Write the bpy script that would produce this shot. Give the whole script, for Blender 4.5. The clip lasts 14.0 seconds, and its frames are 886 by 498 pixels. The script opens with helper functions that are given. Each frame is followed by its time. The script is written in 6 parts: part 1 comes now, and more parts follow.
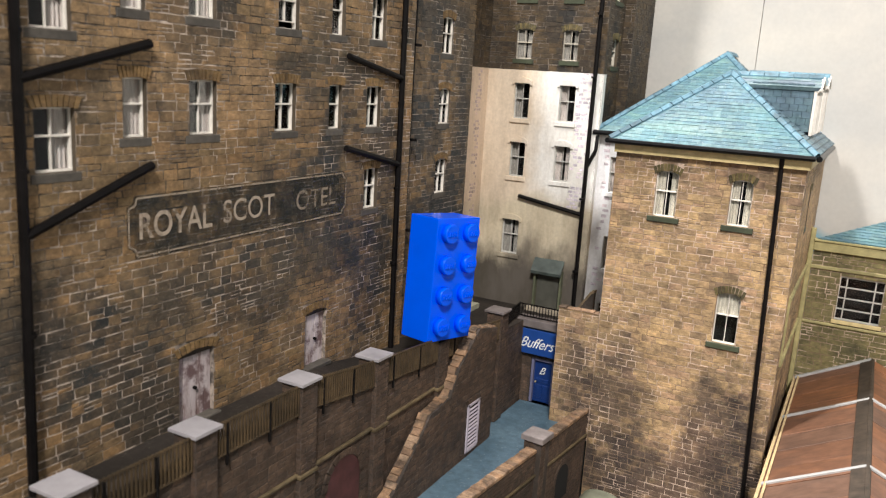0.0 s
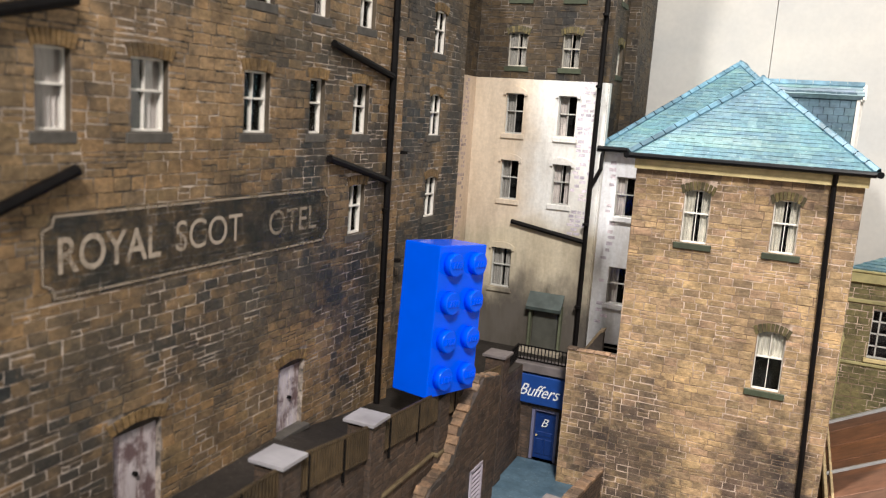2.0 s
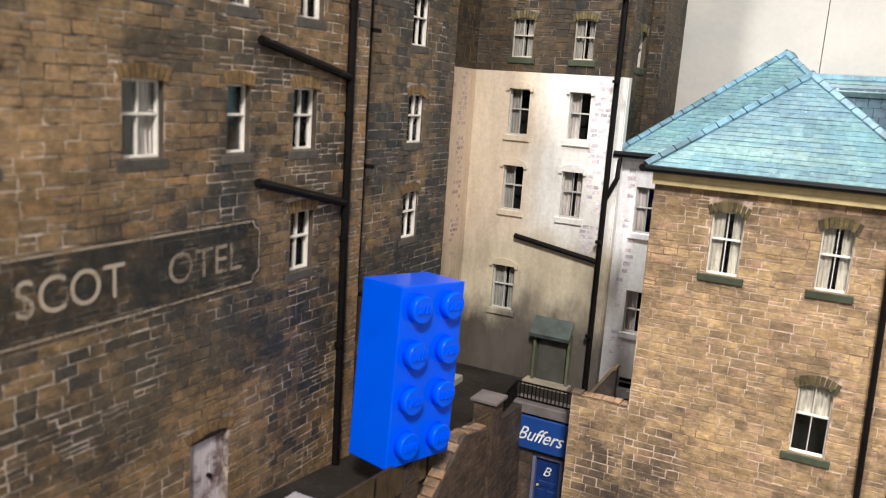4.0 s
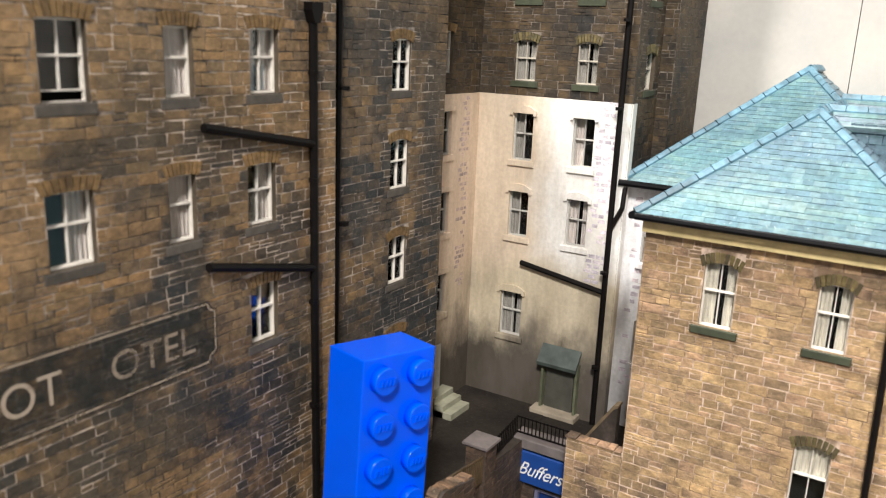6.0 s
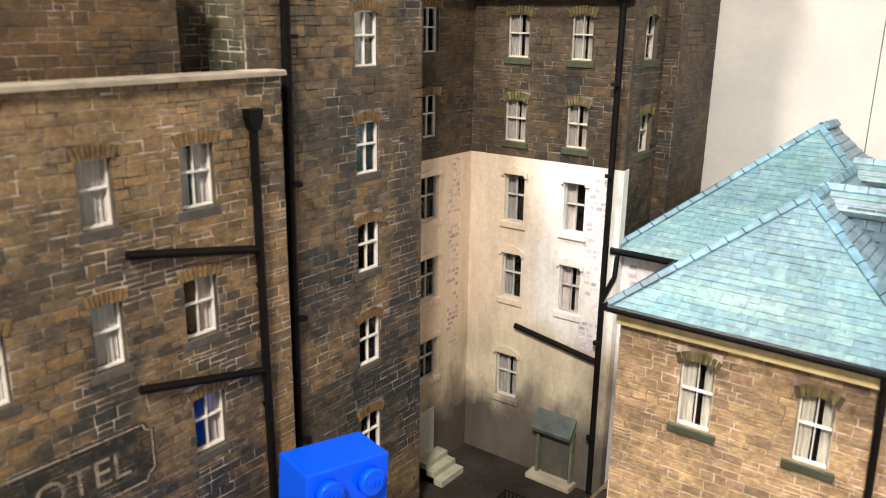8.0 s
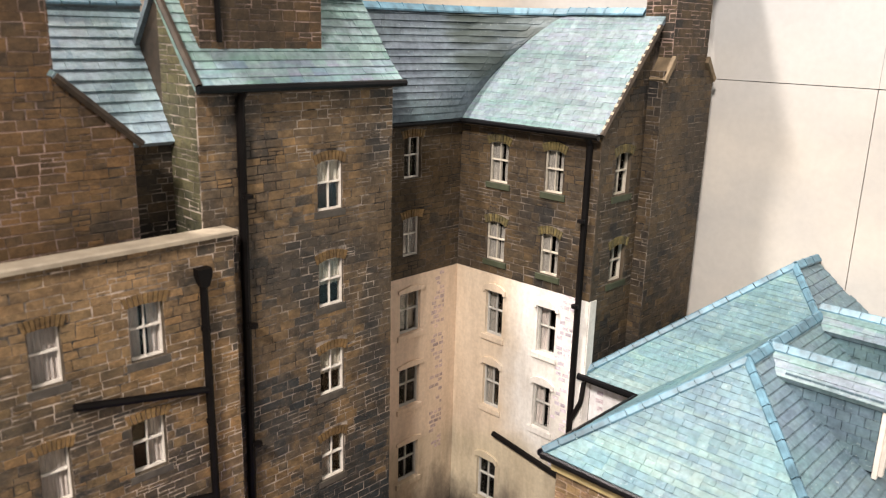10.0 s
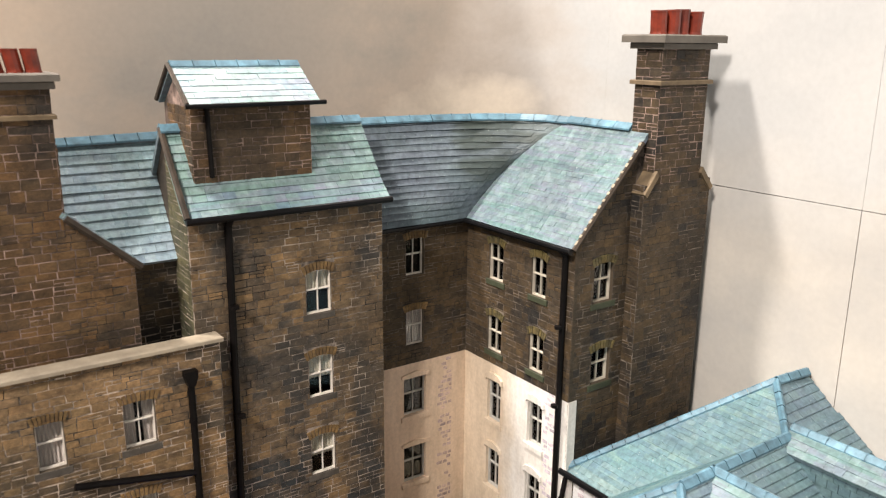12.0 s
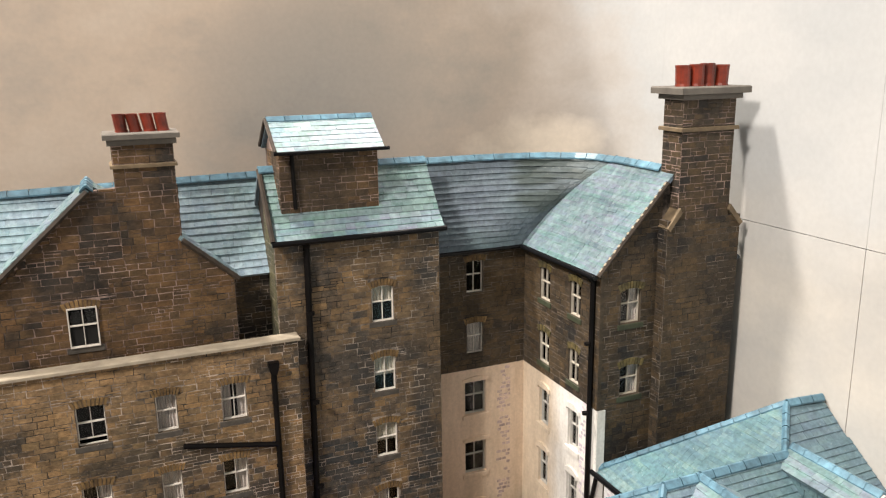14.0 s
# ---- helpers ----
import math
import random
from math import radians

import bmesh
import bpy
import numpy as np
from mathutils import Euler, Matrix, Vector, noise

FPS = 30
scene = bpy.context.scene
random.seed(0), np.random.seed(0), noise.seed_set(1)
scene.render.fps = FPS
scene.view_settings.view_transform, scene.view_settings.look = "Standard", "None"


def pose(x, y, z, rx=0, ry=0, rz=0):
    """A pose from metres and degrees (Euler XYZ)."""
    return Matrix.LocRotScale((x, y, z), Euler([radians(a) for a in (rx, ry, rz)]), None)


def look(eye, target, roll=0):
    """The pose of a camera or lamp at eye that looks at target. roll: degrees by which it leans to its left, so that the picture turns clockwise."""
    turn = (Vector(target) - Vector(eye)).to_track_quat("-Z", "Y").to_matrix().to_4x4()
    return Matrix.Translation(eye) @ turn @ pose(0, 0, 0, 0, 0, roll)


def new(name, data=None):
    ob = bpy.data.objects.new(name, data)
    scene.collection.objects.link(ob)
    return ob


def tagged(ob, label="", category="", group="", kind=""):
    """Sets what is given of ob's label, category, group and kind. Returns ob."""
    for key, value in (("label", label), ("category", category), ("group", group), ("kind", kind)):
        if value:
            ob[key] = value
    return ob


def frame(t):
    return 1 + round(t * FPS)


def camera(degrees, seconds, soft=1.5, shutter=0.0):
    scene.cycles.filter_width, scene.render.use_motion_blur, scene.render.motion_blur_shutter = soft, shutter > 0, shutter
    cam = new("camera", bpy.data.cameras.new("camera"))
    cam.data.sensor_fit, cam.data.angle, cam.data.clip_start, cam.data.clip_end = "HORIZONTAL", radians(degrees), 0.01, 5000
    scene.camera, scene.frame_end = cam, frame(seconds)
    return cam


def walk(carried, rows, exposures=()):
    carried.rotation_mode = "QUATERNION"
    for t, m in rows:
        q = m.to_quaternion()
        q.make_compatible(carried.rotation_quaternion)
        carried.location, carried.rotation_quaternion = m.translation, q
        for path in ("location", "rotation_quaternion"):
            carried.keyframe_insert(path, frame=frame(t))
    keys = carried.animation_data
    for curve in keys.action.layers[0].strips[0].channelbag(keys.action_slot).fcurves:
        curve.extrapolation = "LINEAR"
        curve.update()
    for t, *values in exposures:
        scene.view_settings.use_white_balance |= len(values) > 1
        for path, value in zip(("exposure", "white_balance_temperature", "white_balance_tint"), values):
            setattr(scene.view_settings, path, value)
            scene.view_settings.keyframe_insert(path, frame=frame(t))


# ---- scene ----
cam = camera(58.1, 14.0, 1.2)
cam.data.dof.use_dof, cam.data.dof.focus_distance, cam.data.dof.aperture_fstop = True, 0.205, 44.0
METRES, EYE, TILT, LEAN, TURN = 0.262, 0.157, 0.0, 0.0, 27.8
ROWS = [
    (0.0, 0.0, 0.0, 0.0, 0.74, -12.13, -3.45),
    (0.5, -0.0162, 0.0378, -0.0085, -0.49, -11.3, -3.46),
    (1.0, -0.0314, 0.0732, -0.015, -1.78, -10.72, -3.61),
    (1.5, -0.0448, 0.1028, -0.023, -3.01, -10.07, -3.79),
    (2.0, -0.0468, 0.1358, -0.0301, -3.4, -9.58, -3.88),
    (4.5, 0.0184, 0.274, 0.0021, 1.01, -11.67, -3.28),
    (5.0, 0.0389, 0.2793, 0.0152, 2.39, -12.16, -2.5),
    (5.5, 0.0545, 0.2801, 0.0426, 3.41, -13.73, -2.46),
    (6.0, 0.0733, 0.283, 0.0656, 4.67, -14.75, -2.21),
    (6.5, 0.0845, 0.2947, 0.0846, 5.34, -15.53, -1.93),
    (7.0, 0.0958, 0.3091, 0.1057, 6.22, -16.36, -2.13),
    (7.5, 0.1172, 0.322, 0.1217, 7.67, -16.46, -1.4),
    (10.0, 0.2421, 0.3483, 0.241, 16.33, -15.37, -1.49),
    (10.5, 0.2714, 0.3492, 0.2704, 18.35, -15.29, -1.5),
    (11.0, 0.3098, 0.3553, 0.2978, 21.2, -15.24, -1.26),
    (11.5, 0.3493, 0.3626, 0.3177, 24.23, -14.89, -0.9),
    (12.0, 0.3876, 0.3666, 0.3333, 27.22, -14.5, -0.51),
    (12.5, 0.423, 0.3648, 0.3477, 30.06, -14.28, -0.17),
    (13.0, 0.4563, 0.3622, 0.3559, 32.9, -13.95, 0.13),
    (13.5, 0.501, 0.3513, 0.3638, 36.23, -13.65, 0.53),
    (14.0, 0.5471, 0.3304, 0.3738, 39.27, -13.59, 0.78),
]
EXPOSURES = [(0.0, 0.0, 6300, 10), (2.0, 0.05, 6250, 10), (5.0, 0.08, 6250, 10), (7.5, 0.2, 6600, 10), (10.0, 0.06, 6800, 15), (12.0, -0.04, 6800, 14), (14.0, -0.14, 6700, 12)]
walk(cam, [(t, pose(0, 0, EYE, TILT, LEAN, TURN) @ pose(METRES * x, METRES * y, METRES * z, 90 + pitch, roll, yaw)) for t, x, y, z, yaw, pitch, roll in ROWS], EXPOSURES)

# ---- light: an exhibition hall with lamps over the layout ----
world = bpy.data.worlds.new("hall")
scene.world = world
world.use_nodes = True
wn = world.node_tree.nodes
wn["Background"].inputs[0].default_value = (1.0, 0.95, 0.89, 1)
wn["Background"].inputs[1].default_value = 0.37


def area_lamp(name, eye, target, sx, sy, watts, colour):
    d = bpy.data.lights.new(name, "AREA")
    d.shape, d.size, d.size_y, d.energy, d.color = "RECTANGLE", sx, sy, watts, colour
    ob = new(name, d)
    ob.matrix_world = look(eye, target)
    return ob


area_lamp("front_lamp", (0.30, -0.62, 1.0), (-0.06, 0.22, 0.12), 0.16, 0.16, 18.8, (1.0, 0.93, 0.85))
area_lamp("layout_lamp", (-0.40, -0.18, 1.2), (-0.06, 0.2, 0.12), 0.10, 0.10, 20.0, (1.0, 0.93, 0.84))
area_lamp("strip_lamp", (-0.46, 0.54, 1.25), (-0.25, 0.2, 0.15), 0.50, 0.16, 10.0, (1.0, 0.96, 0.92))

MM = 0.001


# ---- materials ----
class Nodes:
    def __init__(self, name):
        self.m = bpy.data.materials.new(name)
        self.m.use_nodes = True
        self.t = self.m.node_tree
        self.bsdf = self.t.nodes["Principled BSDF"]

    def n(self, kind):
        return self.t.nodes.new(kind)

    def link(self, a, b):
        self.t.links.new(a, b)

    def pos(self, stretch=(1, 1, 1)):
        g = self.n("ShaderNodeNewGeometry")
        mp = self.n("ShaderNodeMapping")
        mp.inputs["Scale"].default_value = stretch
        self.link(g.outputs["Position"], mp.inputs["Vector"])
        return mp.outputs[0]

    def noise(self, scale, detail=3.0, rough=0.55, stretch=(1, 1, 1)):
        t = self.n("ShaderNodeTexNoise")
        t.inputs["Scale"].default_value = scale
        t.inputs["Detail"].default_value = detail
        t.inputs["Roughness"].default_value = rough
        self.link(self.pos(stretch), t.inputs["Vector"])
        return t.outputs["Fac"]

    def ramp(self, fac, stops, mode="LINEAR"):
        r = self.n("ShaderNodeValToRGB")
        r.color_ramp.interpolation = mode
        e = r.color_ramp.elements
        while len(e) < len(stops):
            e.new(0.5)
        for el, (p, c) in zip(e, stops):
            el.position = p
            el.color = (*c, 1) if len(c) == 3 else c
        self.link(fac, r.inputs[0])
        return r.outputs[0]

    def mask(self, fac, a, b):
        return self.ramp(fac, [(a, (0, 0, 0)), (b, (1, 1, 1))])

    def mix(self, fac, a, b, blend="MIX"):
        x = self.n("ShaderNodeMix")
        x.data_type, x.blend_type = "RGBA", blend
        for sock, v in ((x.inputs[0], fac), (x.inputs[6], a), (x.inputs[7], b)):
            if isinstance(v, (int, float)):
                sock.default_value = v
            elif isinstance(v, tuple):
                sock.default_value = (*v, 1)
            else:
                self.link(v, sock)
        return x.outputs[2]

    def math(self, op, a, b=0.0):
        x = self.n("ShaderNodeMath")
        x.operation = op
        for sock, v in ((x.inputs[0], a), (x.inputs[1], b)):
            if isinstance(v, (int, float)):
                sock.default_value = v
            else:
                self.link(v, sock)
        return x.outputs[0]

    def rnd(self):
        o = self.n("ShaderNodeObjectInfo").outputs["Random"]
        i = self.n("ShaderNodeNewGeometry").outputs["Random Per Island"]
        return self.math("FRACT", self.math("ADD", o, i))

    def axis(self, i):
        s = self.n("ShaderNodeSeparateXYZ")
        self.link(self.pos(), s.inputs[0])
        return s.outputs[i]

    def bump(self, fac, dist, strength=0.5):
        b = self.n("ShaderNodeBump")
        b.inputs["Strength"].default_value = strength
        b.inputs["Distance"].default_value = dist
        self.link(fac, b.inputs["Height"])
        self.link(b.outputs[0], self.bsdf.inputs["Normal"])

    def done(self, colour, rough=0.7, metal=0.0, spec=0.5):
        for sock, v in ((self.bsdf.inputs["Base Color"], colour), (self.bsdf.inputs["Roughness"], rough)):
            if isinstance(v, (int, float)):
                sock.default_value = v
            elif isinstance(v, tuple):
                sock.default_value = (*v, 1)
            else:
                self.link(v, sock)
        self.bsdf.inputs["Metallic"].default_value = metal
        self.bsdf.inputs["Specular IOR Level"].default_value = spec
        return self.m


def stone(name, tones, soot, soot_lo, soot_hi, patch=45.0, gloss=0.62, soot_shade=(), along=0, lit_bleach=(), even=0.52, lone_by=0.12):
    """Squared rubble: tones stone by stone, sooty clusters, grain and pits."""
    k = Nodes(name)
    one = k.rnd()
    lone = k.math("MULTIPLY", k.math("SUBTRACT", k.math("FRACT", k.math("MULTIPLY", one, 7.31)), 0.5), lone_by)
    stops = [(i / len(tones), c) for i, c in enumerate(tones)]
    base = k.ramp(one, stops, "CONSTANT")
    mean = tuple(sum(c[i] for c in tones) / len(tones) for i in range(3))
    base = k.mix(even, base, mean)
    base = k.mix(k.mask(k.noise(420.0, 3.0, 0.6), 0.46, 0.86), base, mean)
    big = k.math("ADD", k.noise(patch, 4.0, 0.62), lone)
    base = k.mix(k.mask(big, soot_lo, soot_hi), base, k.mix(0.76, base, soot))
    # ragged ovals about (x, z) in metres: soot, with shade put into the colour
    for cx, cz, rx, rz in soot_shade:
        dx = k.math("DIVIDE", k.math("SUBTRACT", k.axis(along), cx), rx)
        dz = k.math("DIVIDE", k.math("SUBTRACT", k.axis(2), cz), rz)
        d2 = k.math("ADD", k.math("MULTIPLY", dx, dx), k.math("MULTIPLY", dz, dz))
        d2 = k.math("ADD", d2, k.math("MULTIPLY", lone, -4.0))
        d2 = k.math("ADD", d2, k.math("MULTIPLY", k.math("SUBTRACT", k.noise(170.0, 4.0, 0.7), 0.5), -3.0))
        base = k.mix(k.mask(k.math("SUBTRACT", 1.0, d2), 0.0, 0.9), base, k.mix(0.80, base, soot))
    # paler ragged ovals likewise: washed patches, plus light put into the colour
    for cx, cz, rx, rz in lit_bleach:
        dx = k.math("DIVIDE", k.math("SUBTRACT", k.axis(along), cx), rx)
        dz = k.math("DIVIDE", k.math("SUBTRACT", k.axis(2), cz), rz)
        d2 = k.math("ADD", k.math("MULTIPLY", dx, dx), k.math("MULTIPLY", dz, dz))
        d2 = k.math("ADD", d2, k.math("MULTIPLY", k.math("SUBTRACT", k.noise(110.0, 4.0, 0.7), 0.5), -3.0))
        base = k.mix(k.math("MULTIPLY", k.mask(k.math("SUBTRACT", 1.0, d2), 0.0, 0.9), 0.62), base, tuple(1.5 * c for c in mean))
    warm = k.noise(patch * 0.6, 2.0)
    base = k.mix(k.math("MULTIPLY", k.mask(warm, 0.52, 0.72), 0.35), base, tones[-1])
    # soft blotches of wash within and across the stones
    wash = k.noise(330.0, 4.0, 0.7, (1, 1, 1.7))
    base = k.mix(0.85, base, k.ramp(wash, [(0.3, (0.58, 0.57, 0.58)), (0.5, (1.0, 1.0, 1.0)), (0.72, (1.5, 1.46, 1.4))]), "MULTIPLY")
    broad = k.noise(95.0, 4.0, 0.7, (1, 1, 1.4))
    base = k.mix(0.8, base, k.ramp(broad, [(0.32, (0.62, 0.62, 0.64)), (0.5, (1.0, 1.0, 1.0)), (0.68, (1.36, 1.32, 1.26))]), "MULTIPLY")
    fine = k.noise(1000.0, 5.0, 0.75, (1, 1, 1.8))
    base = k.mix(0.7, base, k.ramp(fine, [(0.25, (0.4, 0.4, 0.4)), (0.75, (1.6, 1.58, 1.56))]), "MULTIPLY")
    speck = k.noise(2200.0, 2.0)
    pale = tuple(min(0.6, c * 2.6 + 0.03) for c in mean)
    base = k.mix(k.math("MULTIPLY", k.mask(speck, 0.62, 0.72), 0.22), base, pale)
    k.bump(k.math("ADD", fine, wash), 0.00016, 0.55)
    return k.done(base, gloss, 0.0, 0.3)


def mortar(name, dark, pale, lo=0.42, hi=0.6, crumb=(0.40, 0.56)):
    """Dark joints, with crumbling pale pointing in patches."""
    k = Nodes(name)
    f = k.noise(70.0, 4.0, 0.65)
    bits = k.noise(330.0, 4.0, 0.7)
    g = k.noise(900.0, 3.0)
    c = k.mix(k.math("MULTIPLY", k.mask(f, lo, hi), k.mask(bits, *crumb)), dark, pale)
    c = k.mix(0.5, c, k.ramp(g, [(0.2, (0.4, 0.4, 0.4)), (0.8, (1.4, 1.4, 1.4))]), "MULTIPLY")
    k.bump(g, 0.0001, 0.4)
    return k.done(c, 0.85)


def plain(name, colour, rough=0.6, metal=0.0, vary=0.25, scale=300.0, spec=0.5, bump=0.0):
    k = Nodes(name)
    f = k.noise(scale, 4.0, 0.6)
    f2 = k.noise(scale * 0.15, 3.0, 0.6)
    c = k.mix(1.0, colour, k.ramp(f, [(0.25, (1 - vary,) * 3), (0.75, (1 + vary,) * 3)]), "MULTIPLY")
    c = k.mix(1.0, c, k.ramp(f2, [(0.3, (1 - vary,) * 3), (0.7, (1 + vary * 0.6,) * 3)]), "MULTIPLY")
    if bump:
        k.bump(f, bump, 0.5)
    return k.done(c, rough, metal, spec)


HOTEL = [(0.132, 0.1, 0.06), (0.19, 0.128, 0.065), (0.072, 0.069, 0.056), (0.231, 0.151, 0.071), (0.161, 0.117, 0.068), (0.256, 0.161, 0.074), (0.097, 0.081, 0.061), (0.207, 0.149, 0.08), (0.291, 0.181, 0.078), (0.185, 0.14, 0.071)]
HOTEL = [(1.12 * r, 1.08 * g, 1.10 * b) for r, g, b in HOTEL]
DARK = [(0.92 * r, 1.04 * g, 1.08 * b) for r, g, b in ((0.036, 0.028, 0.024), (0.071, 0.047, 0.029), (0.091, 0.055, 0.03), (0.048, 0.038, 0.03), (0.103, 0.062, 0.031), (0.059, 0.043, 0.031), (0.111, 0.066, 0.031))]
TAN = [(0.334, 0.231, 0.129), (0.433, 0.305, 0.17), (0.377, 0.268, 0.153), (0.25, 0.188, 0.117), (0.478, 0.344, 0.189), (0.411, 0.3, 0.176), (0.466, 0.329, 0.196), (0.36, 0.245, 0.17), (0.30, 0.215, 0.15), (0.19, 0.14, 0.10), (0.42, 0.275, 0.20)]
TAN = [(0.92 * r, 0.90 * g, 0.83 * b) for r, g, b in TAN]
OLIVE = [(0.135, 0.117, 0.052), (0.186, 0.16, 0.073), (0.155, 0.138, 0.062), (0.104, 0.096, 0.052), (0.207, 0.176, 0.083)]
BRICKY = [(1.4 * r, 1.4 * g, 1.35 * b) for r, g, b in ((0.041, 0.03, 0.024), (0.058, 0.04, 0.03), (0.068, 0.045, 0.033), (0.034, 0.028, 0.026), (0.082, 0.055, 0.041))]
# Low dark and high pale ovals: real patches plus a painted light gradient.
m_hotel = stone("brown_sandstone", [(1.04 * r, 1.03 * g, 1.03 * b) for r, g, b in HOTEL], (0.026, 0.032, 0.035), 0.51, 0.62, 34.0, soot_shade=((0.140, 0.125, 0.022, 0.014), (0.168, 0.112, 0.014, 0.024), (0.150, 0.116, 0.020, 0.008), (0.126, 0.112, 0.016, 0.012), (0.100, 0.114, 0.014, 0.010), (0.070, 0.112, 0.02, 0.016), (0.150, 0.140, 0.006, 0.012)), along=1, lit_bleach=((0.135, 0.177, 0.030, 0.009), (0.163, 0.179, 0.014, 0.006), (0.092, 0.162, 0.022, 0.016), (0.120, 0.152, 0.020, 0.010)))
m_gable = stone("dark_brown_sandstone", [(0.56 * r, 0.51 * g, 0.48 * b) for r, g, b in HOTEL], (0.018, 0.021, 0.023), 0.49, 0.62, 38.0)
m_dark = stone("sooty_sandstone", DARK, (0.015, 0.018, 0.021), 0.51, 0.60, 38.0)
m_tower = stone("tower_sandstone", [(2.55 * r, 2.42 * g, 2.25 * b) for r, g, b in DARK], (0.028, 0.036, 0.042), 0.49, 0.60, 38.0, soot_shade=((0.221, 0.16, 0.007, 0.06), (0.205, 0.112, 0.03, 0.018), (0.196, 0.142, 0.012, 0.012), (0.188, 0.205, 0.006, 0.014)), along=1)
# Ovals mark real soot; the wider low ones also paint the courtyard's shade.
m_tan = stone("tan_sandstone", TAN, even=0.4, soot=(0.062, 0.047, 0.042), soot_lo=0.53, soot_hi=0.66, patch=30.0, soot_shade=((-0.058, 0.062, 0.013, 0.030), (-0.044, 0.032, 0.040, 0.030), (-0.030, 0.044, 0.016, 0.020), (-0.026, 0.056, 0.014, 0.020), (-0.071, 0.068, 0.007, 0.018), (-0.029, 0.068, 0.011, 0.014), (-0.042, 0.046, 0.026, 0.013), (-0.019, 0.058, 0.006, 0.024)))
MOSSY = [(0.058, 0.062, 0.036), (0.080, 0.078, 0.044), (0.098, 0.092, 0.050), (0.045, 0.046, 0.032), (0.11, 0.10, 0.055)]
m_mossy = stone("mossy_grey_stone", MOSSY, (0.03, 0.034, 0.026), 0.5, 0.68, 70.0)
m_olive = stone("olive_stone", OLIVE, (0.05, 0.05, 0.03), 0.5, 0.7)
m_brick = stone("purple_brown_brick", BRICKY, (0.025, 0.022, 0.02), 0.5, 0.68)
m_mort_h = mortar("hotel_mortar", (0.052, 0.045, 0.038), (0.60, 0.50, 0.42), 0.40, 0.56, (0.36, 0.50))
m_mort_d = mortar("sooty_mortar", (0.022, 0.019, 0.017), (0.48, 0.41, 0.35), 0.38, 0.58, (0.34, 0.52))
m_mort_w = mortar("wing_mortar", (0.018, 0.016, 0.014), (0.24, 0.20, 0.165), 0.42, 0.60, (0.36, 0.56))
m_mort_g = mortar("brown_mortar", (0.034, 0.028, 0.024), (0.40, 0.29, 0.25), 0.36, 0.56, (0.30, 0.50))
m_mort_t = mortar("tan_mortar", (0.20, 0.135, 0.085), (0.62, 0.48, 0.385), 0.42, 0.56, (0.34, 0.50))
# Darker copy of the tan mortar: a side wall's shade put into the colour.
m_mort_s = mortar("shaded_tan_mortar", (0.13, 0.092, 0.060), (0.42, 0.31, 0.22), 0.50, 0.66)
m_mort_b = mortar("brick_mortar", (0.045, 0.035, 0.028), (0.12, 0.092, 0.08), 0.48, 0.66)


def slate(name, tones, gloss, shine=0.5, stains=(), mixed=0.55):
    k = Nodes(name)
    base = k.ramp(k.rnd(), [(i / len(tones), c) for i, c in enumerate(tones)], "CONSTANT")
    strip = k.noise(200.0, 3.0, 0.6, (0.14, 0.14, 3.0))
    base = k.mix(mixed, base, k.ramp(strip, [(0.32, tones[0]), (0.42, tones[1]), (0.50, tones[2]), (0.58, tones[3]), (0.68, tones[-1])]))
    tint = k.noise(60.0, 3.0, 0.6, (0.5, 0.5, 1.6))
    base = k.mix(0.28, base, k.ramp(tint, [(0.34, (0.80, 1.10, 0.96)), (0.5, (1.0, 1.0, 1.0)), (0.66, (1.06, 0.96, 1.16))]), "MULTIPLY")
    fine = k.noise(800.0, 4.0, 0.65)
    big = k.noise(50.0, 4.0, 0.6)
    base = k.mix(1.0, base, k.ramp(big, [(0.3, (0.72, 0.72, 0.74)), (0.7, (1.2, 1.2, 1.18))]), "MULTIPLY")
    base = k.mix(0.7, base, k.ramp(fine, [(0.25, (0.55, 0.55, 0.55)), (0.75, (1.4, 1.4, 1.4))]), "MULTIPLY")
    # dark green weather stains, each an oval about (y, z) in metres
    for cy, cz, ry, rz in stains:
        dy = k.math("DIVIDE", k.math("SUBTRACT", k.axis(1), cy), ry)
        dz = k.math("DIVIDE", k.math("SUBTRACT", k.axis(2), cz), rz)
        d2 = k.math("ADD", k.math("MULTIPLY", dy, dy), k.math("MULTIPLY", dz, dz))
        d2 = k.math("ADD", d2, k.math("MULTIPLY", k.math("SUBTRACT", k.noise(120.0, 3.0, 0.6, (0.4, 0.4, 2.5)), 0.5), -3.0))
        base = k.mix(k.math("MULTIPLY", k.mask(k.math("SUBTRACT", 1.0, d2), 0.0, 0.8), 0.8), base, (0.050, 0.066, 0.060))
    chip = k.noise(1500.0, 2.0)
    base = k.mix(k.math("MULTIPLY", k.mask(chip, 0.68, 0.76), 0.45), base, (0.50, 0.58, 0.56))
    k.bump(fine, 0.00008, 0.4)
    rg = k.math("ADD", k.math("MULTIPLY", k.noise(300.0, 3.0), 0.3), gloss - 0.15)
    rg = k.math("ADD", rg, k.math("MULTIPLY", k.math("SUBTRACT", k.math("FRACT", k.math("MULTIPLY", k.rnd(), 5.7)), 0.5), 0.08))
    return k.done(base, rg, 0.0, shine)


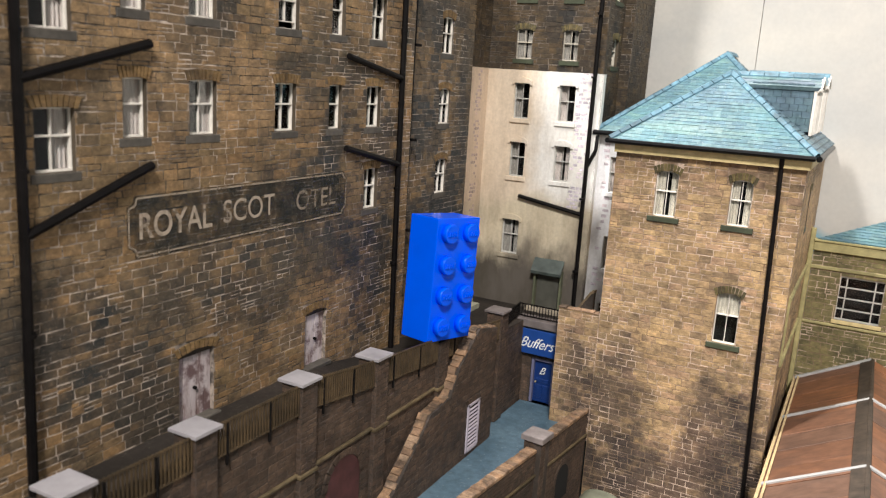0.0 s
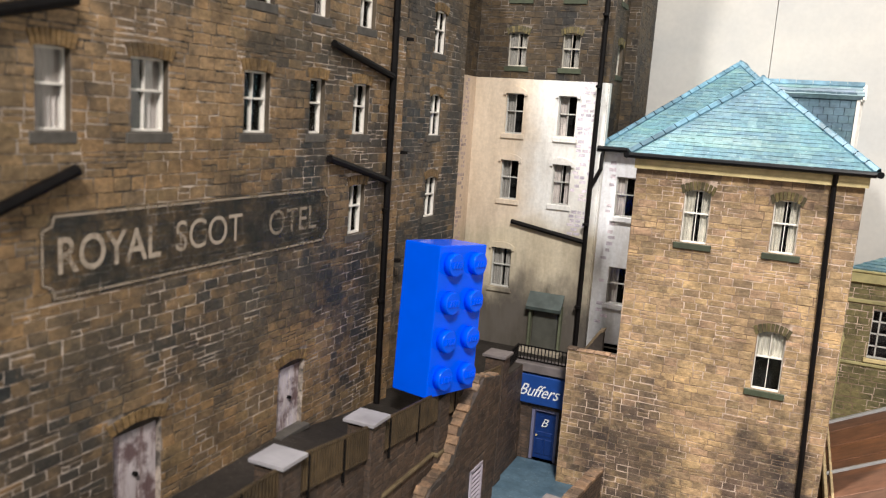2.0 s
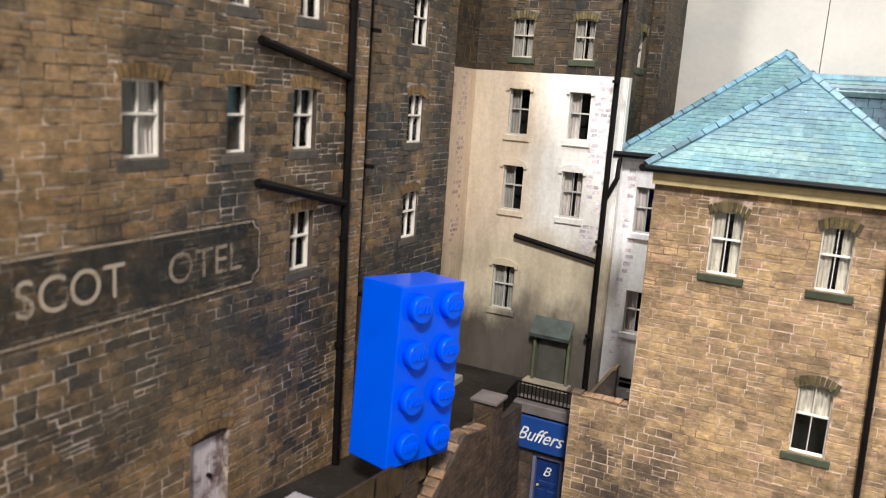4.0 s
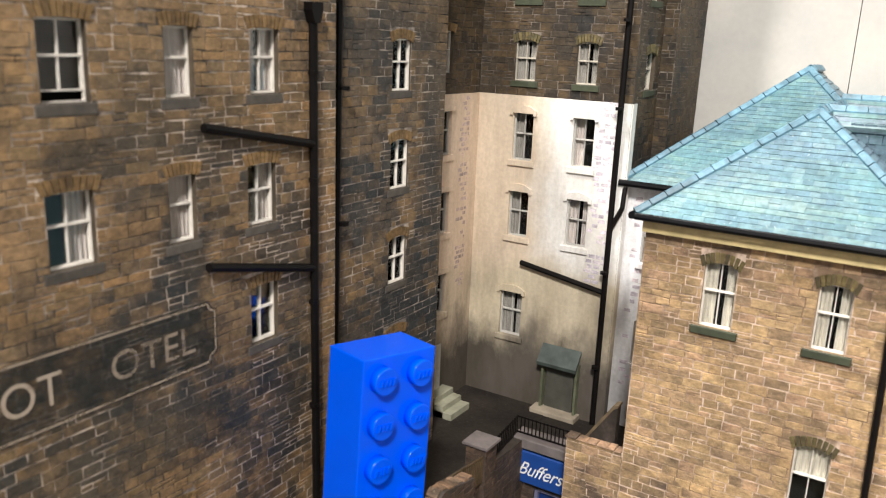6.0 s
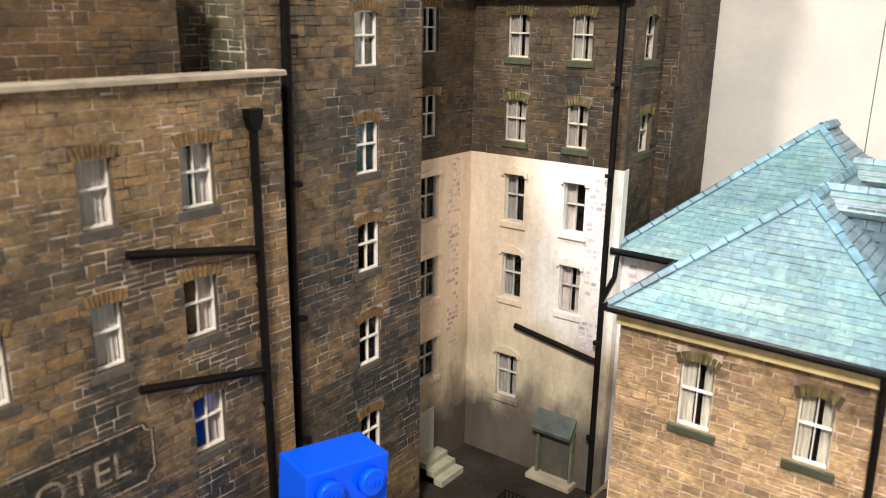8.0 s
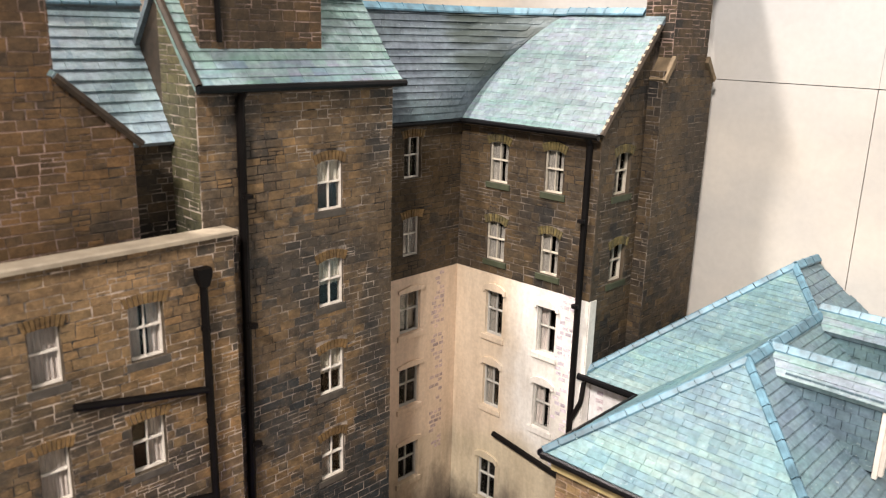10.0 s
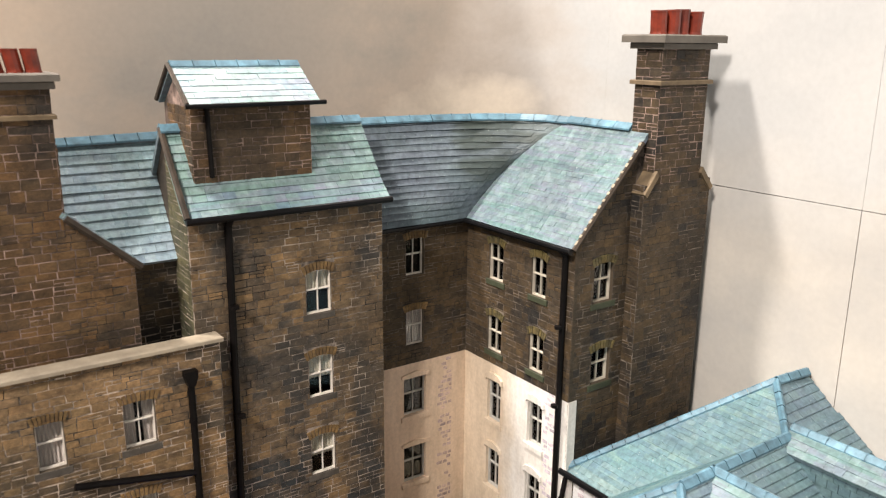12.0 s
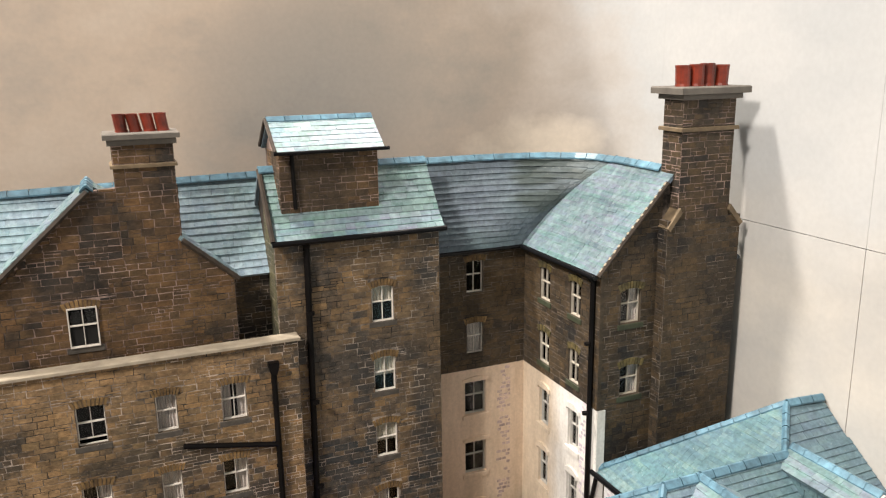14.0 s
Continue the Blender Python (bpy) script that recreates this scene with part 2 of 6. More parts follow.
TEAL = [(0.90 * r, 0.96 * g, 0.93 * b) for r, g, b in ((0.085, 0.165, 0.205), (0.118, 0.215, 0.258), (0.112, 0.198, 0.262), (0.150, 0.250, 0.270), (0.112, 0.198, 0.268), (0.165, 0.262, 0.275), (0.074, 0.140, 0.185), (0.215, 0.300, 0.310))]
GREY = [(0.118, 0.157, 0.185), (0.134, 0.174, 0.202), (0.129, 0.162, 0.196), (0.146, 0.19, 0.213), (0.14, 0.174, 0.207)]
MIXD = [(0.163, 0.274, 0.309), (0.222, 0.338, 0.341), (0.237, 0.259, 0.341), (0.192, 0.338, 0.294), (0.148, 0.259, 0.357), (0.297, 0.417, 0.42), (0.133, 0.211, 0.245), (0.207, 0.321, 0.372)]
PALE = [(0.77 * r, 0.77 * g, 0.77 * b) for r, g, b in ((0.308, 0.446, 0.517), (0.365, 0.489, 0.546), (0.337, 0.446, 0.532), (0.393, 0.532, 0.575), (0.281, 0.416, 0.504))]
DEEP = [(0.085, 0.145, 0.178), (0.105, 0.170, 0.200), (0.100, 0.150, 0.190), (0.120, 0.185, 0.205), (0.095, 0.150, 0.185)]
MOSS = [(1.2 * r, 1.25 * g, 1.2 * b) for r, g, b in ((0.13, 0.21, 0.215), (0.16, 0.24, 0.240), (0.17, 0.215, 0.245), (0.12, 0.19, 0.19), (0.19, 0.265, 0.265), (0.15, 0.235, 0.215))]
m_slate_teal = slate("turquoise_slate", TEAL, 0.52, 0.32, mixed=0.66)
m_slate_grey = slate("blue_grey_slate", GREY, 0.40)
m_slate_mix = slate("mottled_green_slate", [(0.115, 0.185, 0.215), (0.185, 0.265, 0.275), (0.175, 0.205, 0.270), (0.135, 0.240, 0.235), (0.105, 0.160, 0.215), (0.245, 0.325, 0.345), (0.095, 0.140, 0.170)], 0.42, 0.38, mixed=0.7)
m_slate_pale = slate("pale_blue_slate", PALE, 0.30, 0.7)
m_slate_gloss = slate("varnished_green_slate", MIXD, 0.34, 0.30)
m_slate_deep = slate("deep_blue_slate", DEEP, 0.45, 0.3)
m_slate_moss = slate("mossy_green_slate", MOSS, 0.30, 0.6)
m_slate_bent = slate("stained_grey_slate", GREY, 0.55, 0.3, ((0.270, 0.222, 0.014, 0.008), (0.262, 0.214, 0.008, 0.012)))
m_ridge = plain("pale_blue_ridge", (0.105, 0.220, 0.295), 0.45, 0.0, 0.5, 350.0)
m_iron = plain("black_iron_paint", (0.006, 0.005, 0.005), 0.5, 0.0, 0.4, 600.0, 0.14)
m_gutter = plain("black_gutter_paint", (0.006, 0.006, 0.007), 0.3, 0.0, 0.3, 600.0, 0.2)
m_white = plain("white_sash_paint", (0.74, 0.70, 0.64), 0.5, 0.0, 0.10, 900.0)
m_creamframe = plain("faded_cream_sash_paint", (0.50, 0.46, 0.39), 0.55, 0.0, 0.14, 900.0)
m_greyframe = plain("grey_sash_paint", (0.50, 0.49, 0.46), 0.5, 0.0, 0.12, 900.0)
m_sill = plain("dark_stone_sill", (0.088, 0.078, 0.066), 0.7, 0.0, 0.3, 700.0, 0.5, 0.0001)
m_reveal = plain("dark_reveal_stone", (0.085, 0.064, 0.042), 0.75, 0.0, 0.4, 400.0)
m_reveal_t = plain("tan_reveal_stone", (0.26, 0.185, 0.11), 0.75, 0.0, 0.35, 400.0)
m_sill_g = plain("mossy_green_sill", (0.050, 0.060, 0.034), 0.7, 0.0, 0.35, 500.0, 0.5, 0.0001)
m_arch = stone("ochre_voussoir", [(0.17, 0.105, 0.045), (0.22, 0.14, 0.06), (0.13, 0.085, 0.045), (0.25, 0.165, 0.075)], (0.04, 0.035, 0.03), 0.55, 0.75, 90.0)
m_arch_g = stone("mossy_voussoir", [(0.125, 0.102, 0.042), (0.175, 0.14, 0.06), (0.065, 0.056, 0.032), (0.10, 0.085, 0.042)], (0.05, 0.05, 0.03), 0.55, 0.75, 90.0, even=0.2)
m_cop = stone("worn_orange_brick", [(0.30, 0.18, 0.10), (0.40, 0.29, 0.20), (0.16, 0.10, 0.065), (0.34, 0.21, 0.12), (0.11, 0.075, 0.055), (0.22, 0.14, 0.09)], (0.05, 0.04, 0.032), 0.50, 0.62, 110.0)
# Near-black for added inner boxes and for openings that look unlit.
m_core = plain("unlit_black", (0.006, 0.006, 0.006), 0.9)
m_coping = plain("pale_coping_stone", (0.40, 0.345, 0.265), 0.75, 0.0, 0.25, 250.0, 0.4, 0.0001)
m_cap = plain("pale_lilac_card", (0.38, 0.36, 0.38), 0.6, 0.0, 0.16, 260.0)
m_cap_d = plain("weathered_grey_cap", (0.22, 0.19, 0.185), 0.6, 0.0, 0.3, 260.0)
m_chimcap = plain("grey_chimney_cap", (0.16, 0.145, 0.125), 0.7, 0.0, 0.25, 260.0)
m_band = plain("ochre_band", (0.17, 0.125, 0.075), 0.7, 0.0, 0.35, 400.0)
m_string = plain("weathered_string_course", (0.115, 0.085, 0.045), 0.6, 0.0, 0.5, 350.0)
m_pot = plain("red_clay_pot", (0.24, 0.036, 0.018), 0.35, 0.0, 0.6, 260.0)
m_fascia = plain("cream_fascia_board", (0.62, 0.50, 0.25), 0.6, 0.0, 0.25, 300.0)
m_olband = plain("olive_green_band", (0.34, 0.30, 0.14), 0.65, 0.0, 0.3, 300.0)
m_timber = plain("pale_raw_timber", (0.50, 0.38, 0.21), 0.7, 0.0, 0.25, 400.0)
m_moss = plain("green_weathered_stone", (0.11, 0.12, 0.075), 0.8, 0.0, 0.4, 300.0, 0.4, 0.0002)
m_purple = stone("lilac_quoin", [(0.58, 0.53, 0.62), (0.64, 0.59, 0.66), (0.54, 0.50, 0.58), (0.68, 0.63, 0.66)], (0.5, 0.47, 0.5), 0.6, 0.8)
m_pinkq = stone("faded_pink_quoin", [(0.44, 0.34, 0.32), (0.52, 0.41, 0.36), (0.40, 0.32, 0.33)], (0.36, 0.28, 0.25), 0.6, 0.8)
m_bluedoor = plain("navy_door_paint", (0.008, 0.035, 0.17), 0.4, 0.0, 0.25, 400.0)
m_signblue = plain("blue_sign_paint", (0.012, 0.060, 0.27), 0.45, 0.0, 0.12, 400.0)
m_letter = plain("white_lettering", (0.80, 0.80, 0.80), 0.5, 0.0, 0.05)
m_doorframe = plain("lilac_door_frame", (0.15, 0.15, 0.24), 0.5, 0.0, 0.15)
m_mar = plain("maroon_door_paint", (0.075, 0.026, 0.026), 0.6, 0.0, 0.4, 300.0)
m_timberdark = plain("dark_stained_timber", (0.050, 0.036, 0.025), 0.7, 0.0, 0.5, 500.0)
m_plank = plain("brown_plank", (0.17, 0.088, 0.040), 0.65, 0.0, 0.4, 300.0)
m_gold = plain("rusty_railing", (0.068, 0.045, 0.022), 0.5, 0.0, 0.5, 500.0)
m_porch = plain("mossy_lead", (0.075, 0.095, 0.088), 0.6, 0.0, 0.35, 250.0)
m_dullgreen = plain("dull_grey_green_door", (0.085, 0.085, 0.070), 0.6, 0.0, 0.3, 250.0)
m_step = plain("pale_mossy_step", (0.33, 0.33, 0.25), 0.8, 0.0, 0.3, 250.0, 0.4, 0.0002)
m_louvre = plain("lilac_louvre_paint", (0.48, 0.43, 0.50), 0.6, 0.0, 0.15)
m_vanroof = plain("grey_green_canvas", (0.20, 0.21, 0.15), 0.8, 0.0, 0.25, 260.0)
m_lead = plain("zinc_batten", (0.40, 0.40, 0.40), 0.45, 0.0, 0.2, 300.0)


def boards(name, tones, long_axis):
    k = Nodes(name)
    st = [1.0, 1.0, 1.0]
    st[long_axis] = 0.12
    base = k.ramp(k.rnd(), [(i / len(tones), c) for i, c in enumerate(tones)], "CONSTANT")
    grain = k.noise(500.0, 5.0, 0.7, tuple(st))
    stain = k.noise(60.0, 3.0)
    base = k.mix(0.8, base, k.ramp(grain, [(0.25, (0.45, 0.42, 0.40)), (0.75, (1.5, 1.45, 1.4))]), "MULTIPLY")
    base = k.mix(k.math("MULTIPLY", k.mask(stain, 0.45, 0.7), 0.6), base, (0.05, 0.035, 0.03))
    k.bump(grain, 0.0001, 0.5)
    return k.done(base, 0.55)


m_canopy = boards("red_brown_board", [(0.165, 0.082, 0.050), (0.225, 0.098, 0.046), (0.135, 0.076, 0.052), (0.185, 0.084, 0.044)], 0)


def peeling(name):
    k = Nodes(name)
    g = k.noise(420.0, 5.0, 0.7, (1, 1, 0.2))
    c = k.ramp(g, [(0.32, (0.20, 0.13, 0.12)), (0.45, (0.50, 0.43, 0.43)), (0.62, (0.62, 0.55, 0.56)), (0.75, (0.36, 0.24, 0.20))])
    d = k.noise(170.0, 5.0, 0.7)
    c = k.mix(k.mask(d, 0.50, 0.62), c, (0.15, 0.095, 0.095))
    c = k.mix(k.mask(k.noise(120.0, 4.0, 0.7), 0.56, 0.64), c, (0.30, 0.23, 0.25))
    k.bump(g, 0.00015, 0.5)
    return k.done(c, 0.7)


m_peel = peeling("peeling_pinkish_paint")


def painted_render(name, left, right, low, x0, x1, ax, foot_amount=0.93):
    k = Nodes(name)
    wob = k.noise(45.0, 4.0, 0.6)
    g = k.math("DIVIDE", k.math("SUBTRACT", k.axis(ax), x0), x1 - x0)
    g = k.math("ADD", g, k.math("MULTIPLY", k.math("SUBTRACT", wob, 0.5), 0.9))
    c = k.mix(k.mask(g, 0.25, 0.65), left, right)
    z = k.math("DIVIDE", k.math("SUBTRACT", k.axis(2), 0.112), 0.010)
    z = k.math("ADD", z, k.math("MULTIPLY", k.math("SUBTRACT", wob, 0.5), 1.6))
    c = k.mix(k.mask(z, 0.2, 0.8), low, c)
    streak = k.noise(160.0, 4.0, 0.7, (1, 1, 0.18))
    c = k.mix(1.0, c, k.ramp(streak, [(0.28, (0.78, 0.75, 0.71)), (0.6, (1.04, 1.04, 1.04))]), "MULTIPLY")
    fine = k.noise(1200.0, 3.0)
    c = k.mix(0.35, c, k.ramp(fine, [(0.3, (0.75, 0.75, 0.75)), (0.7, (1.2, 1.2, 1.2))]), "MULTIPLY")
    # Ragged darkening that grows towards the wall foot.
    foot_noise = k.math("ADD", k.math("MULTIPLY", k.noise(30.0, 4.0, 0.65), 0.55), k.math("MULTIPLY", k.noise(140.0, 5.0, 0.7, (1, 1, 0.6)), 0.45))
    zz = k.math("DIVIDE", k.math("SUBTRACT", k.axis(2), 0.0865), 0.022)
    zz = k.math("ADD", zz, k.math("MULTIPLY", k.math("SUBTRACT", foot_noise, 0.5), 2.4))
    c = k.mix(k.mask(zz, 0.1, 0.75), k.mix(foot_amount, c, (0.036, 0.030, 0.024)), c)
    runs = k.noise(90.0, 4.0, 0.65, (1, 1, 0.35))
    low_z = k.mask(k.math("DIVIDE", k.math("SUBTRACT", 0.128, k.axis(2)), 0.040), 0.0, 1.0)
    c = k.mix(k.math("MULTIPLY", k.math("MULTIPLY", k.mask(runs, 0.46, 0.66), low_z), foot_amount), c, (0.11, 0.095, 0.08))
    k.bump(fine, 0.0001, 0.4)
    return k.done(c, 0.7)


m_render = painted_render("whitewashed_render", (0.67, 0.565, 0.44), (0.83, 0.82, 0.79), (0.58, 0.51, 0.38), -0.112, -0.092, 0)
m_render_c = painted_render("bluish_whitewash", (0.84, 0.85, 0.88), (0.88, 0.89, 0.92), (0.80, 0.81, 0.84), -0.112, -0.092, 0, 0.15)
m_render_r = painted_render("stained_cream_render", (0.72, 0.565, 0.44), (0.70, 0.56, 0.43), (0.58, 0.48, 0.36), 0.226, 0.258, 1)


def ground_mat(name, a, b, scale, gloss=0.75, spot=(0.5, 0.5, 0.5), amount=0.0, shine=0.5):
    k = Nodes(name)
    f = k.noise(scale, 5.0, 0.65)
    g = k.noise(scale * 12, 4.0, 0.7)
    c = k.mix(k.mask(f, 0.32, 0.68), a, b)
    c = k.mix(0.6, c, k.ramp(g, [(0.25, (0.5, 0.5, 0.5)), (0.75, (1.45, 1.45, 1.45))]), "MULTIPLY")
    if amount:
        s = k.noise(scale * 30, 2.0)
        c = k.mix(k.math("MULTIPLY", k.mask(s, 0.66, 0.72), amount), c, spot)
    k.bump(g, 0.0002, 0.5)
    return k.done(c, gloss, 0.0, shine)


m_street = ground_mat("blue_grey_street_paint", (0.045, 0.088, 0.128), (0.130, 0.205, 0.262), 40.0, 0.55, (0.5, 0.55, 0.55), 0.25)
m_yard = ground_mat("sooty_yard", (0.016, 0.014, 0.012), (0.040, 0.033, 0.028), 60.0, 0.7, (0.16, 0.14, 0.12), 0.35, 0.18)
m_earth = ground_mat("brown_earth", (0.05, 0.045, 0.03), (0.10, 0.09, 0.055), 60.0, 0.9)
m_board = ground_mat("bare_plywood", (0.28, 0.20, 0.12), (0.34, 0.25, 0.15), 20.0, 0.7)


def sky_paint(name):
    k = Nodes(name)
    x, z = k.axis(0), k.axis(2)
    f = k.noise(9.0, 5.0, 0.6, (1, 1, 1.5))
    g = k.noise(30.0, 5.0, 0.62, (1, 1, 1.6))
    w = k.math("ADD", k.math("MULTIPLY", f, 0.6), k.math("MULTIPLY", g, 0.4))
    cool = k.mix(k.mask(w, 0.40, 0.60), (0.46, 0.48, 0.49), (0.54, 0.55, 0.55))
    right = k.mix(k.mask(w, 0.40, 0.60), (0.48, 0.475, 0.46), (0.61, 0.58, 0.53))
    right = k.mix(k.mask(k.math("ADD", k.math("DIVIDE", k.math("SUBTRACT", z, 0.200), 0.03), k.math("MULTIPLY", k.math("SUBTRACT", f, 0.5), 3.0)), 0.1, 0.9), right, cool)
    left = k.ramp(w, [(0.34, (0.42, 0.38, 0.335)), (0.44, (0.53, 0.455, 0.385)), (0.52, (0.64, 0.53, 0.43)), (0.65, (0.72, 0.62, 0.52))])
    run = k.math("ADD", x, k.math("MULTIPLY", k.math("SUBTRACT", k.axis(1), 0.30), 0.35))
    gx = k.math("ADD", k.math("DIVIDE", k.math("ADD", run, 0.185), 0.06), k.math("MULTIPLY", k.math("SUBTRACT", w, 0.5), 3.0))
    c = k.mix(k.mask(gx, 0.1, 0.9), left, right)
    for cx, cz, rx, rz, tone in ((-0.187, 0.244, 0.015, 0.034, (0.35, 0.33, 0.305)), (-0.154, 0.226, 0.020, 0.013, (0.86, 0.77, 0.64))):
        dx = k.math("DIVIDE", k.math("SUBTRACT", run, cx), rx)
        dz = k.math("DIVIDE", k.math("SUBTRACT", z, cz), rz)
        d2 = k.math("ADD", k.math("ADD", k.math("MULTIPLY", dx, dx), k.math("MULTIPLY", dz, dz)), k.math("MULTIPLY", k.math("SUBTRACT", w, 0.5), -4.0))
        c = k.mix(k.math("MULTIPLY", k.mask(k.math("SUBTRACT", 1.0, d2), -0.1, 0.9), 0.85), c, tone)
    # a painted line of hazy hills low on the board
    hill = k.noise(22.0, 4.0, 0.5, (1, 1, 0.05))
    hz = k.math("ADD", k.math("DIVIDE", k.math("SUBTRACT", z, 0.104), 0.012), k.math("MULTIPLY", k.math("SUBTRACT", hill, 0.5), -3.0))
    c = k.mix(k.mask(hz, 0.3, 0.6), (0.25, 0.42, 0.48), c)
    fine = k.noise(700.0, 3.0)
    c = k.mix(0.15, c, k.ramp(fine, [(0.3, (0.8, 0.8, 0.8)), (0.7, (1.2, 1.2, 1.2))]), "MULTIPLY")
    return k.done(c, 0.6, 0.0, 0.3)


m_sky = sky_paint("painted_cloudy_sky")


def glass_mat():
    k = Nodes("clear_acetate")
    k.t.nodes.remove(k.bsdf)
    out = k.t.nodes["Material Output"]
    tr, gl, fr, mx = k.n("ShaderNodeBsdfTransparent"), k.n("ShaderNodeBsdfGlossy"), k.n("ShaderNodeFresnel"), k.n("ShaderNodeMixShader")
    tr.inputs[0].default_value = (0.86, 0.87, 0.86, 1)
    gl.inputs["Roughness"].default_value = 0.06
    fr.inputs["IOR"].default_value = 1.36
    k.link(fr.outputs[0], mx.inputs[0])
    k.link(tr.outputs[0], mx.inputs[1])
    k.link(gl.outputs[0], mx.inputs[2])
    k.link(mx.outputs[0], out.inputs[0])
    return k.m


m_glass = glass_mat()


def curtain_mat(name, colour):
    k = Nodes(name)
    f = k.noise(900.0, 3.0, 0.6, (3, 3, 0.4))
    c = k.mix(1.0, colour, k.ramp(f, [(0.3, (0.72, 0.72, 0.72)), (0.7, (1.1, 1.1, 1.1))]), "MULTIPLY")
    return k.done(c, 0.9, 0.0, 0.2)


m_curtain = curtain_mat("grey_white_net", (0.84, 0.75, 0.72))
m_curtain_g = curtain_mat("dingy_grey_net", (0.46, 0.43, 0.40))
m_curtain_w = curtain_mat("white_net", (0.84, 0.78, 0.68))


def brick_plastic():
    k = Nodes("glossy_blue_plastic")
    f = k.noise(120.0, 3.0)
    c = k.mix(k.mask(f, 0.3, 0.7), (0.000, 0.100, 0.94), (0.000, 0.108, 1.0))
    s = k.noise(1800.0, 2.0)
    k.bump(s, 0.00001, 0.15)
    return k.done(c, 0.22, 0.0, 0.25)


m_blue = brick_plastic()


def worn_paint(name, colour, lo, hi, most):
    k = Nodes(name)
    out = k.t.nodes["Material Output"]
    w = k.noise(260.0, 4.0, 0.7)
    a = k.math("MULTIPLY", k.mask(w, lo, hi), most)
    tr, mx = k.n("ShaderNodeBsdfTransparent"), k.n("ShaderNodeMixShader")
    k.link(a, mx.inputs[0])
    k.link(tr.outputs[0], mx.inputs[1])
    k.link(k.bsdf.outputs[0], mx.inputs[2])
    k.link(mx.outputs[0], out.inputs[0])
    return k.done(colour, 0.75)


m_ghost = worn_paint("faded_dark_sign_paint", (0.030, 0.034, 0.032), 0.30, 0.66, 0.5)
m_ghostfaint = worn_paint("faint_cream_sign_paint", (0.42, 0.34, 0.26), 0.28, 0.58, 0.72)
m_ghostline = worn_paint("faded_cream_sign_paint", (0.50, 0.41, 0.32), 0.28, 0.54, 0.86)


# ---- mesh helpers: all lengths in millimetres ----
class Geo:
    """Vertices and faces in millimetres, in world axes."""

    def __init__(self):
        self.v, self.f = [], []

    def add(self, pts, faces):
        b = len(self.v)
        self.v += [tuple(p) for p in pts]
        self.f += [tuple(b + i for i in q) for q in faces]
        return self

    def data(self, name):
        me = bpy.data.meshes.new(name)
        me.from_pydata([(x * MM, y * MM, z * MM) for x, y, z in self.v], [], self.f)
        bm = bmesh.new()
        bm.from_mesh(me)
        bmesh.ops.recalc_face_normals(bm, faces=bm.faces)
        bm.to_mesh(me)
        bm.free()
        return me


class Face:
    """A wall's own axes: u along it, v up it, w out of it."""

    def __init__(self, o, u, v, w):
        self.o, self.u, self.v, self.w = Vector(o), Vector(u).normalized(), Vector(v).normalized(), Vector(w).normalized()

    def p(self, u, v, w=0.0):
        return self.o + self.u * u + self.v * v + self.w * w

    def matrix(self, u, v, w=0.0):
        m = Matrix((self.u, self.v, self.w)).transposed().to_4x4()
        m.translation = self.p(u, v, w) * MM
        return m


def east(x):
    """A wall that faces +x: u is y, v is z."""
    return Face((x, 0, 0), (0, 1, 0), (0, 0, 1), (1, 0, 0))


def south(y):
    """A wall that faces -y: u is x, v is z."""
    return Face((0, y, 0), (1, 0, 0), (0, 0, 1), (0, -1, 0))


def north(y):
    return Face((0, y, 0), (-1, 0, 0), (0, 0, 1), (0, 1, 0))


def west(x):
    return Face((x, 0, 0), (0, -1, 0), (0, 0, 1), (-1, 0, 0))


def thing(name, base, label, category, group="", kind=""):
    ob = new(name)
    ob.location = Vector(base) * MM
    ob.empty_display_size = 0.005
    return tagged(ob, label, category, group, kind)


def part(name, geo, material, parent=None, label="", kind=""):
    me = geo if isinstance(geo, bpy.types.Mesh) else geo.data(name)
    if not me.materials:
        me.materials.append(material)
    ob = new(name, me)
    if parent is not None:
        ob.parent = parent
        if parent.type == "EMPTY":
            ob.matrix_parent_inverse = Matrix.Translation(-parent.location)
    return tagged(ob, label, "", "", kind)


CUBE = [(0, 1, 2, 3), (7, 6, 5, 4), (0, 4, 5, 1), (1, 5, 6, 2), (2, 6, 7, 3), (3, 7, 4, 0)]


def slab(g, f, u0, u1, v0, v1, w0, w1, inset=0.0):
    """A box in a wall's axes; inset draws its front face in, for softened edges."""
    i = inset
    return g.add([f.p(u0, v0, w0), f.p(u1, v0, w0), f.p(u1, v1, w0), f.p(u0, v1, w0), f.p(u0 + i, v0 + i, w1), f.p(u1 - i, v0 + i, w1), f.p(u1 - i, v1 - i, w1), f.p(u0 + i, v1 - i, w1)], CUBE)


def rounded(g, f, u0, u1, v0, v1, w0, w1, r):
    """A box with chamfered front edges."""
    w2 = w1 - r if w1 > w0 else w1 + r
    a = [f.p(u0, v0, w0), f.p(u1, v0, w0), f.p(u1, v1, w0), f.p(u0, v1, w0)]
    b = [f.p(u0, v0, w2), f.p(u1, v0, w2), f.p(u1, v1, w2), f.p(u0, v1, w2)]
    c = [f.p(u0 + r, v0 + r, w1), f.p(u1 - r, v0 + r, w1), f.p(u1 - r, v1 - r, w1), f.p(u0 + r, v1 - r, w1)]
    q = [(0, 1, 2, 3), (8, 9, 10, 11)]
    for s in (0, 4):
        q += [(s + i, s + (i + 1) % 4, s + 4 + (i + 1) % 4, s + 4 + i) for i in range(4)]
    return g.add(a + b + c, q)


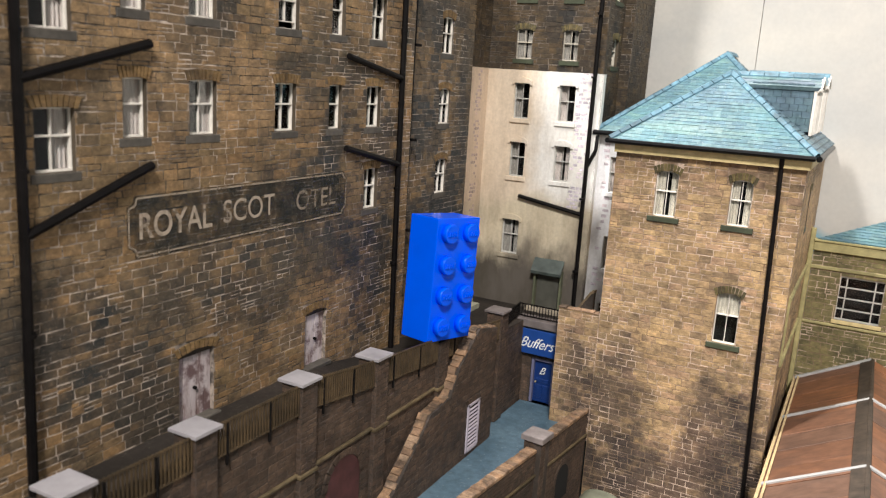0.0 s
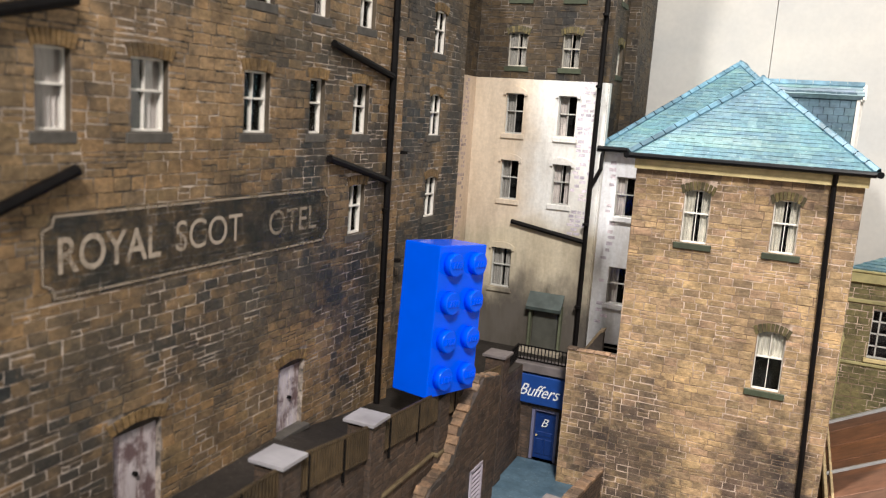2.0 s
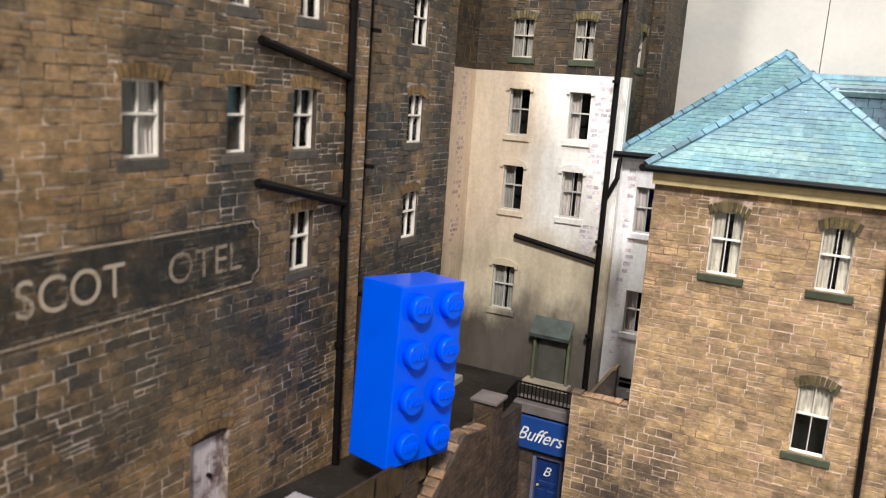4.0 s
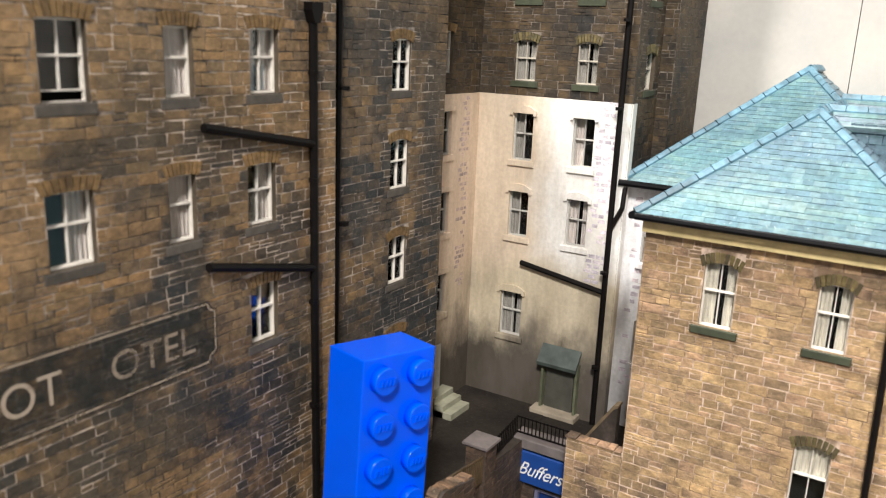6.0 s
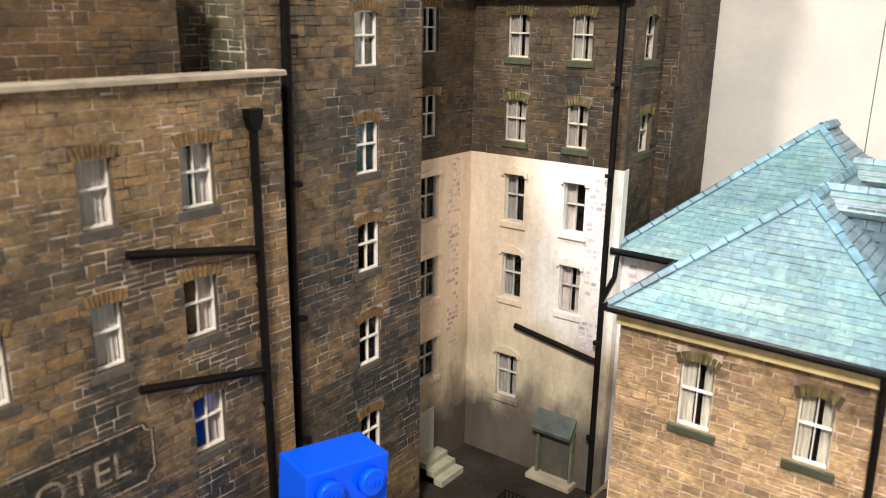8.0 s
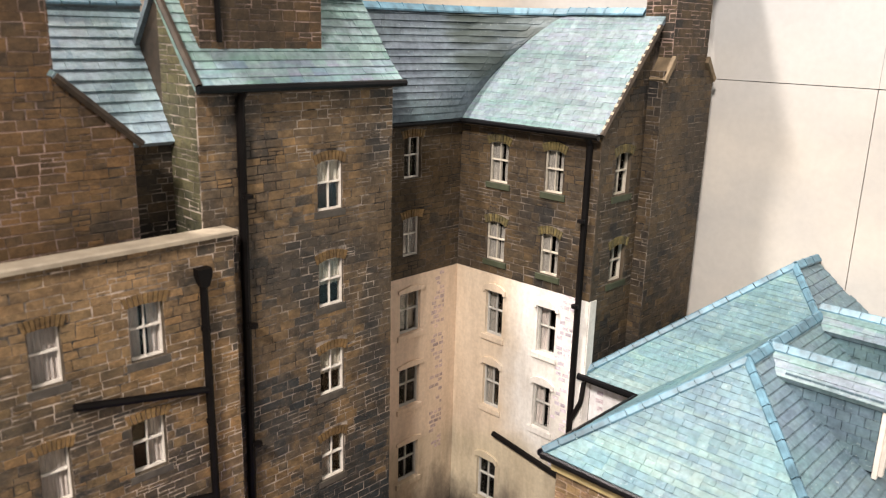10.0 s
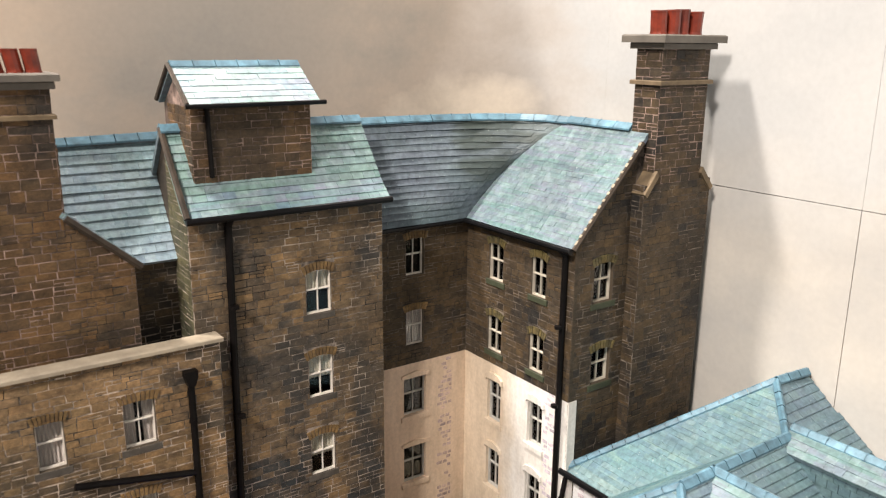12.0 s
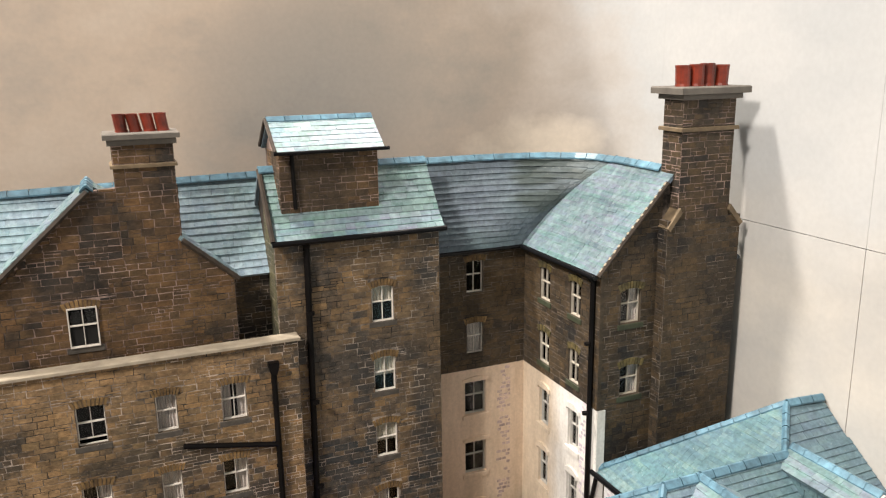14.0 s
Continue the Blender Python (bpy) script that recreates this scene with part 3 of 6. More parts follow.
def prism(g, f, poly, w0, w1):
    n = len(poly)
    pts = [f.p(u, v, w0) for u, v in poly] + [f.p(u, v, w1) for u, v in poly]
    return g.add(pts, [tuple(range(n)), tuple(range(2 * n - 1, n - 1, -1))] + [(i, (i + 1) % n, n + (i + 1) % n, n + i) for i in range(n)])


def tube(g, path, r, sides=8, r_end=None):
    path = [Vector(p) for p in path]
    rings = []
    for i, p in enumerate(path):
        d = (path[min(i + 1, len(path) - 1)] - path[max(i - 1, 0)]).normalized()
        a = d.orthogonal().normalized()
        b = d.cross(a)
        rr = r if r_end is None else r + (r_end - r) * i / (len(path) - 1)
        rings.append([p + (a * math.cos(t) + b * math.sin(t)) * rr for t in (2 * math.pi * k / sides for k in range(sides))])
    q = [tuple(range(sides)), tuple(len(path) * sides - 1 - k for k in range(sides))]
    for i in range(len(path) - 1):
        q += [(i * sides + k, i * sides + (k + 1) % sides, (i + 1) * sides + (k + 1) % sides, (i + 1) * sides + k) for k in range(sides)]
    return g.add([p for ring in rings for p in ring], q)


def cells(u0, u1, v0, v1, holes):
    us = sorted({u0, u1, *[h[0] for h in holes], *[h[1] for h in holes]})
    vs = sorted({v0, v1, *[h[2] for h in holes], *[h[3] for h in holes]})
    return us, vs, {(i, j) for i in range(len(us) - 1) for j in range(len(vs) - 1)
                    if not any(h[0] - 1e-6 <= us[i] and us[i + 1] <= h[1] + 1e-6 and h[2] - 1e-6 <= vs[j] and vs[j + 1] <= h[3] + 1e-6 for h in holes)}


def backing(g, f, u0, u1, v0, v1, holes, thick=2.0, w1=0.0):
    """A sheet of card with real openings through it."""
    us, vs, solid = cells(u0, u1, v0, v1, holes)
    for i, j in solid:
        a, b, c, d = us[i], us[i + 1], vs[j], vs[j + 1]
        g.add([f.p(a, c, w1), f.p(b, c, w1), f.p(b, d, w1), f.p(a, d, w1)], [(0, 1, 2, 3)])
        g.add([f.p(a, c, -thick), f.p(b, c, -thick), f.p(b, d, -thick), f.p(a, d, -thick)], [(3, 2, 1, 0)])
        for di, dj, p, q in ((-1, 0, (a, d), (a, c)), (1, 0, (b, c), (b, d)), (0, -1, (a, c), (b, c)), (0, 1, (b, d), (a, d))):
            if (i + di, j + dj) not in solid:
                g.add([f.p(*p, w1), f.p(*q, w1), f.p(*q, -thick), f.p(*p, -thick)], [(0, 1, 2, 3)])
    return g


def minus(rects, hole):
    out = []
    a0, a1, b0, b1 = hole
    for u0, u1, v0, v1 in rects:
        if u1 <= a0 or u0 >= a1 or v1 <= b0 or v0 >= b1:
            out.append((u0, u1, v0, v1))
            continue
        if v1 > b1:
            out.append((u0, u1, b1, v1))
        if v0 < b0:
            out.append((u0, u1, v0, b0))
        lo, hi = max(v0, b0), min(v1, b1)
        if u0 < a0:
            out.append((u0, a0, lo, hi))
        if u1 > a1:
            out.append((a1, u1, lo, hi))
    return out


def coursing(rng, u0, u1, v0, v1, holes, top=None, course=(1.4, 2.15), long=(2.0, 5.2), sneck=0.18, mirror=False):
    """Rectangles of squared rubble laid in courses; top(u) gives a sloping head."""
    out = []
    v = v0
    while v < v1 - 0.3:
        h = min(rng.uniform(*course), v1 - v)
        if v1 - v - h < 0.5:
            h = v1 - v
        u = u0 - rng.uniform(0, 1.5)
        while u < u1:
            w = rng.triangular(long[0], long[1], long[0] + 1.1)
            a, b = max(u, u0), min(u + w, u1)
            if u1 - b < 0.6:
                b = u1
            rr = [(a, b, v, v + h)]
            if rng.random() < sneck and h > 1.2:
                m = v + h * rng.uniform(0.4, 0.6)
                rr = [(a, b, v, m), (a, b, m, v + h)]
                if b - a > 3.0:
                    mid = a + (b - a) * rng.uniform(0.35, 0.65)
                    rr = [(a, mid, v, m), (mid, b, v, m), (a, b, m, v + h)]
            for r in rr:
                got = [r]
                for ho in holes:
                    got = minus(got, ho)
                for q in got:
                    if top is not None:
                        # the part of the stone that lies under the sloping head
                        n = 8
                        ok = [k for k in range(n) if top(q[0] + (q[1] - q[0]) * (k + 0.5) / n) >= q[3] - 0.25]
                        if not ok:
                            continue
                        q = (q[0] + (q[1] - q[0]) * min(ok) / n, q[0] + (q[1] - q[0]) * (max(ok) + 1) / n, q[2], q[3])
                    if q[1] - q[0] > 0.35 and q[3] - q[2] > 0.3:
                        out.append(q)
            u += w
            if b >= u1:
                break
        v += h
    return out


PIECES = {}


def piece_mesh(w, h, d, material, name, kind=0):
    """One of five uneven stones of this size, shared by all that are alike."""
    key = (round(w, 1), round(h, 1), d, material.name, kind)
    if key not in PIECES:
        w, h = key[0], key[1]
        rng = random.Random(kind + 17)
        e = min(0.11, w * 0.12, h * 0.12)
        cut = min(0.07, w * 0.15, h * 0.15)
        ring = [(x + rng.uniform(-e, e), y + rng.uniform(-e, e)) for x, y in ((-w / 2, -h / 2), (w / 2, -h / 2), (w / 2, h / 2), (-w / 2, h / 2))]
        inner = [(x * (1 - 2 * cut / w), y * (1 - 2 * cut / h)) for x, y in ring]
        me = bpy.data.meshes.new(name)
        me.from_pydata([(x * MM, y * MM, -0.05 * MM) for x, y in ring] + [(x * MM, y * MM, d * MM) for x, y in inner], [], [(4, 5, 6, 7), (0, 1, 5, 4), (1, 2, 6, 5), (2, 3, 7, 6), (3, 0, 4, 7)])
        me.materials.append(material)
        PIECES[key] = me
    return PIECES[key]


def lay_stones(wall, f, rects, material, near=None, joint=0.145, depth=0.075, name="stone", limit=300, seed=1):
    """The pieces nearest to the point near (u, v) are objects of their own; the rest is one mesh."""
    rng = random.Random(seed)
    if near is not None:
        rects = sorted(rects, key=lambda r: ((r[0] + r[1]) / 2 - near[0]) ** 2 + ((r[2] + r[3]) / 2 - near[1]) ** 2)
    else:
        limit = 0
    for a, b, c, d in rects[:limit]:
        j = joint * rng.uniform(0.35, 1.0)
        w, h = b - a - j, d - c - j
        if w < 0.25 or h < 0.2:
            continue
        ob = new(name, piece_mesh(w, h, depth, material, name, rng.randrange(5)))
        ob.parent = wall
        ob.matrix_basis = f.matrix((a + b) / 2, (c + d) / 2, rng.uniform(-0.03, 0.02))
    rest = rects[limit:]
    if rest:
        v, q = [], []
        for a, b, c, d in rest:
            j = joint * rng.uniform(0.35, 1.0) / 2
            a, b, c, d = a + j, b - j, c + j, d - j
            i = min(0.07, (b - a) * 0.2, (d - c) * 0.2)
            w = depth + rng.uniform(-0.03, 0.02)
            e = min(0.11, (b - a) * 0.12, (d - c) * 0.12)
            r = [rng.uniform(-e, e) for _ in range(8)]
            k = len(v)
            v += [tuple(f.p(*p) * MM) for p in ((a + r[0], c + r[1], -0.05), (b + r[2], c + r[3], -0.05), (b + r[4], d + r[5], -0.05), (a + r[6], d + r[7], -0.05), (a + i + r[0], c + i + r[1], w), (b - i + r[2], c + i + r[3], w), (b - i + r[4], d - i + r[5], w), (a + i + r[6], d - i + r[7], w))]
            q += [tuple(k + x for x in y) for y in ((4, 5, 6, 7), (0, 1, 5, 4), (1, 2, 6, 5), (2, 3, 7, 6), (3, 0, 4, 7))]
        me = bpy.data.meshes.new("stonework")
        me.from_pydata(v, [], q)
        me.materials.append(material)
        ob = new("stonework", me)
        ob.parent = wall
        tagged(ob, kind="stuff")


LATER = []


def stone_wall(parent, f, u0, u1, v0, v1, holes, material, joints, near=None, gable=None, seed=1, label="", blocked=(), limit=300, thick=2.0, **kw):
    """A card wall faced with squared stones. gable: the head as (u, v) points over the rectangle."""
    g = Geo()
    backing(g, f, u0, u1, v0, v1, holes, thick)
    top, vt = None, v1
    if gable:
        prism(g, f, [(u0, v1)] + gable + [(u1, v1)], -thick, 0.0)
        gp = [(u0, v1)] + gable + [(u1, v1)]
        vt = max(p[1] for p in gp)

        def top(u):
            for (a, b), (c, d) in zip(gp, gp[1:]):
                if a <= u <= c and c > a:
                    return b + (d - b) * (u - a) / (c - a)
            return v1
    wall = part("wall", g, joints, parent, label)
    rects = coursing(random.Random(seed), u0, u1, v0, vt, list(holes) + list(blocked), top, **kw)
    LATER.append((wall, f, rects, material, near, limit, seed))
    return wall


# ---- windows ----
def ring(g, f, u0, u1, v0, v1, holes, w0, w1):
    """One flat bar frame with openings, as a single closed shape."""
    us, vs, solid = cells(u0, u1, v0, v1, holes)
    ids = {}

    def vert(i, j, w):
        if (i, j, w) not in ids:
            ids[i, j, w] = len(g.v)
            g.v.append(tuple(f.p(us[i], vs[j], w)))
        return ids[i, j, w]

    for i, j in solid:
        g.f.append((vert(i, j, w1), vert(i + 1, j, w1), vert(i + 1, j + 1, w1), vert(i, j + 1, w1)))
        g.f.append((vert(i, j + 1, w0), vert(i + 1, j + 1, w0), vert(i + 1, j, w0), vert(i, j, w0)))
        for di, dj, p, q in ((-1, 0, (i, j + 1), (i, j)), (1, 0, (i + 1, j), (i + 1, j + 1)), (0, -1, (i, j), (i + 1, j)), (0, 1, (i + 1, j + 1), (i, j + 1))):
            if (i + di, j + dj) not in solid:
                g.f.append((vert(*p, w1), vert(*q, w1), vert(*q, w0), vert(*p, w0)))
    return g


def lintel(parent, f, uc, v, width, rise, height, material, label="", holder=None):
    """A head of separate wedge stones on a shallow arch."""
    n = 9
    half = width / 2 + 0.5
    name = "wedge_stone"

    def lo(t):
        return v - rise * t * t

    for k in range(n):
        a, b = -1 + 2 * k / n + 0.025, -1 + 2 * (k + 1) / n - 0.025
        out = 1.2
        w = 0.2 + 0.05 * ((k * 7) % 3)
        pts = [(uc + a * half, lo(a)), (uc + b * half, lo(b)), (uc + b * half * out, lo(b) + height), (uc + a * half * out, lo(a) + height)]
        part(name, prism(Geo(), f, pts, -0.6, w), material, parent)


def curtain_geo(f, u0, u1, v0, v1, w, folds=5, seed=0):
    g = Geo()
    n = folds * 4
    rng = random.Random(seed)
    ph = rng.uniform(0, 6)
    top = [f.p(u0 + (u1 - u0) * k / n, v1, w + 0.16 * math.sin(ph + k * math.pi / 2)) for k in range(n + 1)]
    bot = [f.p(u0 + (u1 - u0) * k / n, v0, w + 0.22 * math.sin(ph + 0.4 + k * math.pi / 2)) for k in range(n + 1)]
    back = f.w * -0.12
    pts = top + bot + [p + back for p in top] + [p + back for p in bot]
    m = n + 1
    q = [(k, k + 1, m + k + 1, m + k) for k in range(n)] + [(2 * m + k, 3 * m + k, 3 * m + k + 1, 2 * m + k + 1) for k in range(n)]
    q += [(k, 2 * m + k, 2 * m + k + 1, k + 1) for k in range(n)] + [(m + k, m + k + 1, 3 * m + k + 1, 3 * m + k) for k in range(n)]
    return g.add(pts, q)


WCOUNT = [0]


def window(parent, f, u0, u1, v0, v1, curtains="both", paint=None, sill=None, head=None, arch=0.5, depth=1.15, glaze=True, open_by=0.0, sill_out=0.14, bars=True, net=None, head_high=1.85, reveal=None, sill_side=0.85):
    """A sash window in an opening: frame, bars, panes, nets, sill and head."""
    paint = paint or m_white
    WCOUNT[0] += 1
    seed = WCOUNT[0]
    W, H = u1 - u0, v1 - v0
    t = 0.21
    a, b = -depth - 0.45, -depth + 0.25
    win = part("window", ring(Geo(), f, u0, u1, v0, v1, [(u0 + t, u1 - t, v0 + t * 1.15, v1 - t)], a, b), paint, parent)
    if reveal is not False and depth > 0.4:
        part("reveal", ring(Geo(), f, u0, u1, v0, v1, [(u0 + 0.07, u1 - 0.07, v0 + 0.07, v1 - 0.07)], -depth + 0.25, -0.02), reveal or m_reveal, win)
    vm = v0 + H * 0.56
    uc = (u0 + u1) / 2
    for nm, lo, hi, w in (("upper_sash", vm - 0.17, v1 - t, 0.05), ("lower_sash", v0 + t + open_by, vm + 0.17, -0.1)):
        x0, x1, y0, y1 = u0 + t, u1 - t, lo + 0.22, hi - 0.16
        lights = [(x0 + 0.1, uc - 0.085, y0, y1), (uc + 0.085, x1 - 0.1, y0, y1)] if bars else [(x0 + 0.1, x1 - 0.1, y0, y1)]
        part(nm, ring(Geo(), f, x0, x1, lo, hi, lights, a + w, b - 0.12 + w), paint, win)
        if glaze:
            for x0, x1, y0, y1 in lights:
                part("pane", slab(Geo(), f, x0, x1, y0, y1, a + 0.12 + w, a + 0.2 + w), m_glass, win).visible_shadow = False
    cw = -depth - (0.8 if curtains in ("both", "left", "right") else 0.62)
    if curtains in ("both", "left", "right", "full", "wide"):
        spans = {"both": ((u0 + 0.1, u0 + W * 0.40), (u1 - W * 0.36, u1 - 0.1)), "left": ((u0 + 0.1, u0 + W * 0.46),), "right": ((u0 + W * 0.54, u1 - 0.1),), "full": ((u0 + 0.1, u1 - 0.1),), "wide": ((u0 + 0.1, u0 + W * 0.54), (u0 + W * 0.66, u1 - 0.1))}[curtains]
        for k, (x0, x1) in enumerate(spans):
            part("curtain", curtain_geo(f, x0, x1, v0 + 0.2, v1 - 0.1, cw, max(2, int((x1 - x0) * 1.4)), seed + k), net or m_curtain, win)
    if curtains in ("blind", "half"):
        cut = vm + 0.1 if curtains == "half" else vm - H * 0.12
        part("net", curtain_geo(f, u0 + 0.1, u1 - 0.1, cut, v1 - 0.1, cw, 6, seed), m_curtain_w, win)
    if sill:
        part("sill", rounded(Geo(), f, u0 - sill_side, u1 + sill_side, v0 - 1.5, v0 - 0.02, -1.9, sill_out, 0.1), sill, win)
    if head:
        lintel(win, f, uc, v1 + 0.05, W, arch, head_high, head)
    return win


# ---- roofs ----
def roof_plane(parent, corners, material, row=2.1, width=2.1, near=None, seed=1, thick=0.9, limit=120, name="roof", label="", lift=0.26):
    """A slated plane. corners run from the left end of the eave, seen from outside, to the right, then back along the top."""
    c = [Vector(p) for p in corners]
    u = (c[1] - c[0]).normalized()
    n = u.cross(c[-1] - c[0]).normalized()
    v = n.cross(u)
    f = Face(c[0], u, v, n)
    poly = [((p - c[0]).dot(u), (p - c[0]).dot(v)) for p in c]
    roof = part(name, prism(Geo(), f, poly, -thick, 0.0), material, parent, label)

    def span(h):
        xs = []
        for (a, b), (x, y) in zip(poly, poly[1:] + poly[:1]):
            if abs(y - b) > 1e-9 and min(b, y) - 1e-9 <= h <= max(b, y) + 1e-9:
                xs.append(a + (x - a) * (h - b) / (y - b))
        return (min(xs), max(xs)) if len(xs) > 1 else None

    rng = random.Random(seed)
    top = max(p[1] for p in poly)
    whole, cut = [], []
    h, k = 0.0, 0
    while h < top - 0.2:
        h1 = min(h + row * rng.uniform(0.97, 1.03), top)
        s0, s1 = span(h + 1e-4), span(h1 - 1e-4)
        if s0 and s1:
            x = min(s0[0], s1[0]) - (k % 2) * width / 2 - rng.uniform(0, 0.2)
            while x < max(s0[1], s1[1]):
                w = width * rng.uniform(0.82, 1.18)
                b0, b1, t0, t1 = max(x, s0[0]), min(x + w, s0[1]), max(x, s1[0]), min(x + w, s1[1])
                if b1 - b0 > 0.05 or t1 - t0 > 0.05:
                    b1, t1 = max(b0, b1), max(t0, t1)
                    b0, t0 = min(b0, b1), min(t0, t1)
                    if abs(b0 - t0) < 1e-3 and abs(b1 - t1) < 1e-3 and b1 - b0 > 0.5:
                        whole.append((b0, b1, h, h1))
                    else:
                        cut.append((b0, b1, t0, t1, h, h1))
                x += w
        h, k = h1, k + 1
    LATER.append((roof, f, whole, cut, material, near, limit, seed, lift))
    return roof


SLATES = {}


def lay_slates(roof, f, whole, cut, material, near, limit, seed, lift):
    rng = random.Random(seed + 5)
    if near is not None:
        nu, nv = (Vector(near) - f.o).dot(f.u), (Vector(near) - f.o).dot(f.v)
        whole.sort(key=lambda r: ((r[0] + r[1]) / 2 - nu) ** 2 + ((r[2] + r[3]) / 2 - nv) ** 2)
    for a, b, c, d in whole[:limit]:
        key = (round(b - a - 0.01, 1), round(d - c, 1), lift, material.name)
        if key not in SLATES:
            w, h = key[0] / 2, key[1]
            me = bpy.data.meshes.new("slate")
            L = lift
            pts = [(-w, 0, 0), (w, 0, 0), (w, h, 0), (-w, h, 0), (-w + 0.012, 0, L), (w - 0.012, 0, L), (w - 0.012, h, 0.06), (-w + 0.012, h, 0.06)]
            me.from_pydata([(x * MM, y * MM, z * MM) for x, y, z in pts], [], [(4, 5, 6, 7), (0, 1, 5, 4), (1, 2, 6, 5), (3, 0, 4, 7), (2, 3, 7, 6)])
            me.materials.append(material)
            SLATES[key] = me
        ob = new("slate", SLATES[key])
        ob.parent = roof
        ob.matrix_basis = f.matrix((a + b) / 2, c, rng.uniform(-0.03, 0.06))
    v, q = [], []
    for r in [(a, b, a, b, c, d) for a, b, c, d in whole[limit:]] + cut:
        b0, b1, t0, t1, h0, h1 = r
        w = lift + rng.uniform(-0.03, 0.06)
        i = len(v)
        v += [tuple(f.p(*p) * MM) for p in ((b0, h0, 0), (b1, h0, 0), (t1, h1, 0), (t0, h1, 0), (b0 + 0.012, h0, w), (b1 - 0.012, h0, w), (t1 - 0.012, h1, 0.06), (t0 + 0.012, h1, 0.06))]
        q += [tuple(i + x for x in y) for y in ((4, 5, 6, 7), (0, 1, 5, 4), (1, 2, 6, 5), (3, 0, 4, 7), (2, 3, 7, 6))]
    if v:
        me = bpy.data.meshes.new("slating")
        me.from_pydata(v, [], q)
        me.materials.append(material)
        ob = new("slating", me)
        ob.parent = roof
        tagged(ob, kind="stuff")


def ridge_tiles(parent, a, b, side, step=4.6, wing=1.5, material=None, sag=0.75):
    """Folded ridge or hip tiles, end to end, from a to b."""
    a, b = Vector(a), Vector(b)
    d = (b - a).normalized()
    n = max(1, round((b - a).length / step))
    L = (b - a).length / n
    s = Vector(side).normalized()
    s = (s - d * s.dot(d)).normalized()
    up = d.cross(s).normalized()
    if up.z < 0:
        up = -up
    g = Geo()
    e = 0.05
    for x0, x1, h in ((e, L - 0.1, 0.0), (e, e * 4, 0.13)):
        prof = [(-wing, -wing * sag), (0, 0.25), (wing, -wing * sag), (wing, -wing * sag + 0.4 + h), (0.25, 0.62 + h), (-0.25, 0.62 + h), (-wing, -wing * sag + 0.4 + h)]
        pts = [(x, p, z) for x in (x0, x1) for p, z in prof]
        k = len(prof)
        g.add(pts, [(0, 1, 6), (1, 5, 6), (1, 4, 5), (1, 2, 3), (1, 3, 4), (k, k + 6, k + 1), (k + 1, k + 6, k + 5), (k + 1, k + 5, k + 4), (k + 1, k + 3, k + 2), (k + 1, k + 4, k + 3)] + [(i, (i + 1) % k, k + (i + 1) % k, k + i) for i in range(k)])
    me = g.data("ridge_tile")
    me.materials.append(material or m_ridge)
    m = Matrix((d, s, up)).transposed().to_4x4()
    for i in range(n):
        ob = new("ridge_tile", me)
        ob.parent = parent
        mm = m.copy()
        mm.translation = (a + d * (L * i)) * MM
        ob.matrix_basis = mm
        if parent.type == "EMPTY":
            ob.matrix_parent_inverse = Matrix.Translation(-parent.location)


def gutter(parent, pts, r=0.75, label=""):
    return part("gutter", tube(Geo(), pts, r, 8), m_gutter, parent, label)


def downpipe(parent, pts, r=0.62, hopper=False, brackets=()):
    p = part("downpipe", tube(Geo(), pts, r, 8), m_iron, parent)
    if hopper:
        x, y, z = pts[0]
        g = Geo()
        f = Face((x, y, z), (0, 1, 0), (0, 0, 1), (1, 0, 0))
        prism(g, f, [(-0.7, -1.6), (0.7, -1.6), (1.35, 0.4), (1.35, 1.7), (-1.35, 1.7), (-1.35, 0.4)], -1.0, 1.0)
        part("hopper", g, m_iron, p)
    for z in brackets:
        x, y, _ = pts[0]
        part("bracket", tube(Geo(), [(x, y, z - 0.35), (x, y, z + 0.35)], r + 0.13, 8), m_iron, p)
    return p


def core(parent, x0, x1, y0, y1, z0, z1):
    """An added black box inside a card building, so that its windows look dark."""
    return part("inner_card", slab(Geo(), south(0), x0, x1, z0, z1, -y1, -y0), m_core, parent)


# ---- the setting: baseboard, ground and painted backdrop ----
def sheet(name, geo, material, label, category):
    return tagged(part(name, geo, material), label, category, "", "structure")


sheet("baseboard", rounded(Geo(), Face((0, 0, 0), (1, 0, 0), (0, 1, 0), (0, 0, 1)), -170, 175, -70, 330, -20, 18, 2.0), m_board, "bare plywood baseboard of the model layout", "baseboard")

g = Geo()
prism(g, Face((0, 0, 0), (1, 0, 0), (0, 1, 0), (0, 0, 1)), [(-91.5, 60), (-83.6, 60), (-66.2, 234), (-66.2, 237.5), (-91.5, 237.5)], 18.2, 53.6)
sheet("road", g, m_street, "blue-grey painted sunken back street", "street")

g = Geo()
prism(g, east(-126), [(30, 18.1), (30, 88.6), (143, 88.6), (160, 86.0), (222, 78.8), (262, 78.8), (262, 18.1)], 0.0, 30.5)
sheet("terrace", g, m_yard, "sooty raised terrace behind the railings", "terrace")
g = Geo()
slab(g, south(0), -95.5, -63, 18.1, 78.6, -262, -239.5)
slab(g, south(0), -76.9, -63.0, 54.0, 78.6, -239.4, -228.4)
sheet("yard", g, m_yard, "dark sooty yard behind the public house", "yard")
g = Geo()
slab(g, south(0), -74, 120, 18.2, 22.5, -224, 60)
sheet("ground", g, m_earth, "brown earth below the low wall", "ground")

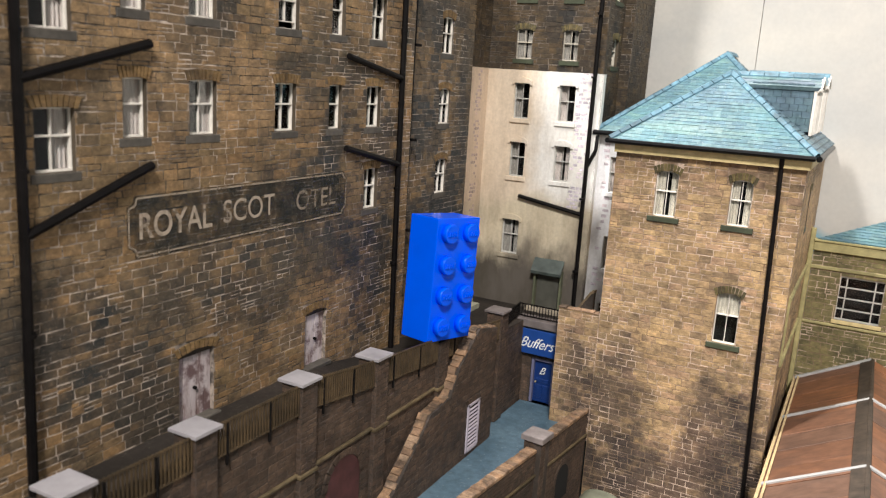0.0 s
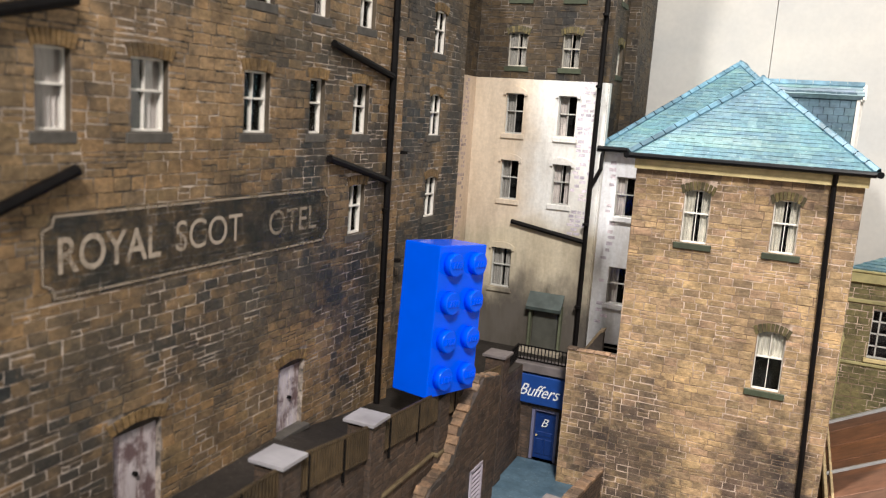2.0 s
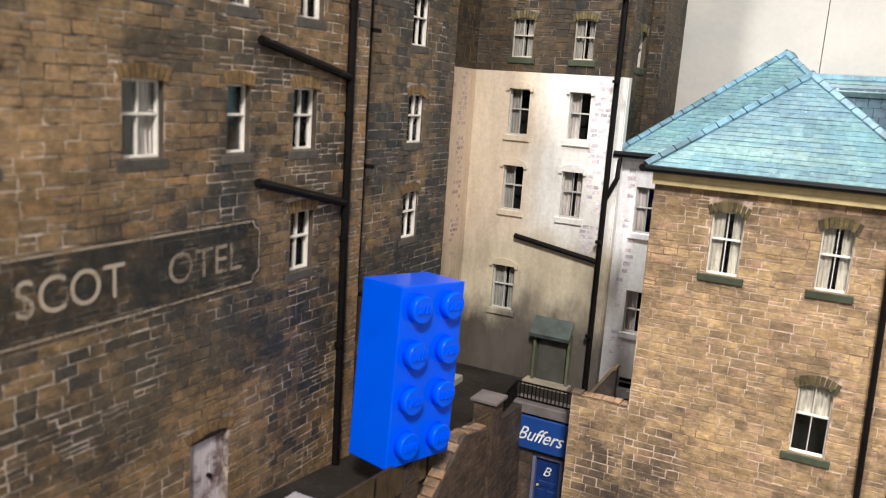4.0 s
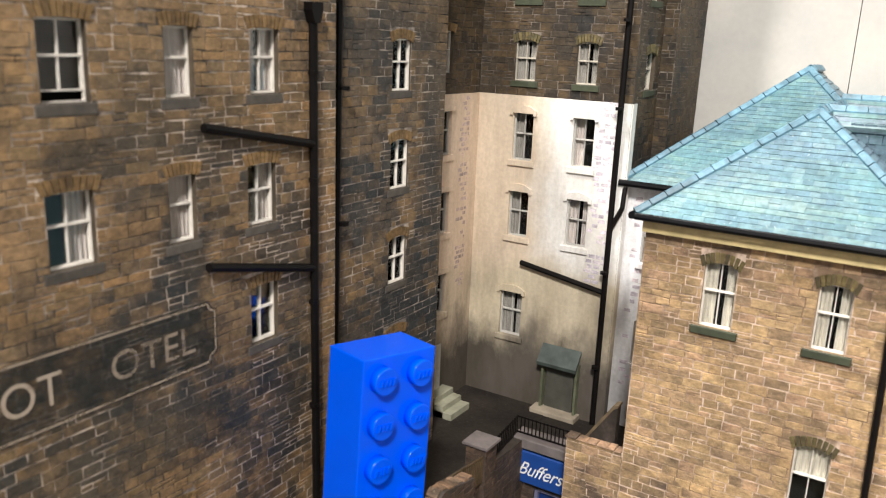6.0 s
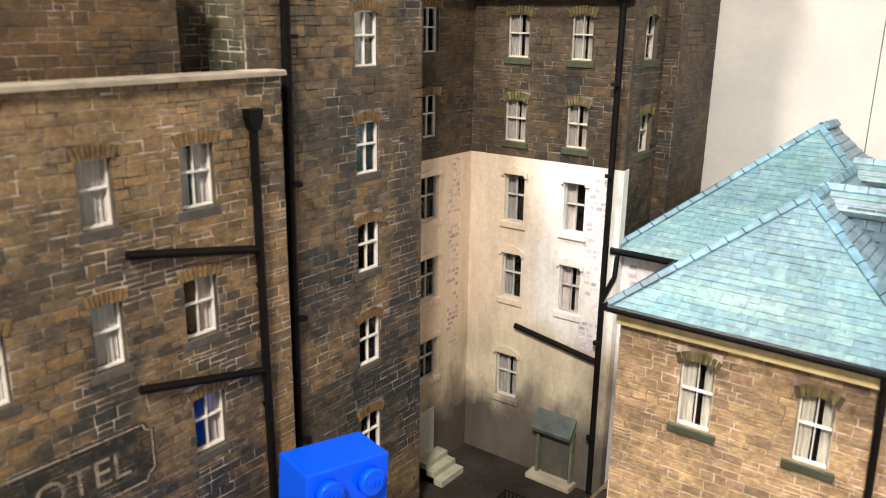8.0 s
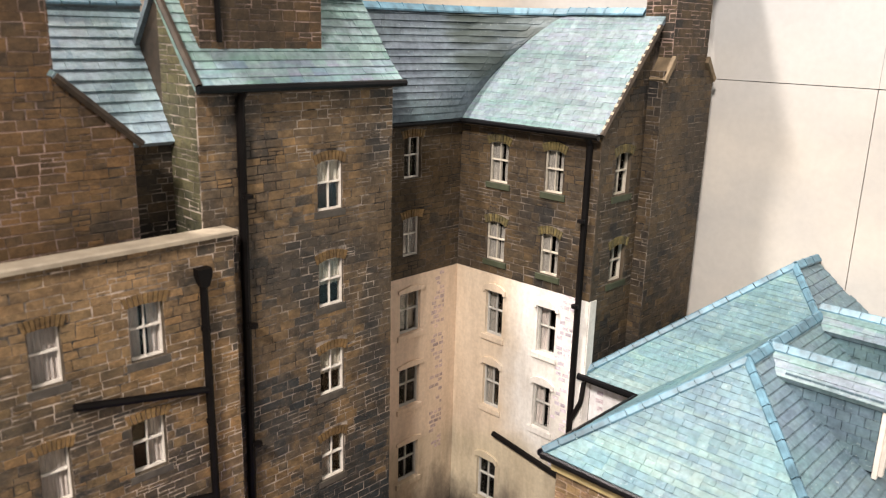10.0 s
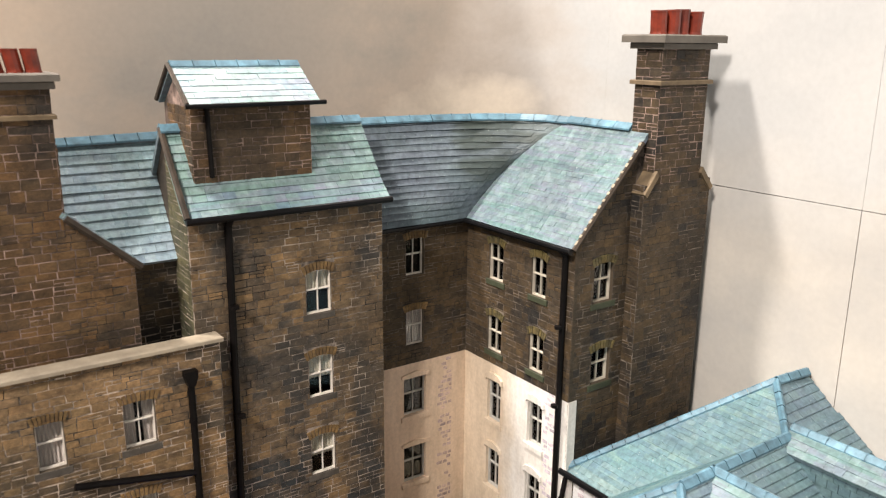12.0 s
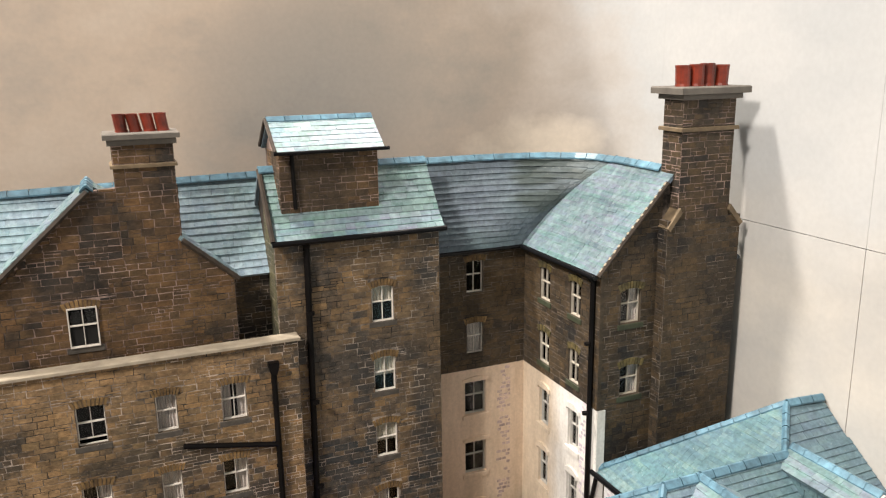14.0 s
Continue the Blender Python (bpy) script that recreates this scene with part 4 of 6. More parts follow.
# the painted boards behind the model, with open joints between them
BY = 303.2
g = Geo()
fb = south(BY)
for u0, u1, v0, v1 in ((-118, -41.08, 210.16, 292), (-41.02, 200, 210.16, 292), (-118, -41.2, -12, 209.98), (-41.0, 200, -12, 209.98)):
    sheet("backdrop", rounded(Geo(), fb, u0, u1, v0, v1, -4.0, 0.0, 0.02), m_sky, "hand-painted cloudy sky board", "backdrop")
tilt = []
n = 14
R = 36.0
arc = [(-118 - R * math.sin(math.pi / 2 * k / n), BY - R + R * math.cos(math.pi / 2 * k / n)) for k in range(n + 1)] + [(-154.0, -120.0)]
m = len(arc)
g.add([(x, y, z) for z in (-20, 292) for x, y in arc] + [(x - 4, y + 4, z) for z in (-20, 292) for x, y in arc], [(k, k + 1, m + k + 1, m + k) for k in range(m - 1)] + [(3 * m + k, 3 * m + k + 1, 2 * m + k + 1, 2 * m + k) for k in range(m - 1)])
bend = sheet("backdrop", g, m_sky, "hand-painted cloudy sky on a curved board", "backdrop")
for p in bend.data.polygons:
    p.use_smooth = True


# ---- the hotel: front wall, gable and chimney behind the parapet ----
hotel = thing("hotel", (-118, 110, 88), "tall brown sandstone hotel with a faded painted sign", "building")
HX = -109.0
fh = east(HX)
row1 = [(75.5, 82.5, 139.2, 149.2), (91.5, 96.5, 144, 154), (106, 112.8, 144, 154), (129.3, 136, 144, 154), (147.7, 152.6, 144, 154), (162.8, 169, 144, 154)]
row2 = [(75.5, 82.5, 160.5, 171), (91.5, 96.5, 164.8, 174.8), (106, 112.8, 164.8, 174.8), (130, 136.6, 164.8, 175), (148, 153, 164.8, 174.6), (163.8, 170, 164.8, 174.8)]
row0 = [(162.9, 169.1, 123.8, 134)]
doors = [(103, 112, 88.7, 103), (141, 149, 88.7, 102.3)]
holes = row0 + row1 + row2 + doors
heads = [(a - 0.9, b + 0.9, d, d + 1.9) for a, b, c, d in holes]
sills = [(a - 0.85, b + 0.85, c - 1.35, c) for a, b, c, d in row0 + row1 + row2]
stone_wall(hotel, fh, 40, 184, 80, 184, holes, m_hotel, m_mort_h, (158, 140), seed=11, blocked=heads + sills, course=(1.25, 2.0), long=(2.0, 5.0))
nets = ["right", "right", "full", "right", "right", "full", "right", "right", "full", "right", "none", "full", "both"]
for k, (a, b, c, d) in enumerate(row0 + row1 + row2):
    window(hotel, fh, a, b, c, d, nets[k], sill=m_sill, head=m_arch, arch=0.35, open_by=1.2 if k == 10 else 0.0, bars=b - a > 5.5)
for a, b, c, d in doors:
    dr = part("door", slab(Geo(), fh, a, b, c, d - 1.2, -1.7, -1.2), m_timberdark, hotel, "boarded-up door with peeling pinkish paint")
    n = 5
    for k in range(n):
        part("door_board", rounded(Geo(), fh, a + (b - a) * k / n + 0.04, a + (b - a) * (k + 1) / n - 0.04, c, d - 1.2, -1.2, -0.9 + 0.05 * (k % 2), 0.06), m_peel, dr)
    part("handle", tube(Geo(), [fh.p(a + 4.6, c + 6.2, -0.9), fh.p(a + 4.6, c + 6.2, -0.3)], 0.35, 8), m_iron, dr)
    part("transom", slab(Geo(), fh, a, b, d - 1.2, d, -1.6, -0.5), m_timberdark, dr)
    lintel(dr, fh, (a + b) / 2, d + 0.1, b - a, 0.8, 1.7, m_arch)
    part("step", rounded(Geo(), fh, a - 0.6, b + 0.6, c - 0.7, c + 0.25, -1.5, 1.6, 0.1), m_sill, dr)
part("parapet_coping", rounded(Geo(), Face((0, 0, 184), (0, 1, 0), (-1, 0, 0), (0, 0, 1)), 40, 184.6, 108.0, 112.6, 0.0, 0.9, 0.2), m_coping, hotel, "pale stone coping")
part("flat_roof", slab(Geo(), south(0), -124, -111, 179.5, 181, -184, -40), m_sill, hotel)
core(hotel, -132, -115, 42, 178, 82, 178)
side = part("return_wall", slab(Geo(), north(184.06), 109.1, 123, 80, 184, -2.0, 0.0), m_mort_h, hotel)
LATER.append((side, north(184.06), coursing(random.Random(3), 109.1, 114, 80, 184, []), m_hotel, None, 0, 3))

# the painted sign, worn through to the stone
sg = part("painted_sign", prism(Geo(), fh, [(91.6, 125.2), (92.5, 125.0), (93.1, 124.2), (93.3, 123.2), (154.0, 123.8), (154.2, 124.6), (154.8, 125.3), (155.4, 125.5), (155.4, 132.6), (154.7, 132.8), (154.2, 133.4), (154.0, 134.1), (93.3, 134.2), (93.1, 133.4), (92.5, 132.7), (91.6, 132.5)], 0.20, 0.23), m_ghost, hotel, "faded dark painted advertising panel")
g = Geo()
outline = [(92.0, 125.5), (93.4, 124.9), (93.7, 123.6), (153.6, 124.2), (153.9, 125.2), (155.0, 125.9), (155.0, 132.2), (153.9, 132.8), (153.6, 133.7), (93.7, 133.8), (93.4, 132.6), (92.0, 132.1)]
for (a, b), (c, d) in zip(outline, outline[1:] + outline[:1]):
    e = Vector((c - a, d - b)).normalized() * 0.17
    prism(g, fh, [(a - e.y, b + e.x), (c - e.y, d + e.x), (c + e.y, d - e.x), (a + e.y, b - e.x)], 0.24, 0.26)
part("border", g, m_ghostfaint, sg)


def lettering(name, text, f, u, v, width, height, w, material, parent, shear=0.0, bold=0.0):
    """Words in the built-in font, laid flat on a wall and fitted to a width and a height."""
    cu = bpy.data.curves.new(name, "FONT")
    cu.body, cu.size, cu.shear, cu.offset = text, 1.0, shear, bold
    tmp = new(name, cu)
    bpy.context.view_layer.update()
    me = bpy.data.meshes.new_from_object(tmp.evaluated_get(bpy.context.evaluated_depsgraph_get()))
    bpy.data.objects.remove(tmp)
    xs, ys = [p.co.x for p in me.vertices], [p.co.y for p in me.vertices]
    x0, x1, y0, y1 = min(xs), max(xs), min(ys), max(ys)
    for p in me.vertices:
        q = f.p(u + (p.co.x - x0) / (x1 - x0) * width, v + (p.co.y - y0) / (y1 - y0) * height, w)
        p.co = q * MM
    me.materials.append(material)
    return part(name, me, material, parent)


lettering("word", "ROYAL", fh, 94.2, 126.5, 17.2, 4.7, 0.27, m_ghostline, sg, bold=0.014)
lettering("word", "SCOT", fh, 114.4, 126.8, 15.0, 4.5, 0.27, m_ghostline, sg, bold=0.0)
lettering("word", "OTEL", fh, 136.6, 126.7, 14.4, 4.3, 0.27, m_ghostfaint, sg, bold=0.0)

# iron pipes on the hotel
px = HX + 0.9
p1 = downpipe(hotel, [(px, 177.2, 177.5), (px, 177.4, 130), (px, 177.8, 83)], 0.75, True, (168, 150, 128, 108))
for z0, z1 in ((160.5, 156.2), (139.6, 134.4)):
    part("waste_pipe", tube(Geo(), [(px, 153.6, z0), (px, 177.0, z1)], 0.72, 8), m_iron, p1)
p2 = downpipe(hotel, [(px, 72.8, 178), (px, 72.6, 130), (px, 72.0, 89)], 0.8, True, (160, 140, 115))
for z0, z1 in ((153.2, 159.6), (130.2, 139.4)):
    part("waste_pipe", tube(Geo(), [(px, 72.6, z0), (px, 96.6, z1)], 0.8, 8), m_iron, p2)

# gable with its chimney
GX = -116.0
fg = east(GX)
gw = (130.6, 137.3, 187.6, 197.6)
gs = [(144.0, 225.6), (158.4, 225.4), (158.5, 212.0), (170.2, 201.6)]
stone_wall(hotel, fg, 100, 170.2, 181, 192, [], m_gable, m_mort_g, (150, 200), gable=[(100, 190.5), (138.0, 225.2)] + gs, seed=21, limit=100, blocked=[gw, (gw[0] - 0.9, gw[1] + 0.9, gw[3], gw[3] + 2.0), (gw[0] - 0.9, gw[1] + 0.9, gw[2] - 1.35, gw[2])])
# Black sheet on the uncut wall stands in for the dark room behind.
gwin = part("gable_window_card", slab(Geo(), fg, gw[0], gw[1], gw[2], gw[3], 0.0, 0.06), m_core, hotel)
window(hotel, fg, *gw, "half", sill=m_sill, head=m_arch, arch=0.9, depth=-0.35, sill_out=0.3)
part("gable_return", slab(Geo(), north(170.26), 116.1, 124.0, 181, 200.5, -2.0, 0.0), m_mort_d, hotel)
chim = part("chimney", slab(Geo(), fg, 144.4, 158.2, 208, 236.2, -8.0, 0.1), m_mort_g, hotel)
for ff, a, b in ((east(GX + 0.1), 144.4, 158.2), (north(158.2), -GX - 0.1, -GX + 8.0), (south(144.4), GX - 8.0, GX + 0.1)):
    LATER.append((chim, ff, coursing(random.Random(31), a, b, 208, 236.2, []), m_gable, (151, 230) if ff.w.x > 0.5 else None, 50, 31))
ch = Face((GX - 3.9, 151.3, 0), (0, 1, 0), (-1, 0, 0), (0, 0, 1))
part("band", rounded(Geo(), ch, -7.6, 7.6, -4.7, 4.7, 230.2, 231.1, 0.2), m_band, chim)
part("cap", rounded(rounded(Geo(), ch, -7.8, 7.8, -4.9, 4.9, 235.6, 237.0, 0.2), ch, -8.6, 8.6, -5.8, 5.8, 237.0, 238.4, 0.25), m_chimcap, chim)


def pot(parent, x, y, z, h, r, lean):
    g = Geo()
    f = Vector((lean[0], lean[1], 1)).normalized()
    prof = [(0, 1.06), (0.05, 1.02), (0.12, 0.97), (0.9, 1.0), (0.93, 1.04), (1.0, 1.02), (1.0, 0.76), (0.4, 0.74)]
    sides, pts = 12, []
    for t, k in prof:
        c = Vector((x, y, z)) + f * (h * t)
        pts += [c + Vector((math.cos(2 * math.pi * i / sides), math.sin(2 * math.pi * i / sides), 0)) * r * k for i in range(sides)]
    q = [(i * sides + k, i * sides + (k + 1) % sides, (i + 1) * sides + (k + 1) % sides, (i + 1) * sides + k) for i in range(len(prof) - 1) for k in range(sides)]
    q += [tuple(range(sides)), tuple(len(pts) - 1 - k for k in range(sides))]
    part("chimney_pot", g.add(pts, q), m_pot, parent)


for y, lx, ly in ((147.2, 0.02, -0.05), (150.4, 0.0, -0.09), (153.6, -0.02, -0.08), (156.6, 0.02, -0.06)):
    pot(chim, GX - 3.8, y, 238.4, 4.3, 1.45, (lx, ly * 2.2))

# main roof along the back: the hotel's part
RX, RZ, EX, EZ = -137.0, 224.6, -120.8, 199.4
main_roof = roof_plane(hotel, [(EX, 100, EZ), (EX, 183, EZ), (RX, 183, RZ - 0.8), (RX, 100, RZ - 2)], m_slate_pale, 2.15, 2.6, (EX, 172, 210), seed=41, lift=0.34)
ridge_tiles(main_roof, (RX, 100, RZ - 1.7), (RX, 183, RZ - 0.5), (1, 0, 0), 4.8)
roof_plane(hotel, [(RX - 12, 183, EZ), (RX - 12, 100, EZ), (RX, 100, RZ - 2), (RX, 183, RZ - 0.8)], m_slate_grey, 2.4, 3.0, None, seed=42)
part("rear_wall", slab(Geo(), east(-122.3), 100, 183, 180, 200, -2, 0.0), m_mort_d, hotel)
LATER.append((bpy.data.objects["rear_wall"], east(-122.3), coursing(random.Random(8), 169, 183, 180, 199.5, []), m_dark, None, 0, 8))
# verge of the gable: slates over the cross roof and its edges
roof_plane(hotel, [(GX + 0.9, 171.2, 201.0), (-124, 171.2, 201.0), (-124, 158.4, 212.4), (GX + 0.9, 158.4, 212.4)], m_slate_mix, 2.2, 2.6, None, seed=43)
roof_plane(hotel, [(-132, 99.5, 190.6), (GX + 1.0, 99.5, 190.6), (GX + 1.0, 138.0, 226.0), (-132, 138.0, 226.0)], m_slate_mix, 2.2, 2.6, (GX, 125, 213), seed=44)
roof_plane(hotel, [(GX + 0.4, 158.4, 212.4), (-132, 158.4, 212.4), (-132, 138.0, 226.0), (GX - 8, 138.0, 226.0)], m_slate_mix, 2.2, 2.6, None, seed=45)
ridge_tiles(hotel, (GX + 1.0, 138.0, 226.2), (-132, 138.0, 226.2), (0, 1, 0), 4.0)
part("verge", tube(Geo(), [(GX + 0.9, 158.3, 211.8), (GX + 0.9, 171.3, 200.4)], 0.75, 6), m_timberdark, hotel)
part("verge", tube(Geo(), [(GX + 0.9, 100, 190.2), (GX + 0.9, 138.2, 225.4)], 0.75, 6), m_timberdark, hotel)

# ---- stair tower with its hoist house ----
tower = thing("stair_tower", (-118, 203, 80), "narrow sooty sandstone stair tower with slate roof", "building")
TX, TY0, TY1 = -112.6, 180.2, 225.6
ft = east(TX)
twins = [(205.6, 211.9, z, z + 10.3) for z in (184.2, 163.7, 143.7, 123.2, 101.5)]
th = [(a - 0.9, b + 0.9, d, d + 2.2) for a, b, c, d in twins] + [(a - 0.85, b + 0.85, c - 1.35, c) for a, b, c, d in twins]
stone_wall(tower, ft, 184.0, TY1, 72, 184, twins[1:], m_tower, m_mort_d, (210, 150), seed=51, blocked=th, limit=180)
stone_wall(tower, ft, TY0, TY1, 184, 210.2, twins[:1], m_tower, m_mort_d, (205, 200), seed=52, blocked=th, limit=110)
for k, w in enumerate(twins):
    window(tower, ft, *w, ["half", "blind", "blind", "left", "half"][k], sill=m_sill, head=m_arch, arch=0.9, depth=0.55)
fs = south(TY0 - 0.06)
stone_wall(tower, fs, -124.4, TX - 0.1, 178, 211, [], m_mossy, m_mort_d, (-116, 200), gable=[(-124.4, 226.0), (TX - 0.1, 211.2)], seed=53, limit=30)
part("back_gable", prism(Geo(), south(TY0), [(-136.0, 200), (-124.5, 200), (-124.5, 225.8), (-136.0, 211.8)], -2.0, 0.0), m_timberdark, tower)
fn = north(TY1 + 0.06)
stone_wall(tower, fn, -TX + 0.1, 124.4, 72, 211, [], m_dark, m_mort_d, None, gable=[(-TX + 0.1, 211.2), (124.4, 226.0)], seed=54, limit=0)
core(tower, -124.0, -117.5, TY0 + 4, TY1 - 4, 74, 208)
# Eave rows have the lamp's glint built into their pitch, gloss and colour.
eave_strip = roof_plane(tower, [(-110.4, TY0 - 0.9, 209.6), (-110.4, TY1 + 0.9, 209.6), (-114.6, TY1 + 0.9, 213.8), (-114.6, TY0 - 0.9, 213.8)], m_slate_gloss, 2.0, 3.0, (-112, 200, 212), seed=155, lift=0.22, label="paler, flatter and glossier rows of slate at the eave")
troof = roof_plane(tower, [(-114.6, TY0 - 0.9, 213.8), (-114.6, TY1 + 0.9, 213.8), (-124.4, TY1 + 0.9, 226.6), (-124.4, TY0 - 0.9, 226.6)], m_slate_moss, 2.0, 3.0, (-116, 200, 216), seed=55, lift=0.26)
roof_plane(tower, [(-136.4, TY1 + 0.9, 212), (-136.4, TY0 - 0.9, 212), (-124.4, TY0 - 0.9, 226.6), (-124.4, TY1 + 0.9, 226.6)], m_slate_grey, 2.4, 3.0, None, seed=56)
ridge_tiles(troof, (-124.4, TY0 - 0.9, 226.9), (-124.4, TY1 + 0.9, 226.9), (1, 0, 0), 4.6)
gutter(tower, [(-110.0, TY0 - 1.0, 209.3), (-110.0, TY1 + 1.2, 209.3)])
part("verge", tube(Geo(), [(-110.3, TY0 - 0.6, 209.9), (-124.4, TY0 - 0.6, 226.6)], 0.7, 6), m_timberdark, tower)
downpipe(tower, [(-110.4, 188.3, 209), (TX + 0.8, 188.3, 207.2), (TX + 0.8, 187.6, 140), (TX + 0.8, 186.8, 74)], 0.85, False, (190, 165, 140, 115))
hoist = part("hoist_house", slab(Geo(), ft, 183.3, 209.7, 214, 233, -9.0, -3.4), m_mort_g, tower, "small stone hoist house on the roof")
LATER.append((hoist, east(TX - 3.4), coursing(random.Random(57), 183.3, 209.7, 214, 233, []), m_gable, (196, 226), 60, 57))
LATER.append((hoist, south(183.3), coursing(random.Random(58), TX - 18, TX - 3.4, 214, 231.4, []), m_gable, None, 0, 58))
part("hoist_side", prism(Geo(), south(183.35), [(TX - 3.7, 214), (TX - 3.7, 231.4), (TX - 11.6, 237.4), (TX - 20.4, 231.2), (TX - 20.4, 214)], -26.2, 0.0), m_mort_g, hoist)
hr = roof_plane(tower, [(-113.6, 182.3, 232.0), (-113.6, 211.0, 232.0), (-124.2, 211.0, 239.6), (-124.2, 182.3, 239.6)], m_slate_gloss, 1.9, 4.4, (-118, 196, 236), seed=59, lift=0.15)
roof_plane(tower, [(-134.0, 211.0, 232.0), (-134.0, 182.3, 232.0), (-124.2, 182.3, 239.6), (-124.2, 211.0, 239.6)], m_slate_mix, 2.2, 2.6, None, seed=60)
ridge_tiles(hr, (-124.2, 182.3, 239.7), (-124.2, 211.0, 239.7), (1, 0, 0), 4.6, 1.2)
gutter(tower, [(-113.2, 181.6, 231.7), (-113.2, 212.2, 231.7)], 0.5)
part("downpipe", tube(Geo(), [(TX - 2.8, 186.6, 232), (TX - 2.8, 186.9, 217)], 0.55, 8), m_iron, tower)
part("verge", tube(Geo(), [(-113.4, 182.1, 232.0), (-124.2, 182.1, 239.5), (-134.0, 182.1, 232.0)], 0.55, 6), m_timberdark, tower)

# ---- rear range and the white-rendered wing ----
wing = thing("rear_wing", (-102, 258, 79), "rear wing of dark stone over whitewashed render", "building")
WX, WY, WE = -122.3, 258.0, -81.2
fr, fw, fe = east(WX), south(WY), east(WE + 0.06)
rw = [(238.3, 244.0, z, z + 10) for z in (185.6, 166.2)]
rl = [(237.6, 244.7, z, z + 11) for z in (146.2, 126.0, 104.5)]
stone_wall(wing, fr, TY1, WY, 161.2, 199.6, rw, m_dark, m_mort_w, (242, 180), seed=61, limit=50, blocked=[(a - 0.9, b + 0.9, d, d + 2.0) for a, b, c, d in rw])
for k, w in enumerate(rw):
    window(wing, fr, *w, "none" if k == 0 else "full", head=m_arch, arch=0.5)
lower = part("rendered_wall", backing(Geo(), fr, TY1, WY, 76, 161.2, rl), m_render_r, wing, "stained cream render")
for k, w in enumerate(rl):
    window(wing, fr, *w, "none", paint=m_greyframe, sill=m_render_r, sill_out=0.5, reveal=False)
    a, b, c, d = w
    part("hood", prism(Geo(), fr, [(a - 0.7, d), (b + 0.7, d), (b + 0.9, d + 0.9), ((a + b) / 2, d + 1.7), (a - 0.9, d + 0.9)], 0.0, 0.5), m_render_r, lower)
wu = [(x0, x1, z, z + 10) for z in (184.5, 164.8) for x0, x1 in ((-112.6, -106.8), (-95.9, -90.6))]
wl = [(x0, x1, z, z + 12.2) for z in (144.8, 124.7) for x0, x1 in ((-112.0, -106.4), (-95.5, -90.0))] + [(-112.8, -106.4, 97.0, 109.6)]
stone_wall(wing, fw, WX, WE, 161.2, 199.6, wu, m_dark, m_mort_w, (-98, 180), seed=62, limit=100, blocked=[(a - 0.9, b + 0.9, d, d + 2.0) for a, b, c, d in wu] + [(a - 0.85, b + 0.85, c - 1.35, c) for a, b, c, d in wu])
for k, w in enumerate(wu):
    window(wing, fw, *w, ("wide", "wide", "wide", "both")[k], paint=m_creamframe, sill=m_sill_g, head=m_arch_g, arch=0.9, sill_out=0.4, depth=0.6, net=m_curtain_g)
white = part("rendered_wall", backing(Geo(), fw, WX, WE, 76, 161.2, wl), m_render, wing, "whitewashed render, stained cream low down")
for k, w in enumerate(wl):
    window(wing, fw, *w, ("left", "left", "left", "both", "wide")[k], paint=m_greyframe, sill=m_render, sill_out=0.55, reveal=False, net=m_curtain_g if k in (0, 2, 4) else None)
    a, b, c, d = w
    part("hood", prism(Geo(), fw, [(a - 0.9, d - 0.7), (a - 0.1, d - 0.7), (a, d - 0.15), (b, d - 0.15), (b + 0.1, d - 0.7), (b + 0.9, d - 0.7), (b + 0.8, d + 0.6), (b - 0.7, d + 1.5), ((a + b) / 2, d + 1.9), (a + 0.7, d + 1.5), (a - 0.8, d + 0.6)], 0.0, 0.6), m_render, white)
rng = random.Random(64)


def faded_quoins(u0, u1, v0, v1, keep):
    """Courses of small bricks showing through thin paint, some worn away."""
    out, v, k = [], v0, 0
    while v < v1:
        u = u0 + (k % 2) * 0.9 + rng.uniform(-0.3, 0.3)
        while u < u1 - 0.5:
            w = rng.uniform(1.4, 2.2)
            if rng.random() < keep:
                out.append((u, min(u + w, u1), v, v + 1.12))
            u += w + 0.12
        v, k = v + 1.3, k + 1
    return out


LATER.append((white, Face((0, WY + 0.05, 0), (1, 0, 0), (0, 0, 1), (0, -1, 0)), faded_quoins(-89.6, -84.5, 116.0, 160.4, 0.62), m_purple, (-87, 140), 90, 64))
LATER.append((lower, east(WX - 0.05), faded_quoins(248.6, 253.4, 110.0, 160.0, 0.68), m_pinkq, (251, 140), 90, 65))
# end wall of the wing with the chimney breast
ew = [(264.4, 270.8, 184.8, 194.6), (265.0, 271.4, 164.0, 173.0)]
stone_wall(wing, fe, WY + 0.1, 302.6, 76, 199.6, ew, m_dark, m_mort_w, (268, 180), limit=40, gable=[(WY + 0.1, 200.0), (279.4, 224.6), (302.6, 200.0)], seed=66, blocked=[(a - 0.9, b + 0.9, d, d + 2.0) for a, b, c, d in ew] + [(a - 0.85, b + 0.85, c - 1.35, c) for a, b, c, d in ew] + [(276.5, 300, 70, 226)])
for w in ew:
    window(wing, fe, *w, "right", paint=m_creamframe, sill=m_sill_g, head=m_arch_g, arch=0.9, sill_out=0.4)
part("white_quoin_strip", slab(Geo(), fe, WY + 0.05, 260.6, 76, 161.2, 0.0, 0.3), m_render, wing, "white-painted corner strip")
part("weathered_corner", slab(Geo(), fe, WY - 0.1, 259.0, 161.4, 199, 0.0, 0.2), m_dark, wing)
BX = -77.6
breast = part("chimney_breast", slab(Geo(), fe, 275.4, 299.4, 76, 212.5, 0.0, BX - WE), m_mort_w, wing, "broad sooty stone chimney breast")
fx = east(BX + 0.06)
LATER.append((breast, fx, coursing(random.Random(67), 275.4, 299.4, 120, 212.5, []), m_dark, (287, 190), 60, 67))
